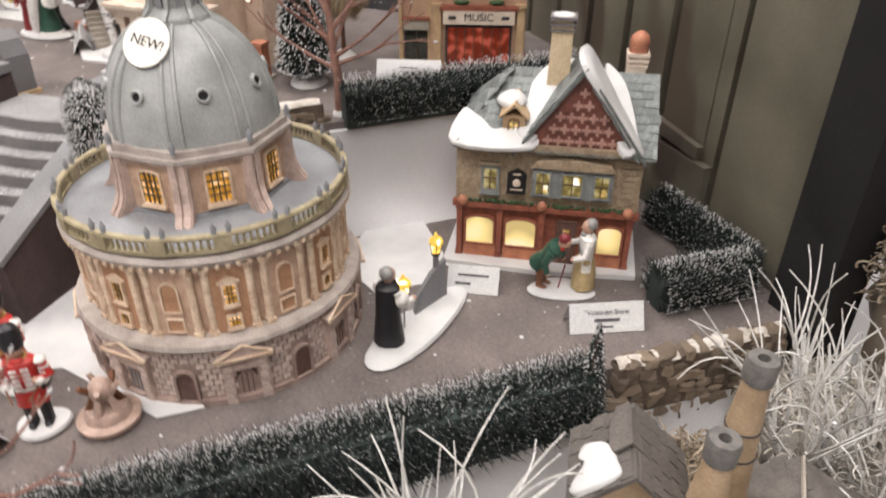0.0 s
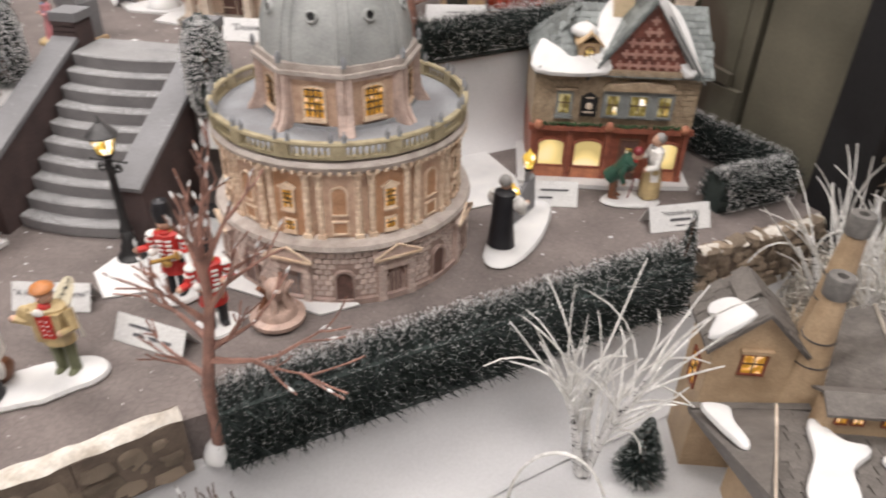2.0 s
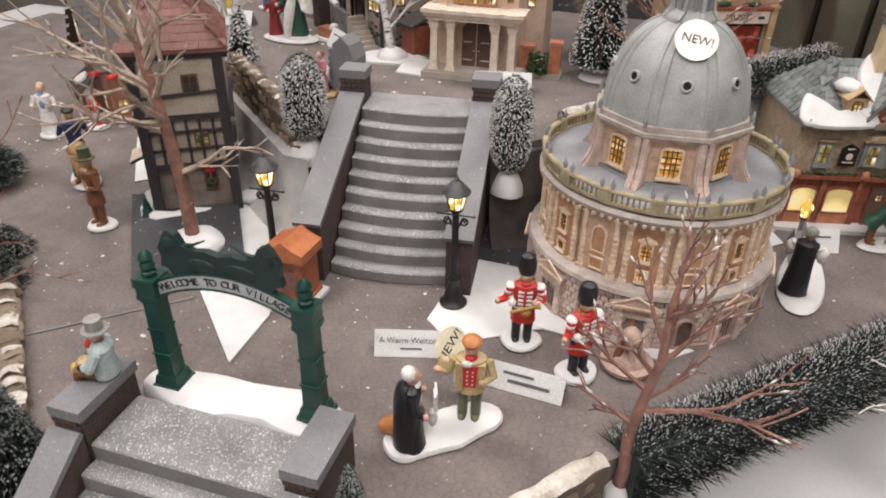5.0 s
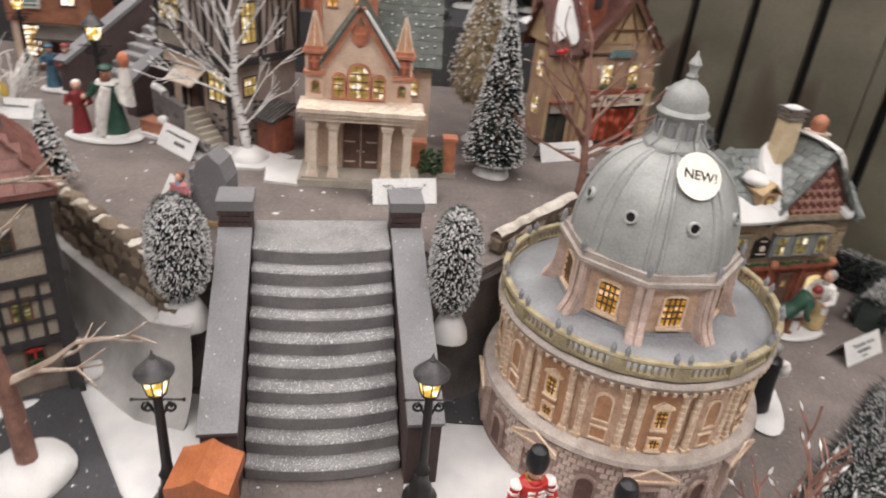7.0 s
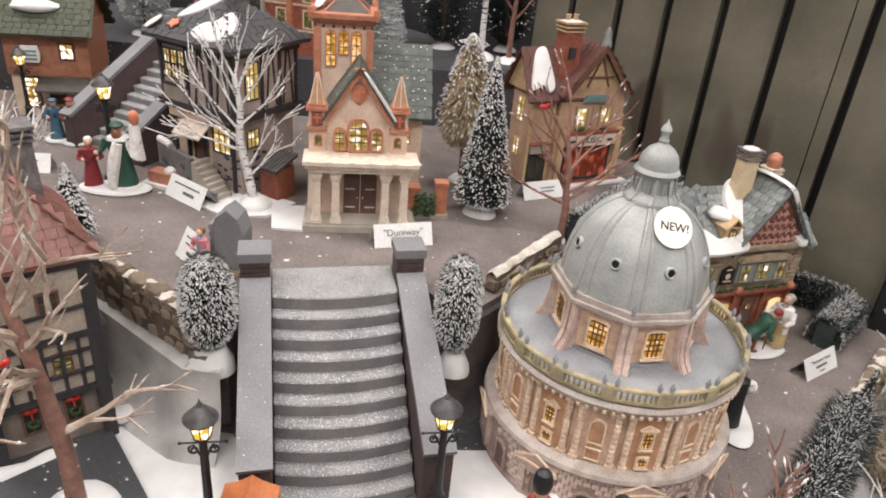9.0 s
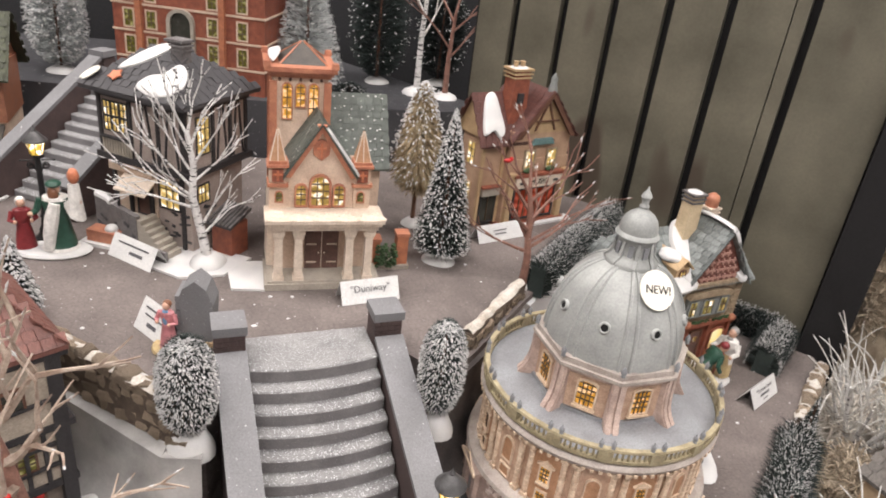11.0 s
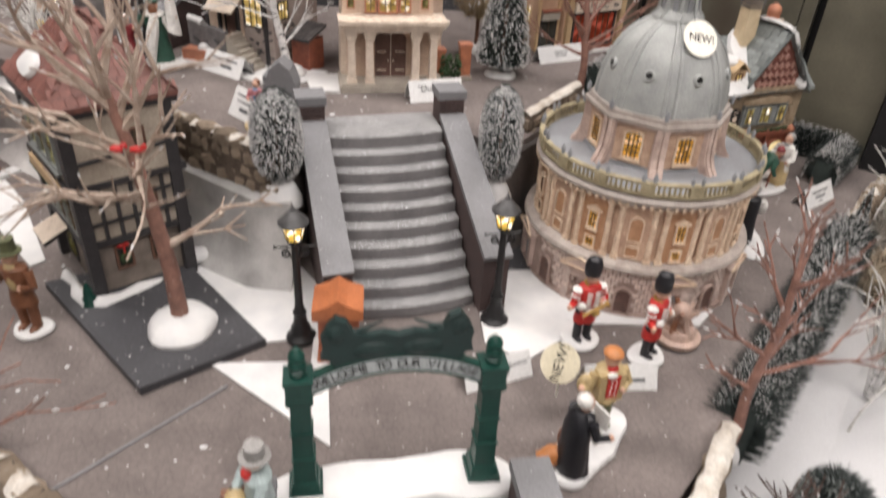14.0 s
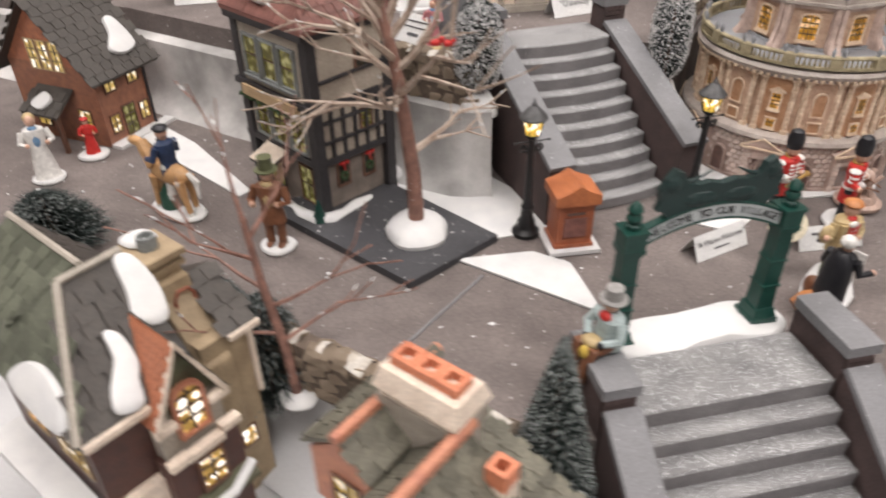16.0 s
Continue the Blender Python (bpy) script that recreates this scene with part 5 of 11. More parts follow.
# the chapel with tower and columned porch
def chapel():
    t = thing("ceramic_chapel", "lit ceramic chapel with orange tower, green roof and columned porch", "building", -0.507, 0.520, HIGH, 2)
    H = lambda z: z - HIGH
    bm = bm_new()
    box(bm, 0.0485, 0.022, 0, 0.102, 0.05, 0.006)
    box(bm, 0.0485, 0.022, 0.006, 0.097, 0.046, 0.002)
    part("plinth", bm, "grey_wall", t, "grey stepped plinth", bevel=0.0008)
    shell(t, 0.006, 0.088, 0.024, 0.085, 0.004, H(0.188), "cream_wall", "front_bay", "cream front bay")
    # nave to the right and behind
    shell(t, 0.04, 0.108, 0.078, 0.14, 0.0, H(0.181), "cream_wall", "nave", "cream nave")
    gable(t, 0.04, 0.112, 0.075, 0.147, H(0.181), 0.056, "x", 0.004, "tile_green", ((0.0075, 0.0062), "tile_green"), "cream_wall", 11)
    rnd = random.Random(12)
    bm = bm_new()
    for r in range(7):
        for c in range(11):
            q = (r + rnd.uniform(0.2, 0.8)) / 7
            ellip(bm, 0.04 + 0.0066 * (c + rnd.uniform(0.1, 0.9)), 0.072 + 0.039 * q, H(0.179) + 0.057 * q + 0.0028, 0.0011, 0.0011, 0.0007, 6, 4)
    for i in range(46):
        q, w = rnd.uniform(0.08, 0.95), rnd.uniform(0.1, 0.95)
        ellip(bm, 0.0137 + 0.0318 * q, 0.02 + 0.054 * w, H(0.1885) + 0.0465 * q - 0.002 * w, 0.0009, 0.0012, 0.0007, 6, 4)
    part("roof_fleck", bm, "snow", t, "flecks of snow on the roof")["kind"] = "stuff"
    bm = bm_new()
    box(bm, 0.076, 0.0775, H(0.174), 0.072, 0.004, 0.006)
    part("eave_band", bm, "terracotta", t, bevel=0.0005)
    for i in range(8):
        bm = bm_new()
        box(bm, 0.092 + i * 0.0028, 0.0755, H(0.1745), 0.0014, 0.001, 0.003)
        part("arcade", bm, "lib_door", t)
    window(t, front(0, 0.078, 0), 0.093, H(0.15), 0.006, 0.014, "terracotta", "win_hot", 2, 1, 0.003)
    # tower
    tw = shell(t, 0.007, 0.055, 0.073, 0.121, 0.0, H(0.262), "cream_wall", "tower", "cream and orange square tower")
    bm = bm_new()
    for x in (0.0075, 0.0545):
        for y in (0.0735, 0.1205):
            box(bm, x, y, 0, 0.0065, 0.0065, H(0.256))
    part("tower_corner", bm, "terracotta", t, "orange corner strips", bevel=0.0006)
    bm = bm_new()
    box(bm, 0.031, 0.097, H(0.2595), 0.053, 0.053, 0.003)
    box(bm, 0.031, 0.097, H(0.262), 0.057, 0.057, 0.003)
    box(bm, 0.031, 0.097, H(0.265), 0.062, 0.062, 0.004)
    part("tower_cornice", bm, "terracotta", t, "orange tower cornice", bevel=0.0005)
    for x in (0.002, 0.060):
        for y in (0.068, 0.126):
            bm = bm_new()
            box(bm, x, y, H(0.269), 0.0065, 0.0065, 0.005, top=(0.8, 0.8))
            part("tower_knob", bm, "terracotta", t, bevel=0.0006)
    bm = bm_new()
    box(bm, 0.034, 0.1, H(0.269), 0.042, 0.042, 0.0165, top=(0.06, 0.06))
    tr = part("tower_roof", bm, "roof_umber", t, "low dark brown pyramid roof")
    for sx in (-1, 1):
        for sy in (-1, 1):
            bm = bm_new()
            tube(bm, [(0.034 + sx * 0.021, 0.1 + sy * 0.021, H(0.269)), (0.034 + sx * 0.0012, 0.1 + sy * 0.0012, H(0.2857))], [0.0011, 0.0007], 5)
            part("hip", bm, "terracotta", tr, "orange hip")
    snow_patch(t, (0.006, 0.072, H(0.2695)), (0, -1, 0), (1, 0, 0.75), [(-0.05, 0.001), (-0.008, 0.001), (-0.012, 0.008), (-0.034, 0.012)], 0.003)
    f = front(0, 0.073, 0)
    for x, dz in ((0.0195, 0), (0.031, 0.011), (0.0425, 0)):
        window(tw, f, x, H(0.223) + dz, 0.0075, 0.031 - dz, "terracotta", "win_gold", 3, 2, 0.0036, 0.001, 0.0016)
    for x in (0.013, 0.022, 0.031, 0.04, 0.049):
        bm = bm_new()
        ellip(bm, x, 0.0728, H(0.2575), 0.0014, 0.0012, 0.0016, 8, 6)
        part("round_hole", bm, "lib_door", tw)
    fl = left_of(0.007, 0, 0)
    for y in (0.085, 0.097, 0.109):
        window(tw, fl, -y, H(0.223), 0.0072, 0.031, "terracotta", "win_gold", 3, 2, 0.0036, 0.001, 0.0016)
    # front gable
    gc = 0.0455
    bm = bm_new()
    slab(bm, [(gc - 0.029, 0.0235, H(0.187)), (gc + 0.029, 0.0235, H(0.187)), (gc, 0.0235, H(0.231))], (0, 0.02, 0))
    part("front_gable", bm, "cream_wall", t, "cream gable")
    bm = bm_new()
    for s in (-1, 1):
        slab(bm, [(gc + s * 0.0298, 0.0195, H(0.187)), (gc + s * 0.0298, 0.024, H(0.187)), (gc, 0.024, H(0.2335)), (gc, 0.0195, H(0.2335))], (-s * 0.0042, 0, -0.0005))
    bmesh.ops.recalc_face_normals(bm, faces=bm.faces)
    part("gable_trim", bm, "terracotta", t, "orange gable trim")
    bm = bm_new()
    for s in (-1, 1):
        slab(bm, [(gc + s * 0.0318, 0.018, H(0.185)), (gc + s * 0.0318, 0.078, H(0.182)), (gc, 0.078, H(0.2285)), (gc, 0.018, H(0.233))], (0, 0, 0.0022))
    bmesh.ops.recalc_face_normals(bm, faces=bm.faces)
    gr = part("bay_roof", bm, "tile_green", t, "green tiled bay roof")
    hs = Vector((0.0318, 0, 0.0465))
    slates(gr, (gc - 0.0318, 0.078, H(0.1872)), (0, -1, 0), hs, lambda q: 0.0, lambda q: 0.06, hs.length, (0.0075, 0.0062), "tile_green", seed=12)
    slates(gr, (gc + 0.0318, 0.018, H(0.1872)), (0, 1, 0), Vector((-hs.x, 0, hs.z)), lambda q: 0.0, lambda q: 0.06, hs.length, (0.0075, 0.0062), "tile_green", seed=13)
    snow_patch(t, (gc + 0.0318, 0.018, H(0.188)), (0, 1, 0), Vector((-hs.x, 0, hs.z)), [(0.0, 0.004), (0.006, 0.002), (0.007, 0.03), (0.004, 0.05), (0.0, 0.045)], 0.002)
    f = front(0, 0.0235, 0)
    bm = bm_new()
    slab(bm, [(gc + p[0] * 0.0075, 0.0222, H(0.211) + p[1] * 0.0085) for p in ((-0.7, 0.9), (-1, 0.55), (-0.9, -0.5), (0, -1.15), (0.9, -0.5), (1, 0.55), (0.7, 0.9), (0, 1.1))], (0, 0.002, 0))
    sh = part("shield", bm, "terracotta", t, "terracotta shield with a cross")
    bm = bm_new()
    box(bm, gc, 0.0216, H(0.204), 0.0016, 0.0012, 0.0135)
    box(bm, gc, 0.0216, H(0.2115), 0.008, 0.0012, 0.0016)
    part("cross", bm, "orange_pot", sh)
    window(t, f, gc, H(0.1605), 0.0152, 0.0268, "terracotta", "win_warm", 3, 3, 0.0075, 0.002, 0.003)
    for s in (-1, 1):
        window(t, f, gc + s * 0.0163, H(0.1605), 0.0082, 0.0185, "terracotta", "win_warm", 3, 2, 0.0041, 0.0015, 0.0026)
        window(t, front(0, 0.0215, 0), gc + s * 0.035, H(0.1645), 0.0055, 0.009, "terracotta", "win_dim", 2, 1, 0.0028, 0.0009, 0.0016)
        px, py = gc + s * 0.036, 0.028
        tt = shell(t, px - 0.0072, px + 0.0072, py - 0.0068, py + 0.0075, H(0.155), H(0.198), "cream_wall", "turret", "cream corner turret")
        bm = bm_new()
        box(bm, px, py, H(0.178), 0.0175, 0.0175, 0.003)
        box(bm, px, py, H(0.1955), 0.0185, 0.0185, 0.0025)
        box(bm, px, py, H(0.198), 0.0155, 0.0155, 0.003)
        part("turret_band", bm, "terracotta", tt, bevel=0.0005)
        bm = bm_new()
        box(bm, px, py - 0.0072, H(0.1825), 0.0095, 0.0016, 0.0115)
        panel = part("cross_panel", bm, "brick_red", tt, "red-brown carved panel")
        bm = bm_new()
        box(bm, px, py - 0.0083, H(0.1835), 0.0018, 0.001, 0.0095)
        box(bm, px, py - 0.0083, H(0.1885), 0.0075, 0.001, 0.0018)
        part("cross", bm, "orange_pot", panel)
        bm = bm_new()
        box(bm, px, py, H(0.201), 0.0135, 0.0135, 0.026, top=(0.12, 0.12))
        sp = part("spire", bm, "lib_panel", tt, "dark tan spire with pale ribs", bevel=0.0004)
        for sx in (-1, 0, 1):
            bm = bm_new()
            tube(bm, [(px + sx * 0.0066, py - 0.0068, H(0.201)), (px + sx * 0.0008, py - 0.001, H(0.2268))], 0.0006, 4)
            part("spire_rib", bm, "pale_trim", sp)
    # porch
    bm = bm_new()
    box(bm, 0.0485, 0.011, H(0.1475), 0.092, 0.028, 0.004)
    box(bm, 0.0485, 0.0105, H(0.1515), 0.097, 0.031, 0.003)
    box(bm, 0.0485, 0.0105, H(0.1545), 0.101, 0.034, 0.0035)
    part("porch_roof", bm, "pale_trim", t, "pale flat porch roof", bevel=0.0006)
    bm = bm_new()
    for i in range(26):
        ellip(bm, 0.002 + i * 0.0038, -0.003 + 0.018 * ((i * 7) % 5) / 5, H(0.158), 0.004, 0.004, 0.0016, 7, 5)
    part("porch_snow", bm, "pale_trim", t, "crumbly pale snow on the porch roof", smooth=True)["kind"] = "stuff"
    for x in (0.0095, 0.0265, 0.0705, 0.0875):
        bm = bm_new()
        box(bm, x, 0.0045, 0.008, 0.0095, 0.0095, 0.003)
        box(bm, x, 0.0045, 0.011, 0.0086, 0.0086, 0.003, top=(0.85, 0.85))
        box(bm, x, 0.0045, 0.014, 0.0073, 0.0073, 0.033, top=(0.9, 0.9))
        box(bm, x, 0.0045, 0.047, 0.0066, 0.0066, 0.003, top=(1.25, 1.25))
        box(bm, x, 0.0045, 0.050, 0.009, 0.009, 0.0022)
        box(bm, x, 0.0045, 0.0522, 0.0105, 0.0105, 0.0055)
        part("column", bm, "pale_trim", t, "pale porch column", bevel=0.0003)
    bm = bm_new()
    pts = outline(0.03, 0.045, 0.008)
    slab(bm, [(0.0485 + p[0], 0.0228, 0.008 + p[1]) for p in pts], (0, 0.002, 0))
    dr = part("door", bm, "lib_door", t, "dark brown double door")
    bm = bm_new()
    box(bm, 0.0485, 0.0222, 0.008, 0.0006, 0.001, 0.044)
    for s in (-1, 1):
        for z in (0.014, 0.032):
            box(bm, 0.0485 + s * 0.009, 0.0222, z, 0.009, 0.001, 0.001)
        ellip(bm, 0.0485 + s * 0.0025, 0.022, 0.024, 0.0008, 0.0008, 0.001, 6, 4)
    part("hinge_strap", bm, "pale_trim", dr, "pale strap hinges")
    # side wing and garden wall
    shell(t, 0.0, 0.014, 0.03, 0.075, 0.004, H(0.168), "pale_trim", "side_wing", "pale side buttress", top=(0.7, 0.9))
    gwall = bm_new()
    box(gwall, 0.1125, 0.041, 0, 0.042, 0.02, 0.004)
    part("garden_plinth", gwall, "grey_wall", t, bevel=0.0006)
    for x, w, h in ((0.1265, 0.011, 0.029), (0.0985, 0.013, 0.024)):
        bm = bm_new()
        box(bm, x, 0.04, 0.004, w, 0.011, h)
        pil = part("garden_pier", bm, "brick_orange", t, "orange brick garden pier", bevel=0.0005)
        bm = bm_new()
        box(bm, x, 0.04, 0.004 + h, w + 0.002, 0.013, 0.003)
        part("pier_cap", bm, "terracotta", pil)
    bm = bm_new()
    rnd = random.Random(8)
    for i in range(120):
        ellip(bm, 0.112 + rnd.uniform(-0.012, 0.008), 0.034 + rnd.uniform(-0.006, 0.003), 0.004 + 0.022 * rnd.random() ** 1.3, 0.0022, 0.002, 0.0013, 5, 4)
    part("ivy", bm, "garland", t, "green ivy on the garden wall")
    bm = bm_new()
    prism(bm, [(-0.03, 0.0), (-0.002, -0.004), (0.0, 0.05), (-0.035, 0.05)], 0, 0.002)
    part("snow_base", bm, "snow", t, "white snow round the foot")
    return t


chapel()


# the music shop
M["roof_maroon"] = node_mat("maroon_brown_tile", (0.145, 0.062, 0.052), (0.09, 0.041, 0.036), 0.5, 120, 900, 0.4, rand=0.12)


def music_shop():
    t = thing("ceramic_shop", "lit ceramic music shop with brown roof, brick chimney and red window", "building", -0.253, 0.656, HIGH, 20.5)
    W, D = 0.088, 0.08
    H = lambda z: z - HIGH
    shell(t, -0.004, W + 0.004, -0.006, D, 0, 0.004, "brick_red", "plinth", "red step", bevel=0.0008)
    shell(t, 0, W, 0, 0.05, 0.003, H(0.168), "rose_wall", "wall", "pinkish tan plaster walls")
    shell(t, -0.031, 0.0, 0.009, 0.045, 0.003, H(0.197), "rose_wall", "bay_wall", "recessed side bay")
    bay = front(0, 0.009, 0)
    window(t, bay, -0.0145, 0.006, 0.02, 0.03, "dark_wood", "pane_dark", 1, 2, 0, 0.0018, 0.0022, "bay_door")
    bm = bm_new()
    box(bm, -0.0145, 0.006, 0.0375, 0.024, 0.005, 0.009)
    part("bay_fascia", bm, "grey_wall", t, "greyish fascia over the side door", bevel=0.0005)
    bm = bm_new()
    box(bm, -0.0145, 0.0055, 0.047, 0.026, 0.007, 0.0018)
    part("bay_cornice", bm, "brick_red", t, bevel=0.0004)
    for bx in (-0.0295, -0.002):
        bm = bm_new()
        box(bm, bx, 0.0078, 0.003, 0.0035, 0.003, 0.097)
        part("bay_post", bm, "tan_wall", t, "tan corner strip", bevel=0.0004)
    f = front()
    window(t, f, 0.0445, 0.008, 0.058, 0.034, "dark_wood", "win_red", 1, 7, 0, 0.002, 0.0022, "shop_window")
    bm = bm_new()
    box(bm, 0.0445, -0.0035, 0.046, 0.066, 0.006, 0.0125)
    sg = part("sign_board", bm, "pale_trim", t, "cream shop sign", bevel=0.0005)
    lettering(sg, "MUSIC", pose(0.0445, -0.0068, 0.0522, 90, 0, 0), 0.0095, "black")
    for x in (0.02, 0.069):
        bm = bm_new()
        box(bm, x, -0.0068, 0.0505, 0.007, 0.0005, 0.003)
        part("ornament", bm, "dark_wood", sg)
    for x in (0.006, 0.083):
        bm = bm_new()
        box(bm, x, -0.002, 0.003, 0.007, 0.006, 0.058)
        box(bm, x, -0.0025, 0.061, 0.009, 0.008, 0.003)
        part("pilaster", bm, "tan_wall", t, bevel=0.0005)
    bm = bm_new()
    box(bm, 0.0445, -0.003, 0.0585, 0.072, 0.008, 0.004)
    part("fascia", bm, "brick_red", t, bevel=0.0005)
    for x in (0.0285, 0.0605):
        w = window(t, f, x, H(0.158), 0.0115, 0.019, "tan_stone", "win_warm", 2, 2, 0, 0.0018, 0.0022)
        bm = bm_new()
        box(bm, x + 0.0015, -0.0014, H(0.165), 0.008, 0.0008, 0.0105)
        part("bright_light", bm, "win_hot", w)
        bm = bm_new()
        ellip(bm, x, -0.003, H(0.155), 0.007, 0.003, 0.003, 8, 6)
        part("window_box", bm, "garland", t, "green window box", smooth=True)
    bm = bm_new()
    slab(bm, [(0.028, -0.0025, H(0.184)), (0.061, -0.0025, H(0.184)), (0.057, -0.0025, H(0.191)), (0.032, -0.0025, H(0.191))], (0, 0.003, 0))
    M["teal"] = node_mat("teal_board", (0.16, 0.26, 0.26), (0.11, 0.18, 0.18), 0.5)
    part("name_board", bm, "teal", t, "small blue-green name board")
    shell(t, 0.002, W - 0.002, 0.001, 0.03, H(0.166), H(0.2), "rose_wall", "upper_wall")
    gable(t, 0.004, W - 0.004, 0.0, 0.06, H(0.197), 0.046, "y", 0.006, "roof_maroon", ((0.008, 0.006), "roof_maroon"), "tan_wall", 21)
    gable(t, -0.034, W - 0.03, 0.006, 0.054, H(0.193), 0.042, "x", 0.005, "roof_maroon", ((0.008, 0.006), "roof_maroon"), "tan_wall", 22)
    for s in (-1, 1):
        bm = bm_new()
        slab(bm, [(W / 2 + s * 0.042, -0.0065, H(0.193)), (W / 2, -0.0065, H(0.243)), (W / 2, -0.0065, H(0.2365)), (W / 2 + s * 0.036, -0.0065, H(0.193))], (0, 0.004, 0))
        bmesh.ops.recalc_face_normals(bm, faces=bm.faces)
        part("barge_board", bm, "brown_wood", t)
    bm = bm_new()
    for p, q in (((0.03, 0.2), (0.044, 0.232)), ((0.058, 0.2), (0.044, 0.232)), ((0.025, 0.2105), (0.063, 0.2105))):
        a, b = Vector((p[0], -0.0012, H(p[1]))), Vector((q[0], -0.0012, H(q[1])))
        tube(bm, [a, b], 0.0012, 4)
    part("timber", bm, "brown_wood", t)
    c = chimney(t, 0.012, 0.02, H(0.185), H(0.262), 0.024, 0.018, "brick_red", "tan_wall", True)
    bm = bm_new()
    box(bm, 0.012, 0.0105, H(0.228), 0.008, 0.002, 0.011)
    part("chimney_panel", bm, "dark_wood", c)
    for dx in (-0.005, 0.004):
        bm = bm_new()
        lathe(bm, [(0.003, H(0.264)), (0.0026, H(0.269)), (0.0032, H(0.271))], 10, x=0.012 + dx, y=0.02)
        part("pot", bm, "tan_wall", c, smooth=True)
    bm = bm_new()
    lathe(bm, [(0.006, H(0.238)), (0.005, H(0.246)), (0.0035, H(0.252)), (0.004, H(0.256)), (0.001, H(0.262))], 8, x=W / 2 + 0.002, y=0.0)
    part("finial", bm, "grey_trim", t, "grey ridge finial", smooth=True)
    fl = left_of(-0.031, 0, 0)
    window(t, fl, -0.027, H(0.160), 0.011, 0.024, "tan_wall", "win_hot", 3, 2)
    window(t, fl, -0.027, H(0.122), 0.01, 0.017, "tan_wall", "win_hot", 2, 2)
    u, v = (1, 0, 0), Vector((0, 0.0275, 0.042))
    snow_patch(t, (-0.036, 0.003, H(0.1925)), u, v, [(0.002, 0.005), (0.015, 0.009), (0.021, 0.001), (0.029, 0.008), (0.0285, 0.03), (0.026, 0.05), (0.014, 0.047), (0.006, 0.026)], 0.004)
    bm = bm_new()
    prism(bm, [(-0.01, -0.014), (W + 0.012, -0.012), (W + 0.012, 0.0), (-0.01, 0.0)], 0, 0.0025)
    part("snow_base", bm, "snow", t, bevel=0.001)
    return t


music_shop()


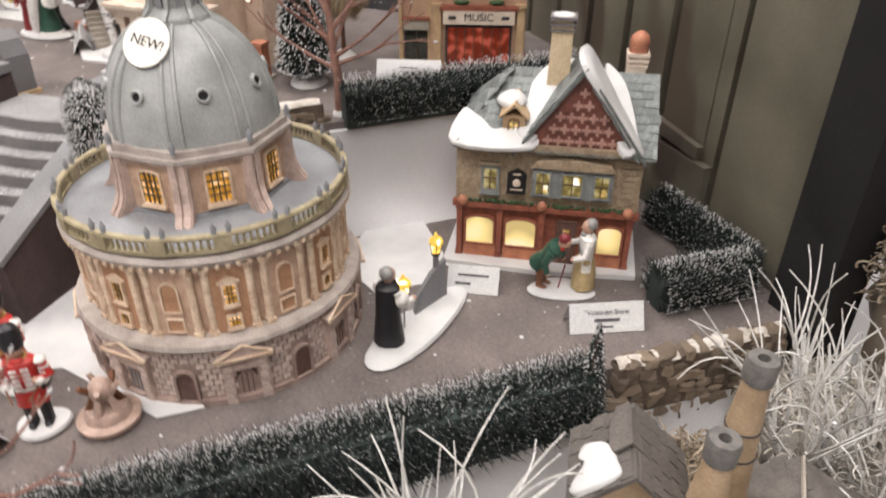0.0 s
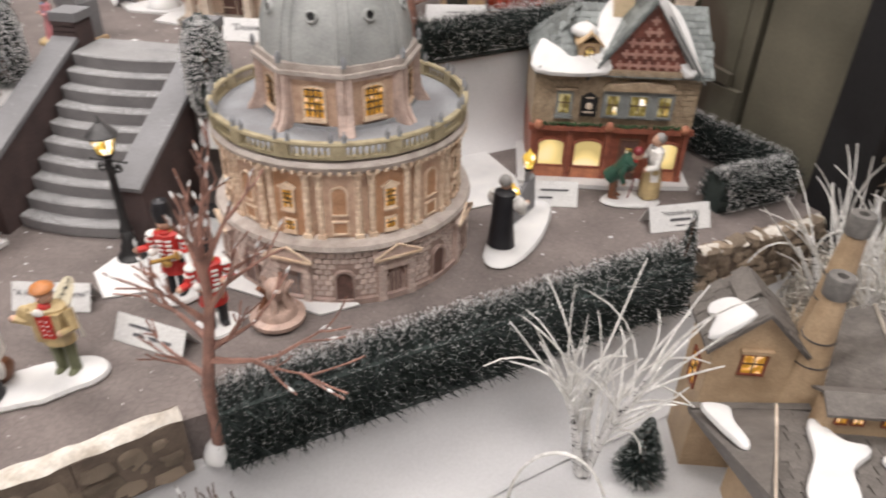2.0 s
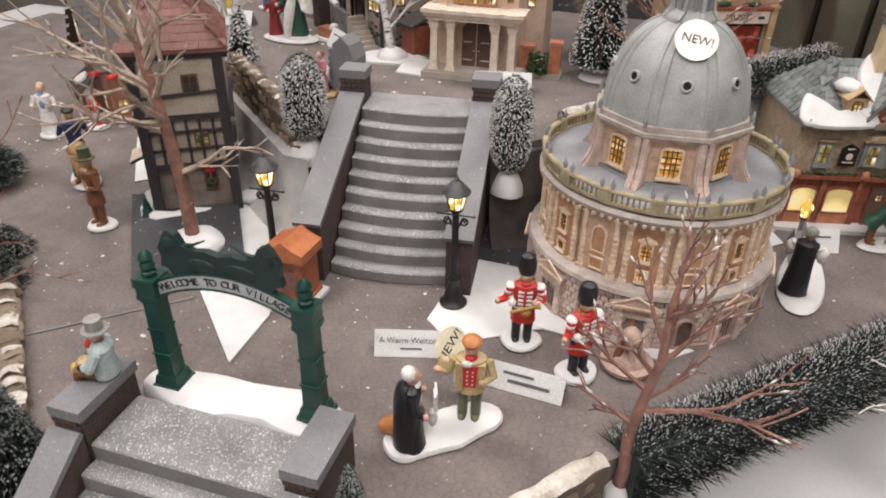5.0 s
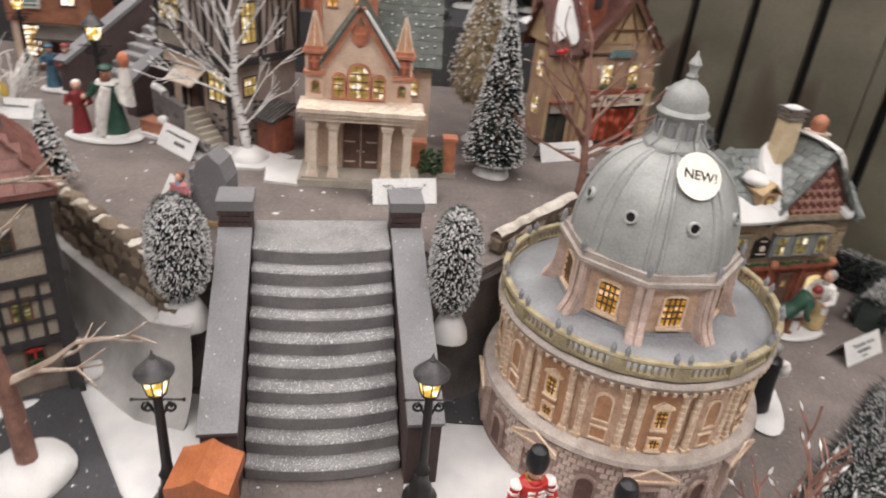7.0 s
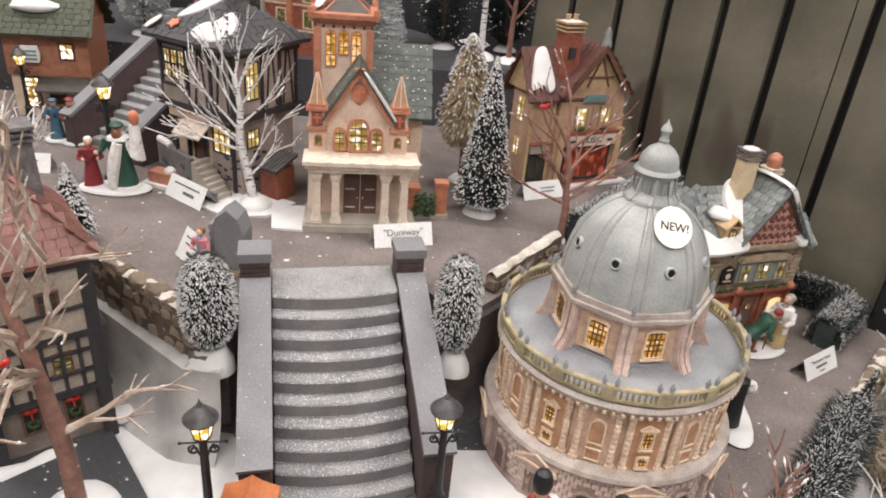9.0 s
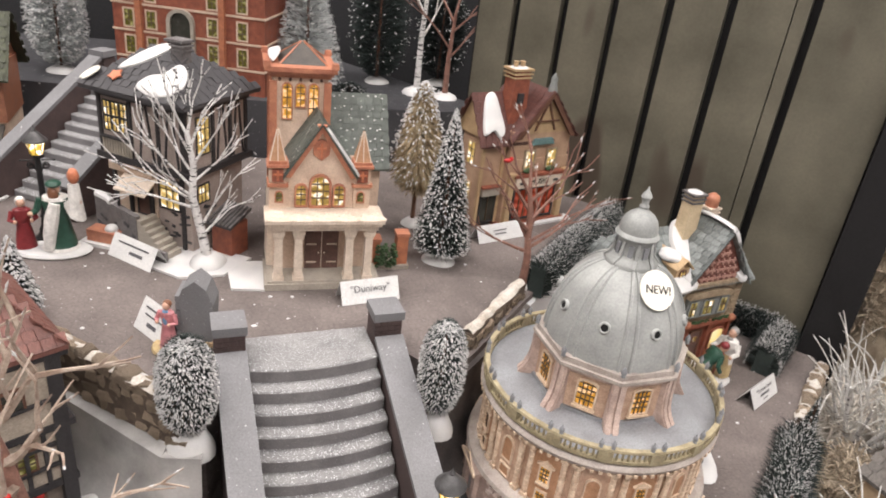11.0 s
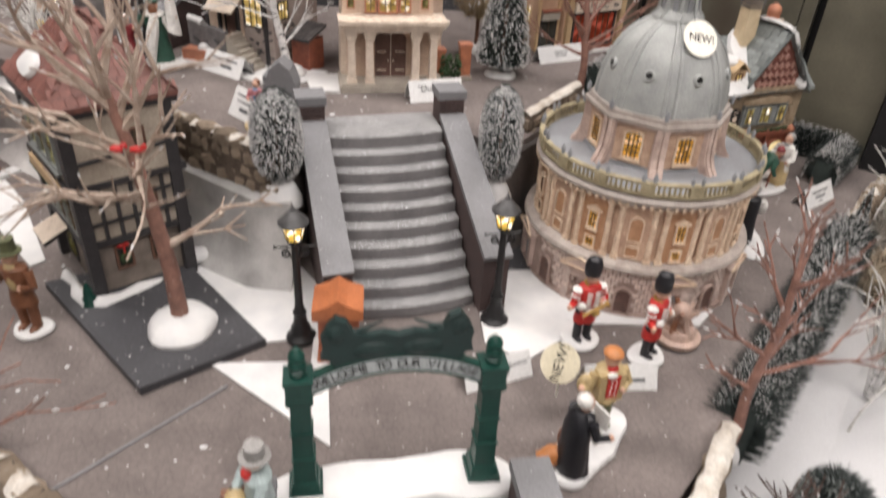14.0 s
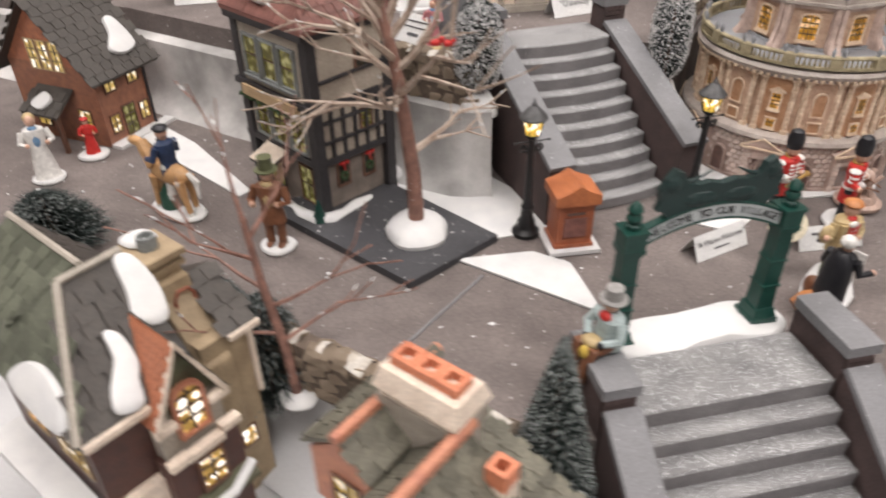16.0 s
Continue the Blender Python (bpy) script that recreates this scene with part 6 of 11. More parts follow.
# the half-timbered inn on the terrace
def timber_inn():
    t = thing("ceramic_tavern", "dark half-timbered ceramic tavern with snow on its charcoal roof", "building", -0.645, 0.640, HIGH, -35.5)
    W, D = 0.088, 0.073
    H = lambda z: z - HIGH
    gf = shell(t, 0.0, W, 0.0, D, 0, 0.082, "tavern_wall", "ground_floor", "greige plaster ground floor")
    shell(t, -0.004, W + 0.004, -0.007, D + 0.004, 0.08, H(0.229), "tavern_wall", "upper_floor", "pinkish grey jettied floor")
    bm = bm_new()
    box(bm, W / 2, D / 2 - 0.002, 0.077, W + 0.016, D + 0.018, 0.006)
    part("floor_beam", bm, "dark_wood", t, "dark floor beam", bevel=0.0005)
    bm = bm_new()
    box(bm, W / 2, D / 2 - 0.002, H(0.225), W + 0.012, D + 0.014, 0.004)
    part("eaves_beam", bm, "dark_wood", t, "dark eaves beam", bevel=0.0005)
    f, fr = front(0, -0.007, 0), right_of(W + 0.004, 0, 0)
    for x, pw in ((-0.003, 0.0035), (0.0315, 0.003), (0.062, 0.003), (0.0895, 0.006)):
        bm = bm_new()
        box(bm, x, -0.0075, 0.082, pw, 0.003, 0.055)
        part("timber", bm, "dark_wood", t)
    for i in range(11):
        bm = bm_new()
        box(bm, 0.0005 + i * 0.0031, -0.009, 0.083, 0.0016, 0.002, 0.014)
        part("baluster", bm, "grey_wall", t)
    bm = bm_new()
    box(bm, 0.015, -0.009, 0.097, 0.036, 0.0035, 0.002)
    part("rail", bm, "dark_wood", t)
    for p, q in (((0.040, 0.084), (0.0465, 0.135)), ((0.056, 0.084), (0.0495, 0.135)), ((0.068, 0.084), (0.0735, 0.135)), ((0.083, 0.084), (0.0775, 0.135))):
        bm = bm_new()
        tube(bm, [(p[0], -0.0072, p[1]), (q[0], -0.0072, q[1])], 0.0013, 4)
        part("brace", bm, "dark_wood", t)
    for y in (0.026, 0.05, 0.073):
        bm = bm_new()
        box(bm, W + 0.0045, y, 0.082, 0.003, 0.0034, 0.055)
        part("timber", bm, "dark_wood", t)
    for p, q in (((0.032, 0.084), (0.037, 0.135)), ((0.046, 0.084), (0.0405, 0.135)), ((0.055, 0.084), (0.0598, 0.135)), ((0.069, 0.084), (0.0632, 0.135))):
        bm = bm_new()
        tube(bm, [(W + 0.0042, p[0], p[1]), (W + 0.0042, q[0], q[1])], 0.0013, 4)
        part("brace", bm, "dark_wood", t)
    for i in range(3):
        for z in (0.1045, 0.1185):
            window(t, f, 0.0055 + i * 0.0095, z, 0.0072, 0.0118, "dark_wood", "win_hot", 2, 2, 0, 0.001, 0.0014)
    window(t, fr, 0.0135, 0.096, 0.0155, 0.033, "dark_wood", "win_hot", 3, 3)
    window(t, front(0, 0.0, 0), 0.0645, 0.040, 0.0215, 0.027, "dark_wood", "win_hot", 3, 3, 0, 0.0014, 0.0018)
    window(t, front(0, -0.002, 0), 0.036, 0.028, 0.013, 0.032, "dark_wood", "lib_door", 1, 1, 0.004, 0.0014, 0.0018, "door")
    window(t, right_of(W, 0, 0), 0.016, 0.048, 0.014, 0.016, "dark_wood", "win_hot", 2, 3)
    rg = random.Random(78)
    for i in range(16):
        bm = bm_new()
        box(bm, 0, 0, 0, rg.uniform(0.003, 0.006), 0.0012, rg.uniform(0.0016, 0.0028), m=pose(rg.uniform(0.054, 0.086), -0.0004, rg.uniform(0.004, 0.036), 0, rg.uniform(-20, 20), 0))
        part("dark_stone", bm, "slate_dark", gf)
    for i in range(12):
        bm = bm_new()
        box(bm, 0, 0, 0, 0.0012, rg.uniform(0.003, 0.006), rg.uniform(0.0016, 0.0028), m=pose(W + 0.0003, rg.uniform(0.004, 0.03), rg.uniform(0.004, 0.044), rg.uniform(-20, 20), 0, 0))
        part("dark_stone", bm, "slate_dark", gf)
    for x in (0.0795, 0.0015):
        bm = bm_new()
        box(bm, x, -0.001, 0.0, 0.0035, 0.003, 0.078)
        part("ground_post", bm, "dark_wood", t)
    # roof
    e = H(0.231)
    bm = bm_new()
    o = 0.013
    A, B, C, Dd = (-o, -o - 0.006, e), (W + o, -o - 0.006, e), (W + o, D + o, e), (-o, D + o, e)
    E1, E2 = (0.032, D / 2, e + 0.036), (W - 0.036, D / 2, e + 0.036)
    for q in ((A, B, E2, E1), (B, C, E2), (C, Dd, E1, E2), (Dd, A, E1)):
        slab(bm, q, (0, 0, 0.003))
    bmesh.ops.recalc_face_normals(bm, faces=bm.faces)
    roof = part("roof", bm, "slate_char", t, "charcoal hipped roof")
    v = Vector((0, D / 2 + o + 0.006, 0.036))
    slates(roof, (-o, -o - 0.006, e + 0.003), (1, 0, 0), v, lambda q: q * 0.045, lambda q: W + 2 * o - q * 0.049, v.length, (0.009, 0.0075), "slate_char", seed=31)
    v2 = Vector((-0.049, 0, 0.036))
    slates(roof, (W + o, -o - 0.006, e + 0.003), (0, 1, 0), v2, lambda q: q * 0.054, lambda q: D + 2 * o + 0.006 - q * 0.048, v2.length, (0.009, 0.0075), "slate_char", seed=32)
    snow_patch(t, (-o, -o - 0.006, e + 0.0028), (1, 0, 0), v, [(0.058, 0.010), (0.082, 0.004), (0.1, 0.014), (0.096, 0.034), (0.082, 0.044), (0.074, 0.03), (0.062, 0.024)], 0.003)
    snow_patch(t, (-o, -o - 0.006, e + 0.0028), (1, 0, 0), v, [(0.026, 0.026), (0.042, 0.034), (0.058, 0.054), (0.062, 0.066), (0.048, 0.062), (0.034, 0.046)], 0.0026)
    ch = chimney(t, 0.062, 0.026, e + 0.012, H(0.277), 0.0135, 0.013, "grey_stone", "grey_stone", False)
    rc = random.Random(79)
    for i in range(9):
        bm = bm_new()
        box(bm, 0, 0, 0, rc.uniform(0.003, 0.005), 0.0012, 0.0026, m=pose(0.062 + rc.uniform(-0.004, 0.004), 0.0197 + 0.0006 * (i // 2), e + 0.016 + 0.0035 * i, 0, 0, 0))
        part("chimney_stone", bm, "grey_wall", ch)
    chimney(t, 0.03, 0.06, e + 0.012, H(0.268), 0.018, 0.016, "plinth_brown", "grey_stone", False)
    bm = bm_new()
    lathe(bm, [(0.0105, 0), (0.0105, 0.0008)], 24, m=pose(-0.009, -0.008, e + 0.0115, 28, -24, 0) @ Matrix.Diagonal((1.15, 0.8, 1, 1)))
    part("roof_sticker", bm, "cream", t, "cream oval sticker on the roof")
    bm = bm_new()
    pts = [((0.007 if i % 2 == 0 else 0.0042) * math.cos(i * math.pi / 5), (0.007 if i % 2 == 0 else 0.0042) * math.sin(i * math.pi / 5)) for i in range(10)]
    prism(bm, pts, 0, 0.0015, m=pose(0.018, -0.006, e + 0.0138, 31, 0, 0))
    part("star", bm, "orange_pot", t, "orange star on the roof")
    # stone forecourt with steps
    bm = bm_new()
    prism(bm, [(-0.016, -0.012), (0.05, -0.029), (0.05, -0.024), (-0.01, -0.006), (-0.016, -0.004)], 0, 0.037)
    fc = part("forecourt", bm, "grey_stone", t, "grey forecourt wall", bevel=0.0008)
    bm = bm_new()
    prism(bm, [(-0.012, -0.008), (0.05, -0.025), (0.05, 0.0), (-0.012, 0.0)], 0, 0.027)
    part("forecourt_floor", bm, "grey_wall", t)
    rs = random.Random(77)
    for i in range(11):
        a = (i + 0.5) / 11
        bm = bm_new()
        box(bm, 0, 0, 0, rs.uniform(0.004, 0.007), 0.001, rs.uniform(0.0018, 0.003), m=pose(-0.014 + 0.062 * a, -0.0128 - 0.016 * a, rs.uniform(0.004, 0.03), 0, rs.uniform(-20, 20), -14))
        part("dark_stone", bm, "slate_dark", fc)
    bm = bm_new()
    tube(bm, [(-0.015, -0.0095, 0.038), (0.004, -0.0145, 0.0385), (0.009, -0.016, 0.037)], 0.0035, 7)
    part("snow_ledge", bm, "snow", t, "snow on the forecourt wall", smooth=True)
    for i in range(7):
        bm = bm_new()
        box(bm, 0.052 + i * 0.0044, -0.018, 0, 0.0050, 0.02, 0.034 - i * 0.0045)
        part("step", bm, "grey_wall", t, "small stone step", bevel=0.0004)
    bm = bm_new()
    prism(bm, [(0.05, -0.0315), (0.084, -0.032), (0.084, -0.0285), (0.05, -0.028)], 0, 0.012)
    part("stair_kerb", bm, "grey_stone", t, "low kerb of the stair", bevel=0.0006)
    shell(t, 0.0, 0.05, -0.002, 0.004, 0.0, 0.078, "cream_wall", "shop_wall", "cream wall behind the forecourt")
    for x in (0.004, 0.022, 0.046):
        bm = bm_new()
        box(bm, x, -0.004, 0.026, 0.003, 0.003, 0.052)
        part("porch_post", bm, "dark_wood", t)
    bm = bm_new()
    box(bm, 0.025, -0.0045, 0.066, 0.05, 0.004, 0.01)
    part("porch_valance", bm, "cream_wall", t, "cream board under the jetty", bevel=0.0005)
    bm = bm_new()
    slab(bm, [(0.017, -0.02, 0.053), (0.053, -0.02, 0.053), (0.053, -0.003, 0.065), (0.017, -0.003, 0.065)], (0, 0, 0.0018))
    part("canopy", bm, "pale_trim", t, "pale cloth canopy over the forecourt", bevel=0.0005)
    bm = bm_new()
    tube(bm, [(0.02, -0.018, 0.026), (0.02, -0.018, 0.054)], 0.0012, 6)
    part("canopy_post", bm, "dark_wood", t)
    shed = shell(t, W + 0.012, W + 0.034, 0.012, 0.036, 0, 0.032, "brick_red", "lean_to", "red brick lean-to")
    bm = bm_new()
    slab(bm, [(W + 0.009, 0.007, 0.031), (W + 0.037, 0.007, 0.031), (W + 0.037, 0.038, 0.041), (W + 0.009, 0.038, 0.041)], (0, 0, 0.002))
    lr = part("lean_to_roof", bm, "slate_dark", shed)
    for i in range(7):
        bm = bm_new()
        slab(bm, [(W + 0.0095 + i * 0.0043, 0.0065, 0.0333), (W + 0.0117 + i * 0.0043, 0.0065, 0.0333), (W + 0.0117 + i * 0.0043, 0.038, 0.0435), (W + 0.0095 + i * 0.0043, 0.038, 0.0435)], (0, 0, 0.0012))
        part("roof_slat", bm, "grey_stone", lr)
    bm = bm_new()
    prism(bm, [(-0.02, -0.022), (0.04, -0.042), (0.11, -0.045), (W + 0.05, -0.02), (W + 0.05, 0.02), (-0.02, 0.0)], 0, 0.0022)
    part("snow_base", bm, "snow", t, "white snow round the foot")
    return t


timber_inn()

M["tudor_wall"] = node_mat("aged_cream_plaster", (0.48, 0.42, 0.35), (0.345, 0.295, 0.24), 0.55, 70, 900, 0.25)
M["tudor_base"] = node_mat("grey_brown_stone", (0.25, 0.21, 0.18), (0.15, 0.125, 0.105), 0.6, 80, 900, 0.4)

# ---- houses on the left and in front ----
def tudor_house():
    t = thing("timbered_house", "tall ceramic half-timbered house with red tiled roof", "building", -0.6885, 0.3185, 0.002, 33)
    W, D, E = 0.066, 0.086, 0.146
    shell(t, 0, W, 0, D, 0, 0.048, "tudor_base", "ground_floor", "grey-brown ground floor")
    shell(t, -0.003, W + 0.002, -0.003, D, 0.046, 0.092, "tudor_wall", "middle_floor", "greige middle floor")
    shell(t, -0.005, W + 0.004, -0.005, D, 0.09, E, "tudor_wall", "top_floor", "greige top floor")
    f, fl = front(0, -0.003, 0), left_of(-0.003, 0, 0)
    for z, o in ((0.044, 0.0), (0.089, 0.002), (0.141, 0.003)):
        bm = bm_new()
        box(bm, W / 2, D / 2, z, W + 0.012 + o * 2, D + 0.01 + o, 0.005)
        part("beam", bm, "dark_wood", t, "dark storey beam", bevel=0.0005)
    for x, y in ((-0.002, -0.002), (W, -0.002), (-0.002, D - 0.002)):
        bm = bm_new()
        box(bm, x, y, 0, 0.0085, 0.0085, E)
        part("corner_post", bm, "dark_wood", t, "dark corner post", bevel=0.0006)
    # studs on the side that faces the steps
    for i in range(1, 6):
        bm = bm_new()
        box(bm, i * W / 6, -0.0038, 0.048, 0.0024, 0.003, 0.042)
        part("stud", bm, "dark_wood", t)
    for z in (0.061, 0.077):
        bm = bm_new()
        box(bm, W / 2, -0.0038, z, W, 0.003, 0.0022)
        part("rail", bm, "dark_wood", t)
    bm = bm_new()
    tube(bm, [(0.002, -0.0058, 0.11), (0.064, -0.0058, 0.113)], 0.0016, 4)
    part("rail", bm, "dark_wood", t)
    window(t, front(0, -0.005, 0), 0.042, 0.113, 0.0105, 0.0135, "brown_wood", "pane_dark", 2, 2, 0, 0.0016, 0.0016)
    window(t, f, 0.044, 0.064, 0.0095, 0.0145, "brown_wood", "win_dim", 3, 2, 0, 0.0014, 0.0016)
    window(t, front(), 0.02, 0.0215, 0.0095, 0.017, "brown_wood", "pane_dark", 2, 2, 0, 0.0016, 0.0016)
    window(t, front(), 0.046, 0.0215, 0.0095, 0.017, "brown_wood", "pane_dark", 2, 2, 0, 0.0016, 0.0016)
    for x in (0.02, 0.046):
        bm = bm_new()
        for k in range(8):
            a = k * math.pi / 4
            ellip(bm, x + 0.003 * math.cos(a), -0.002, 0.029 + 0.003 * math.sin(a), 0.0014, 0.0012, 0.0014, 6, 4)
        wr = part("wreath", bm, "garland", t, "green wreath with red bow")
        bm = bm_new()
        for s in (-1, 1):
            ellip(bm, x + s * 0.0022, -0.003, 0.0405, 0.0025, 0.0014, 0.0018, 8, 5)
        box(bm, x, -0.003, 0.034, 0.0013, 0.001, 0.006)
        part("bow", bm, "red_paint", wr, smooth=True)
    # shop front
    ft = left_of(-0.005, 0, 0)
    for x in (-0.018, -0.041, -0.064):
        window(t, ft, x, 0.103, 0.0165, 0.0275, "grey_trim", "win_dim" if x != -0.044 else "pane_dark", 2, 1, 0, 0.002, 0.0024, sill=0.0016)
        window(t, fl, x, 0.052, 0.0165, 0.027, "grey_trim", "win_dim" if x != -0.044 else "win_gold", 3, 2, 0, 0.0018, 0.0024)
    bm = bm_new()
    box(bm, -0.008, 0.044, 0.0835, 0.005, 0.07, 0.008)
    part("sign_board", bm, "tan_wall", t, "tan shop sign board", bevel=0.0006)
    bm = bm_new()
    rnd = random.Random(4)
    for i in range(80):
        ellip(bm, -0.009, 0.008 + 0.078 * rnd.random(), 0.082 + rnd.uniform(-0.002, 0.001), 0.0014, 0.0018, 0.0014, 5, 4)
    part("garland", bm, "garland", t, "green garland under the sign")
    window(t, left_of(0, 0, 0), -0.02, 0.006, 0.016, 0.03, "brown_wood", "win_dim", 2, 2)
    window(t, left_of(0, 0, 0), -0.062, 0.006, 0.018, 0.032, "dark_wood", "win_dim", 2, 2)
    bm = bm_new()
    slab(bm, [(-0.024, 0.034, 0.036), (-0.024, 0.062, 0.036), (0, 0.062, 0.046), (0, 0.034, 0.046)], (0, 0, 0.002))
    aw = part("awning", bm, "dark_wood", t, "pale striped awning", bevel=0.0004)
    for i in range(7):
        bm = bm_new()
        slab(bm, [(-0.0245, 0.0345 + i * 0.004, 0.0385), (-0.0245, 0.0373 + i * 0.004, 0.0385), (0, 0.0373 + i * 0.004, 0.0485), (0, 0.0345 + i * 0.004, 0.0485)], (0, 0, 0.0008))
        part("awning_slat", bm, "pale_trim", aw)
    # roof
    o, rise = 0.009, 0.05
    A, B, C, Dd = (-o, -o, E), (W + o, -o, E), (W + o, D + o, E), (-o, D + o, E)
    E1, E2 = (W / 2, 0.034, E + rise), (W / 2, D - 0.034, E + rise)
    bm = bm_new()
    for q in ((A, B, E1), (B, C, E2, E1), (C, Dd, E2), (Dd, A, E1, E2)):
        slab(bm, q, (0, 0, 0.003))
    bmesh.ops.recalc_face_normals(bm, faces=bm.faces)
    roof = part("roof", bm, "tile_red", t, "red-brown tiled roof")
    hw = W / 2 + o
    v = Vector((0, 0.043, rise))
    slates(roof, (-o, -o, E + 0.003), (1, 0, 0), v, lambda q: q * hw, lambda q: 2 * hw - q * hw, v.length, (0.0072, 0.0072), "tile_red", seed=41)
    v = Vector((-hw, 0, rise))
    slates(roof, (W + o, -o, E + 0.003), (0, 1, 0), v, lambda q: q * 0.043, lambda q: D + 2 * o - q * 0.043, v.length, (0.0072, 0.0072), "tile_red", seed=42)
    v = Vector((hw, 0, rise))
    slates(roof, (-o, D + o, E + 0.003), (0, -1, 0), v, lambda q: q * 0.043, lambda q: D + 2 * o - q * 0.043, v.length, (0.0072, 0.0072), "tile_red", seed=43)
    snow_patch(t, (-o, D + o, E + 0.0045), (0, -1, 0), v, [(0.03, 0.012), (0.055, 0.008), (0.06, 0.02), (0.04, 0.026)], 0.004)
    chimney(t, 0.048, 0.05, E + 0.02, 0.218, 0.02, 0.02, "grey_stone", "grey_stone", False)
    bm = bm_new()
    tube(bm, [(-0.012, 0.05, 0.0005), (-0.014, 0.038, 0.001), (-0.013, 0.024, 0.0005), (-0.015, 0.01, 0.001), (-0.012, -0.006, 0.001), (-0.004, -0.012, 0.0015), (0.01, -0.0115, 0.0005), (0.024, -0.009, 0.0015), (0.038, -0.008, 0.0005), (0.05, -0.005, 0.0)], [0.003, 0.006, 0.005, 0.0065, 0.0075, 0.0075, 0.006, 0.0065, 0.005, 0.0025], 10)
    part("snow_base", bm, "snow", t, "lumpy white snow along the foot", smooth=True)
    blob(t, W + 0.011, 0.008, 0.004, 0.013, 0.009, 0.0065, label="snow heap at the corner")
    bm = bm_new()
    for k, (r, z) in enumerate(((0.006, 0.004), (0.005, 0.009), (0.0035, 0.014))):
        lathe(bm, [(r, z), (0.001, z + 0.008)], 9, x=-0.012, y=-0.008)
    part("small_fir", bm, "green_paint", t, "tiny green moulded fir")
    return t


tudor_house()


M["brick_brown"] = node_mat("brown_brick_glaze", (0.34, 0.15, 0.09), (0.22, 0.095, 0.06), 0.5, 150, 900, 0.4)


def plane_roof(t, pts, mat, slate=(0.011, 0.008), thick=0.002, seed=1, label=""):
    """One roof slope from four corners, eave first then ridge, with slates on it."""
    e0, e1, r1, r0 = (Vector(p) for p in pts)
    bm = bm_new()
    slab(bm, [e0, e1, r1, r0], (0, 0, thick))
    bmesh.ops.recalc_face_normals(bm, faces=bm.faces)
    roof = part("roof", bm, mat, t, label)
    if slate:
        u = (e1 - e0).normalized()
        v = (r0 - e0) - u * (r0 - e0).dot(u)
        h = v.length
        a0, a1, b1 = (r0 - e0).dot(u), (e1 - e0).length, (r1 - e0).dot(u)
        slates(roof, e0 + Vector((0, 0, thick)), u, v, lambda q: q * a0, lambda q: a1 + q * (b1 - a1), h, slate, mat, seed=seed)
    return roof


def brick_cottage():
    t = thing("brick_cottage", "low lit brick cottage under a broad umber roof", "building", -0.876, 0.488, 0, 55)
    W, D, E = 0.062, 0.1, 0.075
    shell(t, 0, W, 0, D, 0, E, "brick_brown", "wall", "red-brown brick walls")
    gable(t, 0, W, 0, D, E, 0.058, "x", 0.01, "roof_umber", ((0.011, 0.008), "roof_umber"), "brick_orange", 51)
    f, fl = front(), left_of(0)
    for x in (0.016, 0.044):
        window(t, f, x, 0.051, 0.011, 0.015, "brown_wood", "win_hot", 2, 2, 0, 0.0016)
    window(t, f, 0.03, 0.004, 0.014, 0.028, "brown_wood", "win_dim", 3, 2)
    window(t, f, 0.049, 0.012, 0.01, 0.016, "brown_wood", "win_hot", 2, 2)
    window(t, f, 0.012, 0.012, 0.01, 0.016, "brown_wood", "win_warm", 2, 2)
    bm = bm_new()
    tube(bm, [(W - 0.004, -0.002, 0), (W - 0.004, -0.002, E)], 0.0016, 6)
    part("downpipe", bm, "dark_wood", t, "dark downpipe", smooth=True)
    for y in (0.036, 0.05, 0.064):
        window(t, fl, -y, 0.070, 0.01, 0.026, "tan_wall", "win_hot", 3, 2)
    for y in (0.022, 0.078):
        window(t, fl, -y, 0.012, 0.014, 0.022, "brown_wood", "win_warm", 2, 2)
    # porch with a small snowy roof against the gable end
    plane_roof(t, [(-0.026, 0.072, 0.034), (-0.026, 0.028, 0.034), (0.0, 0.028, 0.052), (0.0, 0.072, 0.052)], "roof_umber", seed=52, label="small slate porch roof")
    snow_patch(t, (-0.026, 0.072, 0.037), (0, -1, 0), Vector((0.026, 0, 0.018)), [(0.01, 0.008), (0.024, 0.004), (0.03, 0.016), (0.018, 0.022)], 0.003)
    for y in (0.031, 0.069):
        bm = bm_new()
        box(bm, -0.023, y, 0, 0.0035, 0.0035, 0.035)
        part("porch_post", bm, "brown_wood", t, bevel=0.0003)
    v = Vector((0, D / 2 + 0.01, 0.058 * 1.2))
    snow_patch(t, (-0.01, -0.01, E - 0.009), (1, 0, 0), v, [(0.04, 0.022), (0.052, 0.014), (0.07, 0.02), (0.068, 0.048), (0.058, 0.05), (0.052, 0.036)], 0.004)
    chimney(t, 0.046, 0.07, 0.09, 0.15, 0.02, 0.02, "brick_red")
    bm = bm_new()
    prism(bm, [(0.0, -0.012), (W + 0.012, -0.012), (W + 0.012, 0.0), (0.0, 0.0)], 0, 0.003)
    part("snow_base", bm, "snow", t, bevel=0.001)
    return t


brick_cottage()


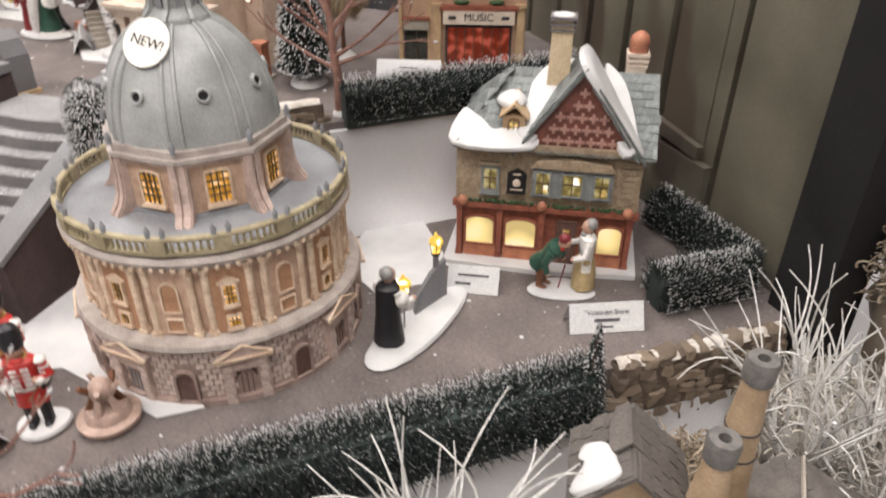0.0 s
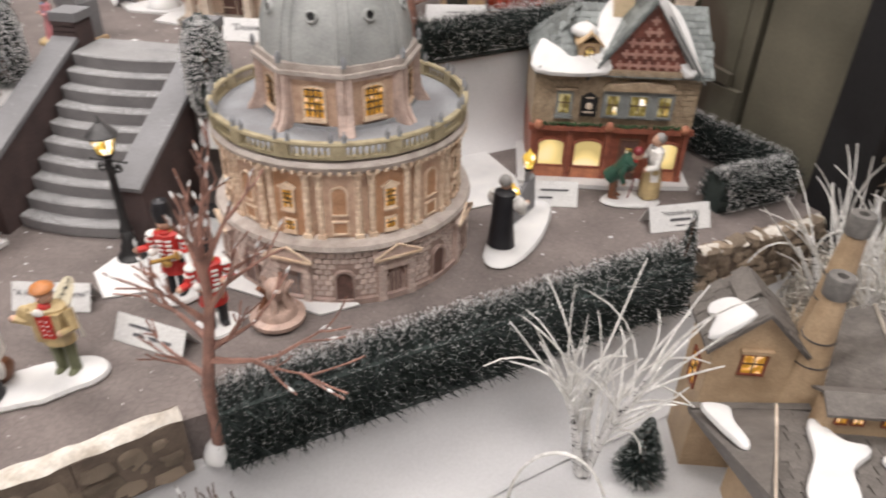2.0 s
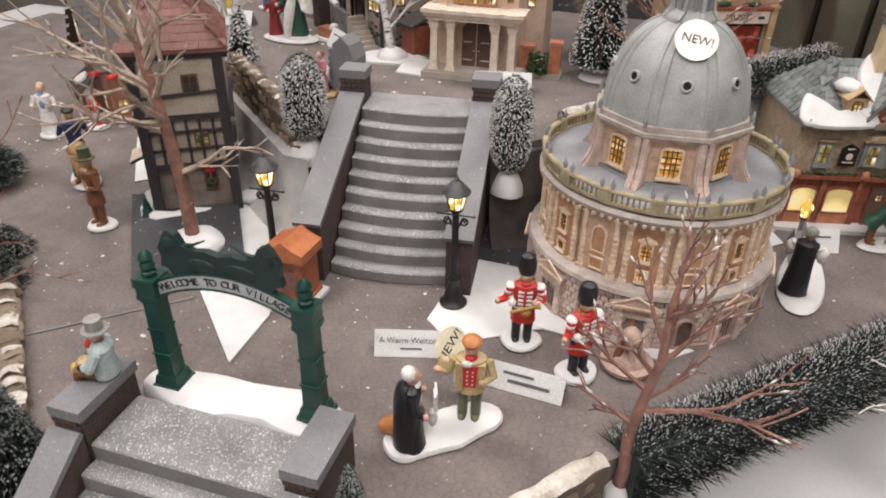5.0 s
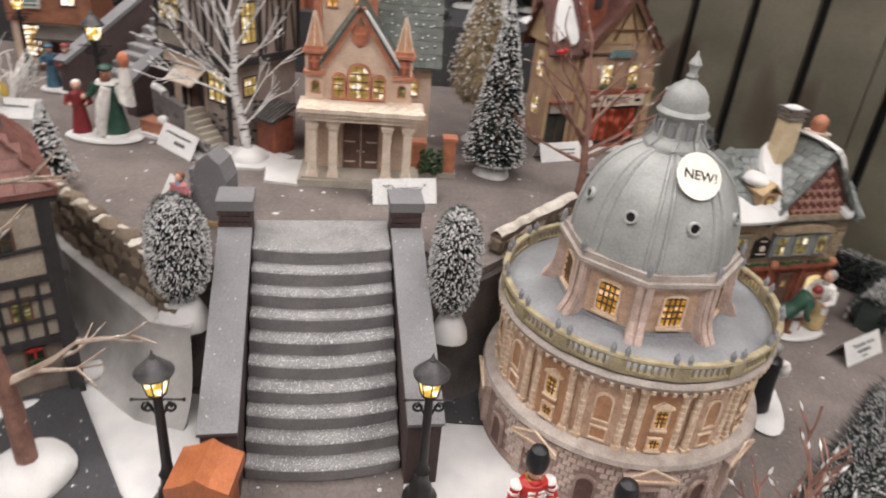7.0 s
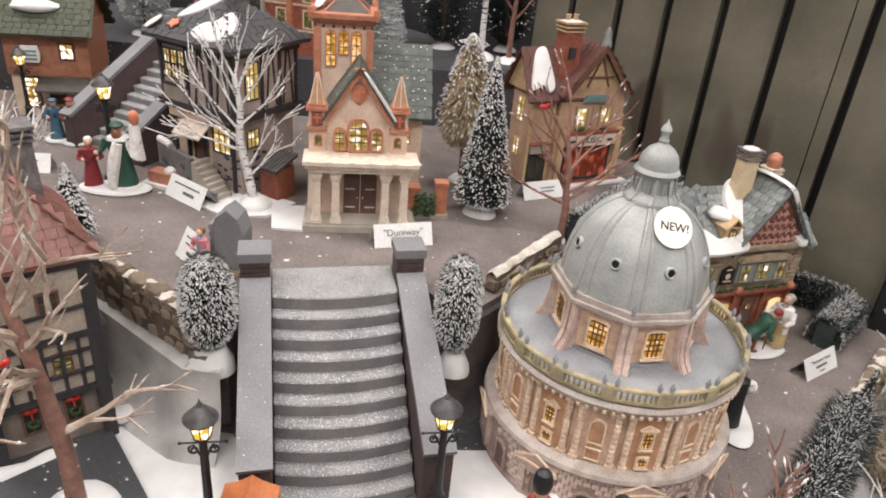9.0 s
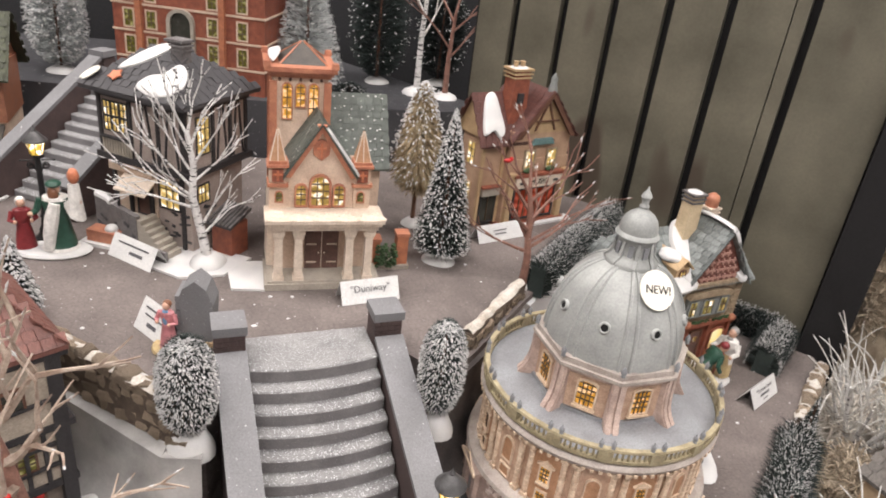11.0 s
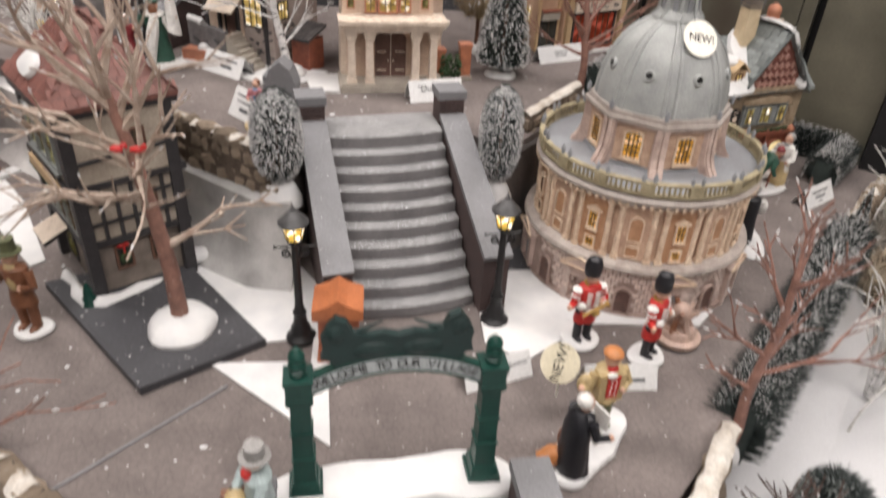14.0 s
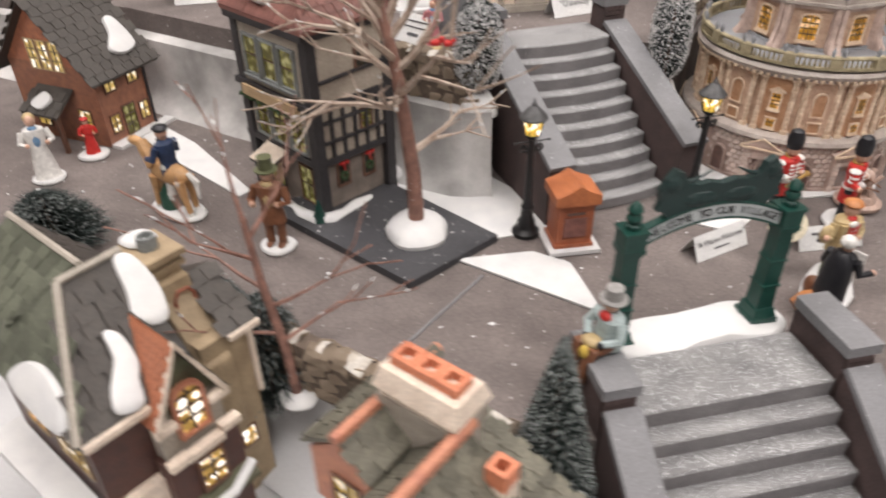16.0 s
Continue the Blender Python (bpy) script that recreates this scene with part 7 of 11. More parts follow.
def corner_shop():
    t = thing("corner_shop", "brown ceramic shop with mossy green roof and lit windows", "building", -0.874, 0.806, HIGH, 4)
    W, D, E = 0.088, 0.075, 0.111
    shell(t, 0, W, 0, D, 0, 0.052, "cream_wall", "ground_floor", "cream ground floor")
    shell(t, -0.002, W + 0.002, -0.003, D, 0.05, E, "brick_brown", "upper_floor", "red-brown upper floor")
    gable(t, 0, W, -0.003, D, E, 0.05, "x", 0.011, "moss_roof", ((0.009, 0.007), "moss_roof"), "brick_brown", 61)
    f, fl = front(0, -0.003, 0), left_of(-0.002)
    window(t, f, 0.066, 0.071, 0.013, 0.016, "oxblood", "win_blaze", 2, 2, 0, 0.0022)
    window(t, front(), 0.02, 0.012, 0.016, 0.034, "dark_wood", "win_blaze", 3, 2, 0, 0.0018)
    window(t, front(), 0.048, 0.004, 0.014, 0.034, "dark_wood", "lib_door", 1, 1, 0, 0.0018, name="door")
    for y in (0.018, 0.042):
        window(t, fl, -y, 0.066, 0.012, 0.018, "brick_orange", "win_warm", 3, 2, 0, 0.0016)
        window(t, left_of(0), -y, 0.01, 0.014, 0.032, "brick_orange", "win_blaze", 3, 2, 0, 0.0016)
    bm = bm_new()
    slab(bm, [(0.018, -0.0075, 0.066), (0.036, -0.0075, 0.066), (0.038, -0.0075, 0.0755), (0.036, -0.0075, 0.085), (0.018, -0.0075, 0.085), (0.016, -0.0075, 0.0755)], (0, 0.003, 0))
    sg = part("hanging_sign", bm, "card", t, "pale blue-grey hanging sign")
    for z in (0.0685, 0.073, 0.0775):
        bm = bm_new()
        box(bm, 0.027, -0.0077, z, 0.015, 0.0006, 0.0024)
        part("sign_bar", bm, "teal", sg)
    # canopy and stall under the upper floor
    bm = bm_new()
    slab(bm, [(0.03, -0.022, 0.034), (0.086, -0.022, 0.034), (0.086, -0.001, 0.044), (0.03, -0.001, 0.044)], (0, 0, 0.003))
    part("canopy", bm, "roof_umber", t, "dull brown shop canopy", bevel=0.0006)
    bm = bm_new()
    box(bm, 0.06, -0.014, 0.0, 0.05, 0.016, 0.018)
    part("stall", bm, "brown_wood", t, "brown wooden stall", bevel=0.0006)
    for x in (0.033, 0.083):
        bm = bm_new()
        box(bm, x, -0.02, 0, 0.0028, 0.0028, 0.035)
        part("canopy_post", bm, "brown_wood", t)
    bm = bm_new()
    box(bm, W / 2, -0.0045, E - 0.005, W + 0.006, 0.003, 0.005)
    part("fascia", bm, "oxblood", t, bevel=0.0005)
    blob(t, 0.036, 0.012, E + 0.016, 0.03, 0.017, 0.008)
    chimney(t, 0.034, 0.017, E + 0.012, E + 0.05, 0.014, 0.012, "tan_wall", "grey_stone", True)
    return t


corner_shop()


def tall_brick_house():
    t = thing("tall_brick_building", "tall red brick ceramic building with pale bands and arched door", "building", -0.69, 0.935, TOP, -18)
    W, D, E = 0.19, 0.09, 0.22
    shell(t, 0, W, 0, D, 0, E, "brick_red", "wall", "red brick walls")
    for z in (0.03, 0.062, 0.094, 0.126):
        bm = bm_new()
        box(bm, W / 2, D / 2, z, W + 0.003, D + 0.003, 0.0025)
        part("band", bm, "cream_wall", t)
    f = front()
    for x in (0.02, 0.048, 0.125, 0.162):
        for z in (0.036, 0.068, 0.1):
            window(t, f, x, z, 0.011, 0.02, "cream_wall", "win_dim", 3, 2, 0, 0.0018)
    for x in (0.034, 0.138):
        bm = bm_new()
        box(bm, x, -0.003, 0, 0.007, 0.007, E)
        part("pier", bm, "brick_orange", t, bevel=0.0006)
    window(t, f, 0.086, 0.03, 0.026, 0.062, "grey_wall", "pane_dark", 1, 1, 0.013, 0.004, 0.006, "doorway")
    bm = bm_new()
    lathe(bm, [(0.02, E), (0.016, E + 0.03), (0.002, E + 0.05)], 8, x=0.086, y=0.02)
    part("turret_roof", bm, "slate_dark", t)
    gable(t, 0, W, 0, D, E, 0.04, "x", 0.004, "slate_dark", None, "brick_red", 71)
    return t


tall_brick_house()


M["slate_moss"] = node_mat("lit_mossy_slate", (0.15, 0.16, 0.12), (0.09, 0.095, 0.07), 0.6, 90, 900, 0.4, rand=0.25)
M["moss_green"] = node_mat("moss_paint", (0.10, 0.105, 0.06), (0.07, 0.06, 0.035), 0.6, 120, 900, 0.3)
M["rust_frame"] = node_mat("rust_red_frame", (0.24, 0.07, 0.04), (0.15, 0.045, 0.03), 0.5, 300, 1200, 0.2)
M["collar_grey"] = node_mat("collar_stone", (0.17, 0.16, 0.15), (0.10, 0.095, 0.09), 0.6, 200, 1200, 0.4)
M["roof_brown"] = node_mat("grey_brown_roof", (0.148, 0.134, 0.122), (0.094, 0.084, 0.077), 0.6, 120, 700, 0.6, 0.0008, rand=0.12)
M["moss_stone"] = node_mat("mossy_stone_tile", (0.235, 0.215, 0.165), (0.075, 0.073, 0.056), 0.65, 75, 700, 0.7, rand=0.3, speck=0.05, speck_scale=160, speck_col=(0.05, 0.05, 0.045))


M["dull_tan"] = node_mat("dull_tan_plaster", (0.36, 0.275, 0.175), (0.25, 0.185, 0.115), 0.6, 70, 900, 0.4)


def gabled_cottage():
    """The cottage with white-trimmed gable below the square."""
    t = thing("gabled_cottage", "ceramic cottage with grey roof, tan chimney and white-trimmed lit gable", "building", -0.772, 0.107, LOW, 39)
    Z = -LOW
    # main block, hipped at one end
    shell(t, -0.048, 0.0145, 0.012, 0.1, 0, Z + 0.042, "oxblood", "wall", "dark red-brown cottage walls")
    # light painted by slope: paler green slate where lit, umber where shaded
    plane_roof(t, [(-0.052, 0.007, Z + 0.038), (0.014, 0.007, Z + 0.038), (0.014, 0.058, Z + 0.09), (-0.02, 0.056, Z + 0.09)], "roof_umber", seed=81, label="slate front slope, coloured dark for its shade")
    plane_roof(t, [(-0.052, 0.104, Z + 0.038), (-0.052, 0.007, Z + 0.038), (-0.02, 0.056, Z + 0.09), (-0.018, 0.06, Z + 0.09)], "slate_moss", seed=84, label="grey-green hip slope in the lit slate colour")
    plane_roof(t, [(0.014, 0.108, Z + 0.038), (-0.052, 0.108, Z + 0.038), (-0.02, 0.06, Z + 0.09), (0.014, 0.06, Z + 0.09)], "slate_moss", seed=85)
    plane_roof(t, [(-0.044, 0.17, Z + 0.03), (-0.044, 0.09, Z + 0.03), (0.003, 0.088, Z + 0.074), (0.003, 0.17, Z + 0.074)], "slate_moss", seed=86, label="grey-green rear slope in the lit slate colour")
    plane_roof(t, [(0.04, 0.088, Z + 0.03), (0.04, 0.17, Z + 0.03), (0.003, 0.17, Z + 0.074), (0.003, 0.088, Z + 0.074)], "roof_umber", seed=87)
    shell(t, -0.038, 0.036, 0.1, 0.165, 0, Z + 0.034, "oxblood", "rear_wall")
    for p, q in (((-0.02, 0.056, Z + 0.0935), (0.014, 0.058, Z + 0.0935)), ((-0.02, 0.056, Z + 0.0935), (-0.0525, 0.0065, Z + 0.0415)), ((0.003, 0.087, Z + 0.077), (0.003, 0.17, Z + 0.077))):
        bm = bm_new()
        tube(bm, [p, q], 0.0021, 6)
        part("ridge_board", bm, "grey_wall", t, "pale greige ridge board")
    bm = bm_new()
    box(bm, -0.034, 0.0055, Z + 0.036, 0.034, 0.003, 0.004)
    part("eave_board", bm, "pale_trim", t, bevel=0.0005)
    bm = bm_new()
    box(bm, -0.034, 0.009, 0.0, 0.03, 0.006, Z - 0.012, top=(1, 1))
    part("lower_wall", bm, "pale_trim", t, "white lower frontage", bevel=0.001)
    window(t, front(0, 0.006, 0), -0.036, Z - 0.045, 0.009, 0.012, "grey_trim", "pane_dark", 2, 2)
    window(t, left_of(-0.048), -0.035, Z + 0.004, 0.03, 0.024, "dull_tan", "win_warm", 2, 3)
    window(t, left_of(-0.048), -0.075, Z + 0.004, 0.02, 0.024, "dull_tan", "win_gold", 2, 2)
    bm = bm_new()
    prism(bm, [(-0.066, 0.0), (-0.05, -0.004), (-0.049, 0.11), (-0.068, 0.11)], Z - 0.02, Z - 0.012)
    part("snow_ledge", bm, "snow", t, "white snow ledge", bevel=0.002)
    # cross gable
    G = 0.0206
    shell(t, -G + 0.002, G - 0.002, 0.003, 0.05, 0, Z + 0.03, "grey_wall", "cross_wing", "greige cross wing")
    bm = bm_new()
    slab(bm, [(-G + 0.002, 0.003, Z + 0.028), (G - 0.002, 0.003, Z + 0.028), (0, 0.003, Z + 0.066)], (0, 0.003, 0))
    bmesh.ops.recalc_face_normals(bm, faces=bm.faces)
    part("gable_wall", bm, "moss_green", t, "green-brown gable wall")
    plane_roof(t, [(-G, 0.05, Z + 0.026), (-G, -0.001, Z + 0.026), (0, -0.001, Z + 0.07), (0, 0.05, Z + 0.07)], "brick_orange", (0.006, 0.0042), seed=82, label="orange brick-like slope")
    plane_roof(t, [(G, -0.001, Z + 0.026), (G, 0.05, Z + 0.026), (0, 0.05, Z + 0.07), (0, -0.001, Z + 0.07)], "roof_umber", seed=83)
    for s in (-1, 1):
        bm = bm_new()
        slab(bm, [(s * (G + 0.001), -0.003, Z + 0.0275), (0, -0.003, Z + 0.0735), (0, -0.003, Z + 0.069), (s * (G - 0.001), -0.003, Z + 0.0235)], (0, 0.0035, 0))
        slab(bm, [(s * (G + 0.001), -0.003, Z + 0.028), (s * (G + 0.001), -0.003, Z + 0.0225), (s * (G - 0.011), -0.003, Z + 0.0225), (s * (G - 0.011), -0.003, Z + 0.0265)], (0, 0.005, 0))
        bmesh.ops.recalc_face_normals(bm, faces=bm.faces)
        part("barge_board", bm, "pale_trim", t, "white barge board", bevel=0.0004)
    window(t, front(0, 0.003, 0), 0, Z + 0.012, 0.0145, 0.03, "terracotta", "win_blaze", 3, 2, 0.006, 0.002, 0.004)
    # jettied lower storey with a stepped white band
    shell(t, -G - 0.001, G + 0.001, -0.002, 0.01, 0, Z + 0.0, "oxblood", "lower_storey", "dark red lower storey")
    for x, z, w in ((-0.0155, 0.0, 0.012), (0.0, -0.001, 0.022), (0.0165, 0.003, 0.012)):
        bm = bm_new()
        box(bm, x, -0.0035, Z + z, w, 0.006, 0.0045)
        part("band", bm, "pale_trim", t, bevel=0.0006)
    window(t, front(0, -0.002, 0), 0.001, Z - 0.03, 0.014, 0.023, "brown_wood", "win_blaze", 3, 2, 0, 0.0015, 0.003)
    bm = bm_new()
    tube(bm, [(-0.026, -0.002, Z - 0.037), (-0.012, -0.009, Z - 0.04), (0.006, -0.01, Z - 0.039), (0.024, -0.004, Z - 0.034)], 0.003, 7)
    part("eave_snow", bm, "snow", t, "snow along the porch eave", smooth=True)
    bm = bm_new()
    slab(bm, [(-0.026, -0.01, Z - 0.044), (0.024, -0.01, Z - 0.042), (0.022, 0.0, Z - 0.034), (-0.022, 0.0, Z - 0.034)], (0, 0, 0.003))
    part("porch_roof", bm, "moss_green", t, "mossy porch roof")
    # wing on the far side of the gable
    shell(t, G, 0.05, 0.0165, 0.06, 0, Z + 0.042, "dull_tan", "side_wing", "tan side wing")
    plane_roof(t, [(0.036, 0.0135, Z + 0.041), (0.056, 0.0135, Z + 0.041), (0.056, 0.05, Z + 0.064), (0.041, 0.05, Z + 0.064)], "roof_umber", seed=88)
    plane_roof(t, [(0.056, 0.09, Z + 0.041), (0.03, 0.09, Z + 0.041), (0.041, 0.05, Z + 0.064), (0.056, 0.05, Z + 0.064)], "roof_umber", None)
    bm = bm_new()
    box(bm, 0.0465, 0.0125, Z + 0.0395, 0.02, 0.0025, 0.0035)
    box(bm, 0.0508, 0.0155, Z - 0.01, 0.003, 0.003, 0.05)
    part("eave_board", bm, "pale_trim", t, "white eave and corner board", bevel=0.0004)
    window(t, front(0, 0.0165, 0), 0.037, Z - 0.046, 0.009, 0.013, "brown_wood", "win_blaze", 2, 1)
    # sloping shoulder that carries the chimney down to the front
    bm = bm_new()
    slab(bm, [(0.019, 0.014, Z + 0.028), (0.037, 0.014, Z + 0.028), (0.0385, 0.046, Z + 0.064), (0.0195, 0.046, Z + 0.064)], (0, 0, -0.06))
    bmesh.ops.recalc_face_normals(bm, faces=bm.faces)
    part("chimney_shoulder", bm, "dull_tan", t, "tan sloping chimney shoulder", bevel=0.0008)
    # stepped chimney
    bm = bm_new()
    box(bm, 0.029, 0.046, Z - 0.06, 0.03, 0.056, 0.1, top=(0.72, 0.6))
    box(bm, 0.0295, 0.056, Z + 0.04, 0.0215, 0.032, 0.03, top=(0.9, 0.8))
    box(bm, 0.03, 0.06, Z + 0.07, 0.018, 0.022, 0.014)
    ch = part("chimney", bm, "dull_tan", t, "stepped tan chimney", bevel=0.001)
    bm = bm_new()
    tube(bm, [(0.026, 0.0395, Z + 0.044), (0.026, 0.0395, Z + 0.06), (0.029, 0.0395, Z + 0.065), (0.035, 0.0395, Z + 0.065), (0.038, 0.0395, Z + 0.06), (0.038, 0.0395, Z + 0.044)], 0.001, 5)
    part("brick_arch", bm, "brick_red", ch, "red brick arch")
    for z, w, h in ((0.074, 0.021, 0.0035), (0.0805, 0.023, 0.004)):
        bm = bm_new()
        box(bm, 0.03, 0.061, Z + z, w + 0.002, w + 0.006, h)
        part("chimney_cap", bm, "dull_tan", ch, bevel=0.0008)
    bm = bm_new()
    lathe(bm, [(0.0055, Z + 0.084), (0.005, Z + 0.092), (0.0035, Z + 0.092), (0.0033, Z + 0.086)], 12, x=0.03, y=0.061)
    part("pot", bm, "grey_trim", ch, "grey chimney pot", smooth=True)
    blob(t, 0.03, 0.07, Z + 0.086, 0.009, 0.01, 0.003)
    o, v = (-0.052, 0.007, Z + 0.0405), Vector((0, 0.051, 0.052))
    snow_patch(t, o, (1, 0, 0), v, [(0.021, 0.003), (0.033, 0.0), (0.038, 0.012), (0.0425, 0.02), (0.0425, 0.036), (0.036, 0.04), (0.033, 0.026), (0.024, 0.014)], 0.0035)
    snow_patch(t, o, (1, 0, 0), v, [(0.052, 0.036), (0.066, 0.03), (0.072, 0.048), (0.069, 0.068), (0.06, 0.07), (0.056, 0.052)], 0.0035)
    snow_patch(t, (-0.052, 0.104, Z + 0.0405), (0, -1, 0), Vector((0.032, 0, 0.052)), [(0.034, 0.002), (0.085, 0.0), (0.08, 0.016), (0.058, 0.022), (0.04, 0.016)], 0.004)
    return t


gabled_cottage()


def stone_cottage():
    """Twin-ridged stone cottage; local x falls away from the ridges."""
    t = thing("stone_cottage", "stone cottage with mossy tiled roof and orange chimney pots", "building", -0.651, 0.011, LOW, -50)
    Z = -LOW
    shell(t, -0.023, 0.05, -0.053, 0.022, 0, Z + 0.034, "grey_wall", "wall", "greige stone walls")
    shell(t, -0.0225, -0.002, -0.0525, 0.0, Z + 0.03, Z + 0.06, "grey_wall", "upper_wall", "greige upper wall")
    shell(t, -0.06, -0.0235, -0.025, 0.022, 0, Z + 0.06, "grey_wall", "wing_wall", "greige wing wall")
    plane_roof(t, [(-0.064, 0.032, Z + 0.064), (-0.064, -0.03, Z + 0.064), (-0.041, -0.03, Z + 0.08), (-0.041, 0.032, Z + 0.08)], "moss_stone", (0.009, 0.0055), seed=90)
    plane_roof(t, [(-0.024, -0.03, Z + 0.066), (-0.024, 0.032, Z + 0.0695), (-0.041, 0.032, Z + 0.08), (-0.041, -0.03, Z + 0.08)], "moss_stone", (0.009, 0.0055), seed=91, label="mossy stone-tiled valley slope")
    plane_roof(t, [(-0.024, 0.012, Z + 0.062), (-0.024, -0.058, Z + 0.062), (0.0, -0.058, Z + 0.088), (0.0, 0.004, Z + 0.088)], "moss_stone", (0.009, 0.0055), seed=92)
    plane_roof(t, [(0.056, -0.058, Z + 0.034), (0.056, 0.0, Z + 0.034), (0.0, 0.0, Z + 0.088), (0.0, -0.058, Z + 0.088)], "moss_stone", (0.009, 0.0055), seed=93, label="mossy stone-tiled main slope")
    plane_roof(t, [(0.056, -0.004, Z + 0.034), (0.056, 0.03, Z + 0.034), (-0.024, 0.03, Z + 0.0695), (-0.024, -0.004, Z + 0.0695)], "moss_stone", (0.009, 0.0055), seed=94, label="mossy lower slope")
    for p, q in (((-0.041, -0.032, Z + 0.083), (-0.041, 0.034, Z + 0.083)), ((0.0, -0.06, Z + 0.091), (0.0, 0.003, Z + 0.091))):
        bm = bm_new()
        n = 16
        p, q = Vector(p), Vector(q)
        for i in range(n):
            a, b = p.lerp(q, i / n), p.lerp(q, (i + 0.96) / n)
            tube(bm, [a, b], [0.0027, 0.0031], 6)
        part("ridge_tiles", bm, "terracotta", t, "reddish ridge tiles")
    # red gable end below the valley
    for x0, x1, xa, z0, za, y in ((-0.061, -0.023, -0.041, 0.062, 0.078, -0.028), (-0.022, 0.05, 0.0, 0.036, 0.086, -0.056)):
        bm = bm_new()
        slab(bm, [(x0, y, Z + 0.03), (x1, y, Z + 0.03), (x1, y, Z + z0), (xa, y, Z + za), (x0, y, Z + z0)], (0, 0.0025, 0))
        bmesh.ops.recalc_face_normals(bm, faces=bm.faces)
        part("gable_wall", bm, "terracotta", t, "reddish gable wall")
    for x, y in ((-0.041, -0.028), (0.012, -0.056)):
        window(t, front(0, y, 0), x, Z + 0.034, 0.014, 0.02, "brown_wood", "win_warm", 2, 2)
    # broad chimney with a row of square pots
    bm = bm_new()
    box(bm, -0.02, 0.003, Z - 0.02, 0.036, 0.018, 0.105)
    box(bm, -0.02, 0.003, Z + 0.085, 0.04, 0.021, 0.005)
    c = part("chimney", bm, "grey_wall", t, "broad greige chimney", bevel=0.001)
    bm = bm_new()
    box(bm, -0.02, 0.003, Z + 0.095, 0.042, 0.024, 0.009, top=(0.9, 0.72))
    box(bm, -0.02, 0.003, Z + 0.09, 0.037, 0.019, 0.006)
    part("chimney_shoulder", bm, "pale_trim", c, "cream sloping chimney top", bevel=0.0012)
    for x in (-0.031, -0.02, -0.009):
        bm = bm_new()
        for dx, dy, sx, sy in ((0, -0.004, 0.0105, 0.0024), (0, 0.004, 0.0105, 0.0024), (-0.0041, 0, 0.0024, 0.0058), (0.0041, 0, 0.0024, 0.0058)):
            box(bm, x + dx, 0.003 + dy, Z + 0.103, sx, sy, 0.0055)
        part("pot", bm, "orange_pot", c, "square orange chimney pot", bevel=0.0006)
    bm = bm_new()
    box(bm, 0.018, -0.003, Z + 0.03, 0.012, 0.012, 0.046, top=(0.8, 0.8))
    c2 = part("small_chimney", bm, "pale_trim", t, "small cream chimney", bevel=0.001)
    bm = bm_new()
    for dx, dy, sx, sy in ((0, -0.0036, 0.0094, 0.0022), (0, 0.0036, 0.0094, 0.0022), (-0.0036, 0, 0.0022, 0.005), (0.0036, 0, 0.0022, 0.005)):
        box(bm, 0.018 + dx, -0.003 + dy, Z + 0.076, sx, sy, 0.009)
    part("pot", bm, "orange_pot", c2, "square orange chimney pot", bevel=0.0006)
    # low brown lean-to at the far end
    shell(t, 0.0, 0.044, 0.02, 0.046, 0, Z + 0.012, "brick_orange", "lean_to", "brown lean-to wall")
    plane_roof(t, [(0.048, 0.05, Z + 0.01), (-0.004, 0.05, Z + 0.01), (-0.004, 0.022, Z + 0.032), (0.048, 0.022, Z + 0.032)], "roof_brown", (0.009, 0.0055), seed=95, label="brown lean-to roof")
    return t


stone_cottage()


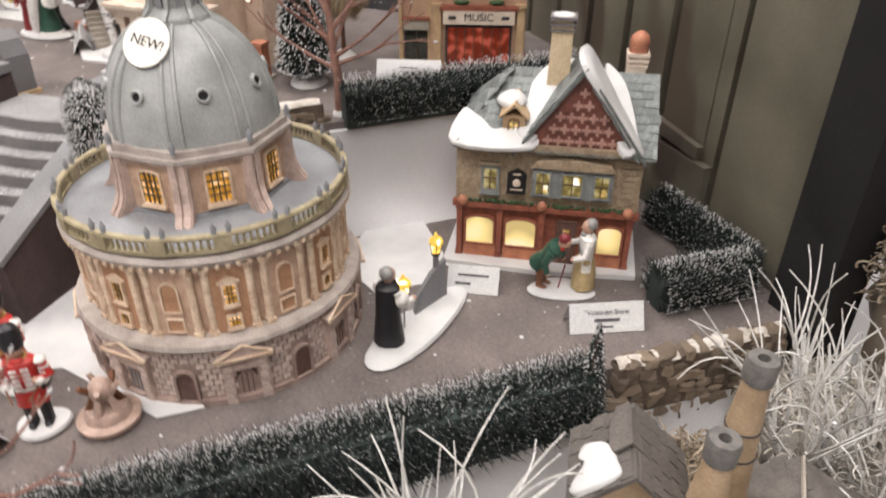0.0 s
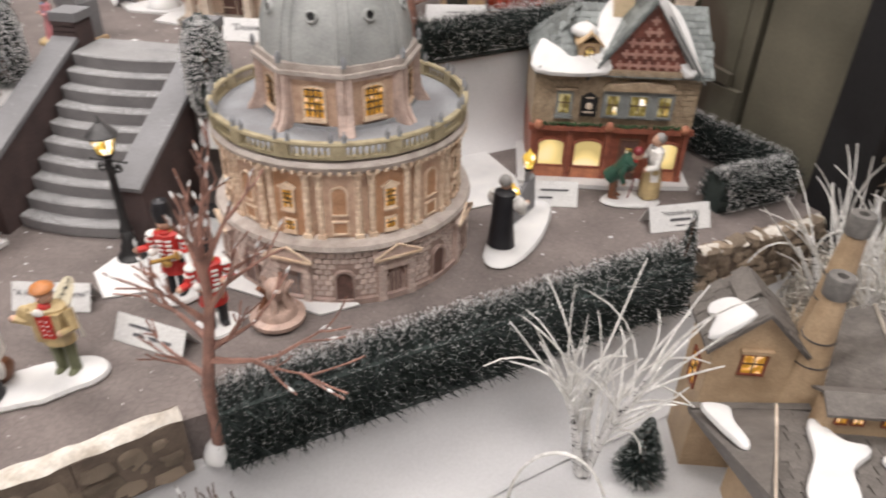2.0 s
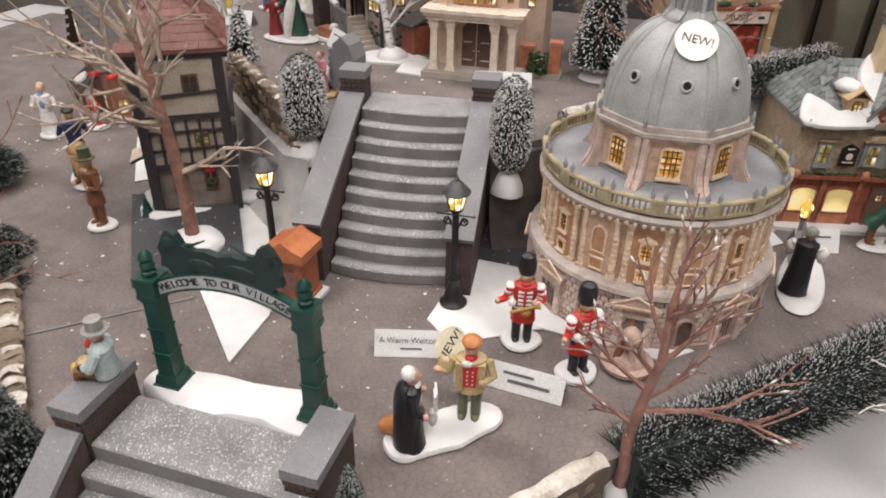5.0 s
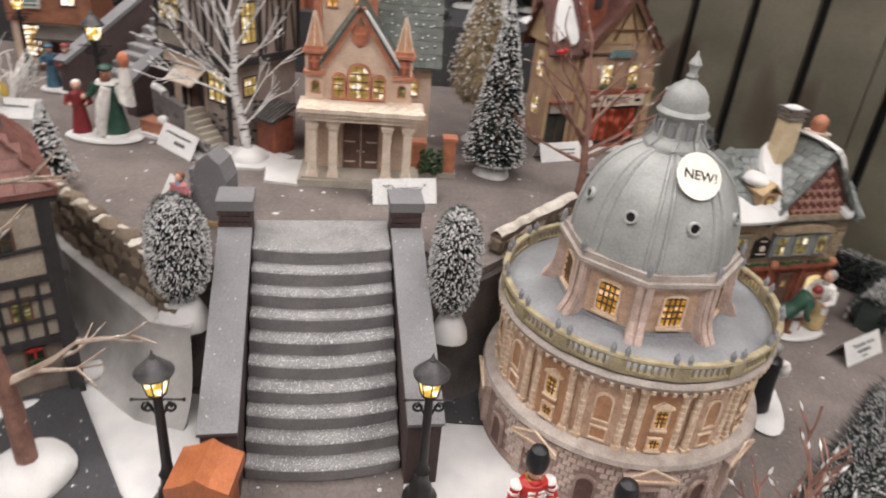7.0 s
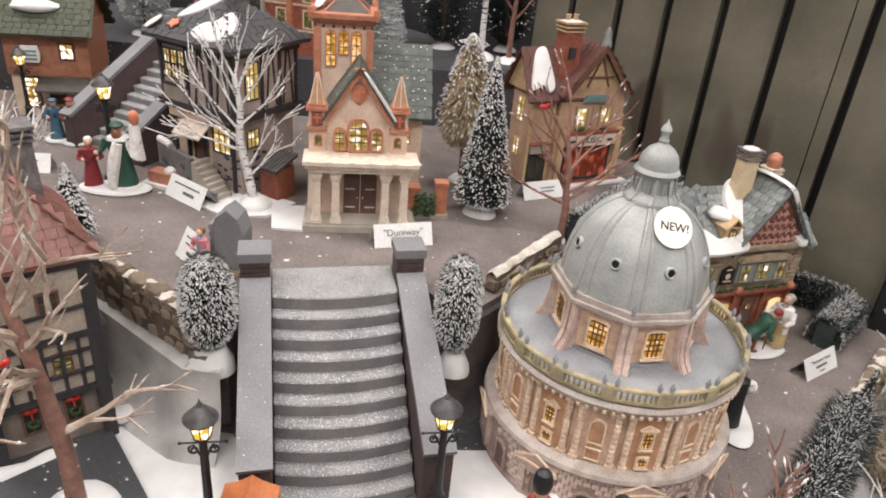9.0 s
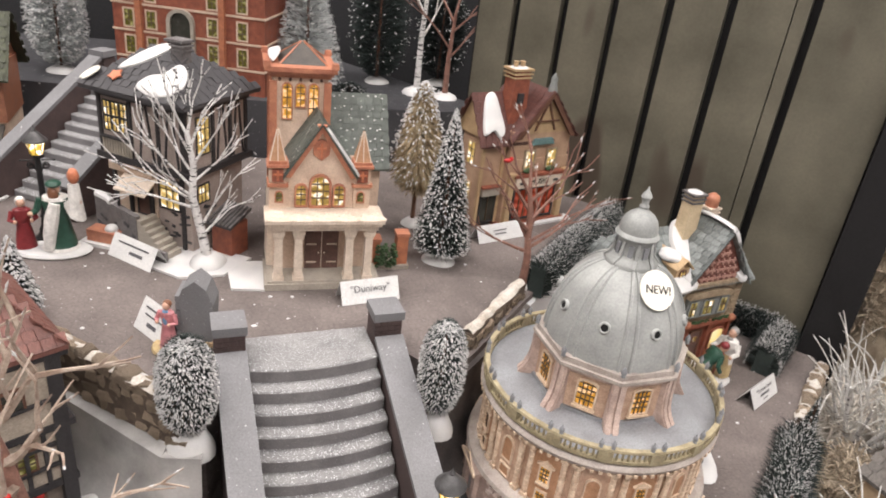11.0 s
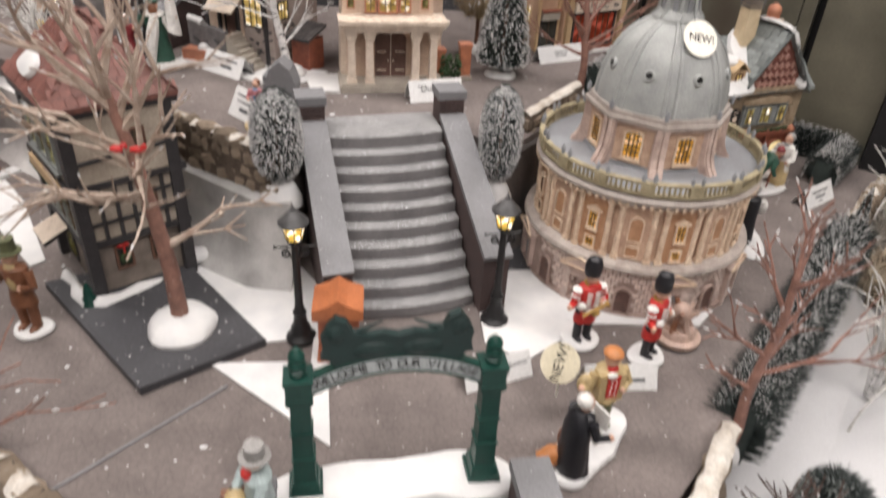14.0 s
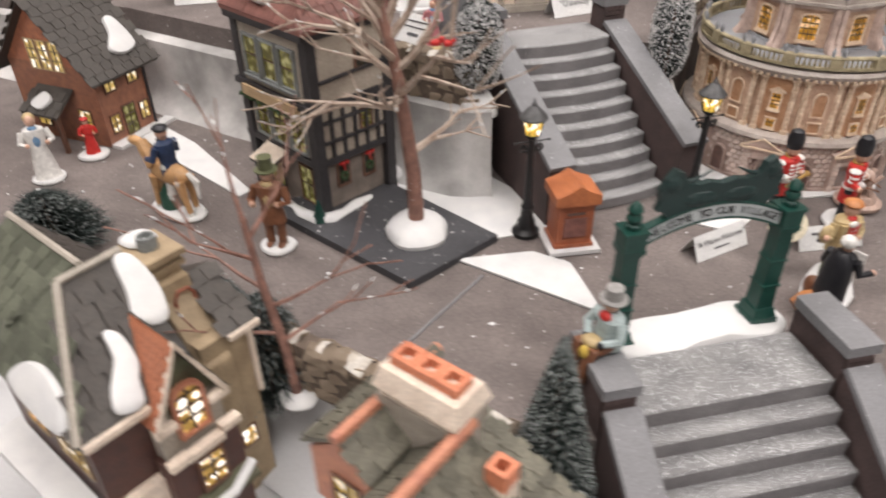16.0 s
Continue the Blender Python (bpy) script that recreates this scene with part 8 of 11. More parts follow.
def factory():
    t = thing("ceramic_factory", "tan ceramic brewery with dark roofs, snow and two chimneys", "building", -0.012, 0.262, LOW, 12)
    Z = -LOW
    # gabled tower house
    X0, X1, Y0, Y1, E = 0.011, 0.059, 0.018, 0.057, Z + 0.018
    shell(t, X0, X1, Y0, Y1, 0, E, "tan_factory", "tower", "tan gabled tower")
    gable(t, X0, X1, Y0, Y1, E, 0.024, "y", 0.005, "roof_brown", ((0.010, 0.0075), "roof_brown"), "tan_factory", 101, thick=0.003)
    window(t, front(0, Y0, 0), 0.036, Z - 0.003, 0.0125, 0.014, "rust_frame", "win_gold", 2, 2, 0, 0.0016)
    bm = bm_new()
    box(bm, 0.036, Y0 - 0.0015, Z + 0.0132, 0.019, 0.003, 0.0022)
    part("lintel", bm, "tan_factory", t, bevel=0.0005)
    window(t, left_of(X0, 0, 0), -0.037, Z - 0.029, 0.0115, 0.022, "rust_frame", "win_gold", 3, 2, 0, 0.0016)
    v = Vector((0.029, 0, 0.029))
    snow_patch(t, (X0 - 0.005, Y1 + 0.005, E - 0.001), (0, -1, 0), v, [(0.017, 0.012), (0.024, 0.008), (0.03, 0.012), (0.043, 0.003), (0.0475, 0.016), (0.0455, 0.032), (0.036, 0.031), (0.022, 0.025)], 0.003)
    bm = bm_new()
    box(bm, 0.033, 0.041, E + 0.006, 0.014, 0.014, 0.014)
    dm = part("dormer", bm, "tan_factory", t, "small tan roof turret", bevel=0.0005)
    window(dm, front(0, 0.034, 0), 0.037, E + 0.011, 0.004, 0.005, "rust_frame", "win_gold", 1, 1)
    bm = bm_new()
    for s in (-1, 1):
        slab(bm, [(0.033 + s * 0.0095, 0.031, E + 0.0185), (0.033 + s * 0.0095, 0.055, E + 0.0185), (0.033, 0.055, E + 0.0285), (0.033, 0.031, E + 0.0285)], (0, 0, 0.0018))
    bmesh.ops.recalc_face_normals(bm, faces=bm.faces)
    part("dormer_roof", bm, "roof_brown", dm)
    # hall roof rising from its eave at the tower towards the front
    shell(t, 0.034, 0.15, -0.085, 0.0, 0, Z - 0.03, "tan_factory", "hall", "tan hall walls")
    bm = bm_new()
    slab(bm, [(0.05, 0.002, Z - 0.018), (0.0, 0.0, Z - 0.022), (0.006, -0.095, Z + 0.022), (0.012, -0.095, Z + 0.006)], (0, 0, 0.003))
    bmesh.ops.recalc_face_normals(bm, faces=bm.faces)
    part("hall_roof", bm, "roof_brown", t, "grey-brown hall roof")
    plane_roof(t, [(0.165, 0.002, Z - 0.018), (0.05, 0.002, Z - 0.018), (0.012, -0.095, Z + 0.006), (0.165, -0.095, Z + 0.006)], "roof_brown", (0.011, 0.0085), seed=103)
    bm = bm_new()
    tube(bm, [(0.05, 0.003, Z - 0.013), (0.012, -0.095, Z + 0.011)], 0.0009, 5)
    part("roof_seam", bm, "pale_trim", t, "pale seam along the roof")
    bm = bm_new()
    slab(bm, [(0.0, 0.004, Z - 0.022), (0.07, 0.006, Z - 0.018), (0.07, 0.001, Z - 0.018), (0.0, -0.001, Z - 0.022)], (0, 0, 0.005))
    part("eave_board", bm, "roof_brown", t, "grey-brown eave board", bevel=0.0006)
    o, v = (0.05, 0.002, Z - 0.0145), Vector((0, -0.095, 0.036))
    snow_patch(t, o, (-1, 0, 0), v, [(0.032, 0.01), (0.0465, 0.008), (0.046, 0.03), (0.0405, 0.056), (0.035, 0.055), (0.035, 0.03)], 0.0035)
    o, v = (0.165, 0.002, Z - 0.0145), Vector((0, -0.097, 0.024))
    snow_patch(t, o, (-1, 0, 0), v, [(0.1, 0.014), (0.107, 0.022), (0.115, 0.05), (0.132, 0.085), (0.11, 0.09), (0.1, 0.062), (0.084, 0.046), (0.082, 0.038), (0.093, 0.034)], 0.0035)
    snow_patch(t, o, (-1, 0, 0), v, [(0.08, 0.05), (0.066, 0.044), (0.056, 0.05), (0.046, 0.038), (0.036, 0.05), (0.03, 0.07), (0.06, 0.088), (0.072, 0.072)], 0.0035)
    # roof lantern
    bm = bm_new()
    box(bm, 0.09, -0.013, Z - 0.018, 0.05, 0.014, 0.026)
    lan = part("roof_lantern", bm, "tan_factory", t, "long low tan roof lantern", bevel=0.0005)
    for x in (0.0735, 0.0825, 0.099):
        window(lan, front(0, -0.02, 0), x, Z - 0.001, 0.0055, 0.0045, "rust_frame", "win_gold", 1, 2, 0, 0.0009)
    bm = bm_new()
    for s in (-1, 1):
        slab(bm, [(0.0625, -0.013 + s * 0.0115, Z + 0.0065), (0.1175, -0.013 + s * 0.0115, Z + 0.0065), (0.1175, -0.013, Z + 0.0135), (0.0625, -0.013, Z + 0.0135)], (0, 0, 0.002))
    bmesh.ops.recalc_face_normals(bm, faces=bm.faces)
    part("lantern_roof", bm, "roof_brown", lan)
    snow_patch(t, (0.0625, -0.0245, Z + 0.0085), (1, 0, 0), Vector((0, 0.0115, 0.007)), [(0.036, 0.004), (0.048, 0.001), (0.051, 0.006), (0.05, 0.014), (0.04, 0.013)], 0.0025)
    # rear hall beyond the chimneys
    shell(t, 0.092, 0.16, 0.008, 0.075, 0, Z - 0.01, "tan_factory", "rear_hall", "tan rear hall")
    plane_roof(t, [(0.086, 0.078, Z - 0.016), (0.086, 0.002, Z - 0.016), (0.112, 0.002, Z + 0.012), (0.126, 0.072, Z + 0.012)], "roof_brown", seed=104)
    plane_roof(t, [(0.166, 0.0, Z - 0.02), (0.172, 0.074, Z - 0.02), (0.126, 0.072, Z + 0.012), (0.112, 0.002, Z + 0.012)], "roof_brown", seed=105)
    bm = bm_new()
    tube(bm, [(0.112, 0.002, Z + 0.015), (0.126, 0.072, Z + 0.015)], 0.0012, 5)
    part("ridge_board", bm, "grey_wall", t)
    # tapering chimneys with dark collars
    for x, y, z1, r0, r1 in ((0.0701, 0.0236, Z + 0.067, 0.0122, 0.0063), (0.0863, 0.0544, Z + 0.09, 0.0122, 0.0062)):
        bm = bm_new()
        lathe(bm, [(r0 + 0.002, 0.0), (r0, Z - 0.005), (r1, z1 - 0.012)], 22, x=x, y=y)
        c = part("factory_chimney", bm, "tan_factory", t, "round tapering tan chimney", smooth=True)
        bm = bm_new()
        for q in (z1 - 0.06, z1 - 0.043):
            r = r1 + (r0 - r1) * (z1 - 0.012 - q) / (z1 - 0.007 - Z)
            lathe(bm, [(r, q), (r + 0.0005, q + 0.0003), (r + 0.0005, q + 0.0008), (r, q + 0.0011)], 22, x=x, y=y, closed=True)
        part("iron_band", bm, "dark_wood", c)
        bm = bm_new()
        lathe(bm, [(r1, z1 - 0.014), (r1 + 0.0013, z1 - 0.0128), (r1 + 0.0018, z1 - 0.0025), (r1 + 0.0008, z1), (0.003, z1), (0.0028, z1 - 0.006)], 22, x=x, y=y)
        part("collar", bm, "collar_grey", c, "grey stone collar", smooth=True)
    return t


factory()

# ---- bristle trees, hedges and bare trees ----
def bristle_mesh(name, items, mat, parent, label=""):
    """Many fine blades as one mesh; items are (root, direction, length, width)."""
    verts, faces = [], []
    for p, d, ln, w in items:
        s = d.orthogonal().normalized()
        s = (Matrix.Rotation(random.uniform(0, 6.28), 3, d) @ s) * w
        i = len(verts)
        verts += [tuple(p - s), tuple(p + s), tuple(p + d * ln)]
        faces.append((i, i + 1, i + 2))
    me = bpy.data.meshes.new(name)
    me.from_pydata(verts, [], faces)
    me.materials.append(M[mat])
    ob = new(name, me)
    ob.parent = parent
    if label:
        ob["label"] = label
    ob["kind"] = "stuff"
    return ob


def flock_mesh(name, items, mat, parent, label=""):
    """Small snow flecks: stretched octahedra at (place, direction, length, radius)."""
    verts, faces = [], []
    for p, d, ln, r in items:
        a = d.orthogonal().normalized() * r
        b = d.cross(a).normalized() * r
        i = len(verts)
        verts += [tuple(p - d * ln), tuple(p + a), tuple(p + b), tuple(p - a), tuple(p - b), tuple(p + d * ln)]
        for k in range(4):
            faces += [(i, i + 1 + (k + 1) % 4, i + 1 + k), (i + 5, i + 1 + k, i + 1 + (k + 1) % 4)]
    me = bpy.data.meshes.new(name)
    me.from_pydata(verts, [], faces)
    me.materials.append(M[mat])
    ob = new(name, me)
    ob.parent = parent
    if label:
        ob["label"] = label
    ob["kind"] = "stuff"
    return ob


SHAPES = {
    "cone": lambda t: (1 - t) ** 0.85 * min(1, t * 12 + 0.45) + 0.02,
    "oval": lambda t: max(0.05, (1 - abs(2 * t - 0.96) ** 3.2)) ** 0.6,
    "shaggy": lambda t: (1 - t) ** 0.7 * min(1, t * 3 + 0.4) + 0.05,
}


def bristle_tree(name, label, x, y, z, h, r, shape, n, snow_n, needle="needle", foot=0.012, foot_h=0.012, stem=0.012, seed=1, fleck=0.0011, droop=0.0, group="", frost="snow_fluff"):
    t = thing(name, label, "tree", x, y, z, group=group)
    rnd = random.Random(seed)
    bm = bm_new()
    lathe(bm, [(foot, 0), (foot * 0.95, foot_h * 0.3), (foot * 0.62, foot_h * 0.8), (foot * 0.4, foot_h)], 18, wave=lambda a: 1 + 0.06 * math.sin(3 * a + seed))
    part("base", bm, "snow", t, "white snow-covered base", smooth=True)
    bm = bm_new()
    tube(bm, [(0, 0, foot_h * 0.5), (0, 0, h * 0.97)], [0.0026, 0.0008], 6)
    part("trunk", bm, "brown_wood", t)
    prof = SHAPES[shape]
    z0 = stem
    items, flecks = [], []
    for i in range(n):
        q = rnd.random() ** (1.15 if shape == "cone" else 1.0)
        rr = r * prof(q)
        a = rnd.uniform(0, 2 * math.pi)
        k = rnd.uniform(0.1, 0.75)
        up = (0.28 if not droop else -droop) + rnd.uniform(-0.3, 0.35) + (q - 0.5) * 0.5
        d = Vector((math.cos(a), math.sin(a), up)).normalized()
        p = Vector((math.cos(a) * rr * k, math.sin(a) * rr * k, z0 + q * (h - z0)))
        ln = rr * (1.04 - k) * rnd.uniform(0.85, 1.12) + 0.001
        items.append((p, d, ln, rnd.uniform(0.00035, 0.0006) * (1 + r * 8)))
    for i in range(snow_n):
        q = rnd.random() ** (1.1 if shape == "cone" else 0.72)
        rr = r * prof(q)
        a = rnd.uniform(0, 2 * math.pi)
        d = Vector((math.cos(a) * 0.8, math.sin(a) * 0.8, rnd.uniform(-0.5, 0.4))).normalized()
        p = Vector((math.cos(a) * rr, math.sin(a) * rr, z0 + q * (h - z0))) * 1.0
        p.x *= rnd.uniform(0.88, 1.05)
        p.y *= rnd.uniform(0.88, 1.05)
        s = fleck * rnd.uniform(0.5, 1.5)
        flecks.append((p, (d + Vector((0, 0, -0.5))).normalized(), s * 1.5, s * 0.62))
    for i in range(snow_n // 14):
        a = rnd.uniform(0, 2 * math.pi)
        rr = r * 0.5 * rnd.random()
        if shape == "cone":
            u = rnd.random()
            flecks.append((Vector((math.cos(a) * r * 0.1 * u, math.sin(a) * r * 0.1 * u, h * (1.0 - 0.07 * u))), Vector((math.cos(a) * 0.4, math.sin(a) * 0.4, 1)).normalized(), fleck * 1.6, fleck * 0.7))
        else:
            flecks.append((Vector((math.cos(a) * rr, math.sin(a) * rr, h * 0.975 - rr * 0.35)), Vector((math.cos(a), math.sin(a), 0.2)).normalized(), fleck * 1.6, fleck * 0.9))
    bristle_mesh("foliage", items, needle, t, "bristle foliage")
    flock_mesh("snow", flecks, frost, t, "flecks of snow on the bristles")
    return t


M["needle_frost"] = node_mat("bristle_dull_frost", (0.33, 0.355, 0.35), (0.15, 0.17, 0.165), 0.7, 60, 500, rand=0.3)


def hedge(label, line, z0, z1, thick, n, snow_n, seed, fleck=0.0009):
    t = thing("hedge", label, "hedge", line[0][0], line[0][1], z0)
    o = Vector((line[0][0], line[0][1], z0))
    rnd = random.Random(seed)
    pts = [Vector(p) for p in line]
    lens = [(b - a).length for a, b in zip(pts, pts[1:])]
    hh = z1 - z0
    bm = bm_new()
    for a, b in zip(pts, pts[1:]):
        d = (b - a).normalized()
        nn = Vector((-d.y, d.x)) * thick * 0.28
        prism(bm, [tuple(p - o.xy) for p in (a - nn, b - nn, b + nn, a + nn)], 0.0, hh * 0.75)
    part("core", bm, "needle", t)

    def sample():
        s = rnd.uniform(0, sum(lens))
        for a, b, ln in zip(pts, pts[1:], lens):
            if s <= ln:
                break
            s -= ln
        d = (b - a).normalized()
        return a + d * s, d, Vector((-d.y, d.x))

    items, flecks = [], []
    for i in range(n):
        p, d, nn = sample()
        ang = rnd.uniform(-0.35, math.pi + 0.35)
        c, s = math.cos(ang), max(0.0, math.sin(ang))
        core = Vector((p.x + nn.x * c * thick * 0.25, p.y + nn.y * c * thick * 0.25, z0 + hh * (0.05 + 0.65 * rnd.random() * (0.35 + 0.65 * s) if s < 0.6 else z0 * 0 + hh * 0.6)))
        core.z = z0 + hh * rnd.uniform(0.02, 0.72) if s < 0.75 else z0 + hh * rnd.uniform(0.55, 0.75)
        dirv = (nn.to_3d() * c + Vector((0, 0, 1)) * (s * 0.9 + 0.25) + d.to_3d() * rnd.uniform(-0.5, 0.5)).normalized()
        items.append((core - o, dirv, rnd.uniform(0.35, 0.55) * thick * (0.75 if s > 0.75 else 1), rnd.uniform(0.0005, 0.0009)))
    for i in range(snow_n):
        p, d, nn = sample()
        ang = rnd.uniform(-0.1, math.pi + 0.1)
        c, s = math.cos(ang), max(0.0, math.sin(ang))
        zz = z0 + hh * (0.15 + 0.85 * s ** 0.8 * rnd.uniform(0.75, 1.08))
        q = Vector((p.x + nn.x * c * thick * 0.58, p.y + nn.y * c * thick * 0.58, zz))
        k = fleck * rnd.uniform(0.4, 1.3)
        flecks.append((q - o, (Vector((nn.x * c, nn.y * c, 0.9)) + d.to_3d() * rnd.uniform(-0.4, 0.4)).normalized(), k * 1.7, k * 0.42))
    bristle_mesh("foliage", items, "needle", t, "dark green bristles")
    flock_mesh("snow", flecks, "snow_fluff", t, "frosted tips")
    return t


hedge("dark green bristle hedge with frosted tips along the square", [(-0.262, 0.158), (-0.18, 0.236), (-0.1, 0.312), (-0.022, 0.388)], -0.034, 0.023, 0.036, 12000, 8600, 1, 0.00072)
hedge("dark green frosted hedge on the terrace behind the inn", [(-0.262, 0.507), (-0.19, 0.584), (-0.112, 0.662)], HIGH - 0.004, HIGH + 0.036, 0.026, 6000, 4200, 2, 0.0008)
# fewer white flecks on this hedge stand in for the shade it lies in
hedge("hedge along the plank wall, frost thinned to darken it like shade", [(-0.02, 0.614), (0.02, 0.576), (0.060, 0.537)], 0.0, 0.036, 0.028, 4200, 1500, 3, 0.0008)
hedge("short frosted hedge returning to the square", [(0.058, 0.531), (0.028, 0.507), (0.0, 0.483)], 0.0, 0.036, 0.03, 3900, 2900, 4, 0.0008)

bristle_tree("topiary_bush", "oval bristle bush in white snow on a white base", -0.557, 0.356, 0.060, 0.091, 0.0188, "oval", 4800, 4600, fleck=0.00064, foot=0.0165, foot_h=0.022, stem=0.0186, seed=3, group="bushes beside the steps")
bristle_tree("topiary_bush", "oval bristle bush in white snow on a white base", -0.384, 0.372, 0.05, 0.098, 0.0168, "oval", 4200, 3900, fleck=0.00064, foot=0.014, foot_h=0.02, stem=0.018, seed=4, group="bushes beside the steps")
bristle_tree("fir_tree", "slim snow-flecked bristle fir beside the chapel", -0.340, 0.575, HIGH, 0.154, 0.030, "cone", 5200, 3000, foot=0.017, foot_h=0.008, stem=0.01, seed=5, fleck=0.00085)
bristle_tree("fir_tree", "shaggy golden tinsel fir behind the chapel", -0.352, 0.66, HIGH, 0.158, 0.037, "shaggy", 4600, 900, "needle_gold", foot=0.012, foot_h=0.008, stem=0.045, seed=6, droop=0.7)
bristle_tree("fir_tree", "tall frosted bristle fir beside the lower steps", -0.598, 0.048, LOW, 0.18, 0.036, "cone", 6500, 5200, foot=0.02, foot_h=0.01, stem=0.01, seed=7, fleck=0.0006, frost="needle_frost", group="firs beside the lower steps")
bristle_tree("fir_tree", "tall dark bristle fir with a white tip beside the lower steps", -0.380, 0.041, LOW, 0.168, 0.031, "cone", 7500, 4200, foot=0.02, foot_h=0.01, stem=0.01, seed=8, fleck=0.0005, frost="needle_frost", group="firs beside the lower steps")
bristle_tree("fir_tree", "small dark cone fir at the end of the hedge", -0.021, 0.385, -0.03, 0.077, 0.0125, "cone", 1800, 350, foot=0.008, foot_h=0.006, stem=0.004, seed=9, fleck=0.0006)
bristle_tree("fir_tree", "small frosted fir behind the timbered house", -0.688, 0.478, HIGH, 0.07, 0.018, "cone", 2000, 900, foot=0.011, foot_h=0.006, stem=0.008, seed=10)
for bx, by, bh, br, sh, nd, sn, sd in ((-0.76, 0.955, 0.13, 0.035, "oval", "needle_white", 1600, 11), (-0.648, 0.9, 0.1, 0.03, "oval", "needle_white", 2600, 12), (-0.455, 0.93, 0.2, 0.05, "cone", "needle_white", 1800, 13), (-0.35, 1.0, 0.17, 0.045, "oval", "needle", 250, 14), (-0.255, 1.01, 0.14, 0.04, "oval", "needle", 260, 15), (-0.40, 0.90, 0.09, 0.03, "oval", "needle", 350, 16)):
    bristle_tree("fir_tree", "frosted grey-green bristle fir on the top terrace" if nd == "needle_white" else "dark bristle fir in the shade at the back", bx, by, TOP - (0.07 if by < 0.92 else 0), bh, br, sh, 3600, sn, nd, foot=0.018, foot_h=0.008, stem=0.01, seed=sd)
for bx, by, bz, bh, br, sd in ((-0.885, 0.315, 0.0, 0.05, 0.045, 21), (-0.738, 0.182, -0.05, 0.085, 0.04, 22), (-0.772, 0.222, -0.03, 0.055, 0.036, 25)):
    bristle_tree("shrub", "low frosted bristle shrub", bx, by, bz, bh, br, "shaggy", 2600, 1500, foot=0.012, foot_h=0.005, stem=0.004, seed=sd, fleck=0.0007, frost="needle_frost")


bristle_tree("bristle_bush", "dark oval bristle bush with frosted tips", -0.19, 0.13, LOW, 0.053, 0.025, "oval", 3600, 2000, foot=0.012, foot_h=0.005, stem=0.004, seed=23, fleck=0.0007, frost="needle_frost")


bristle_tree("fir_tree", "small dark green bristle fir beside the brewery", -0.031, 0.262, LOW, 0.055, 0.018, "cone", 1800, 500, foot=0.01, foot_h=0.005, stem=0.004, seed=26, fleck=0.0006, frost="needle_frost")


def grow(segs, p, d, ln, r, depth, rnd, spread, lift, kids, bend=0.25):
    n = 3
    pts, radii = [p], [r]
    q, dd = p.copy(), d.copy()
    for i in range(n):
        dd = (dd + Vector((rnd.uniform(-1, 1), rnd.uniform(-1, 1), rnd.uniform(-0.6, 1) + lift)) * bend * 0.45).normalized()
        q = q + dd * ln / n
        pts.append(q.copy())
        radii.append(r * (1 - 0.22 * (i + 1)))
    segs.append((pts, radii, depth))
    if depth <= 0:
        return
    for k in range(kids):
        s = rnd.uniform(0.35, 1.0) if k else 1.0
        i = min(n - 1, int(s * n))
        base = pts[i].lerp(pts[i + 1], s * n - i) if s < 1 else pts[-1]
        side = dd.orthogonal().normalized()
        side = Matrix.Rotation(rnd.uniform(0, 6.28), 3, dd) @ side
        nd = (dd + side * spread * rnd.uniform(0.6, 1.2)).normalized()
        grow(segs, base, nd, ln * rnd.uniform(0.55, 0.8), r * 0.55, depth - 1, rnd, spread, lift, kids, bend)


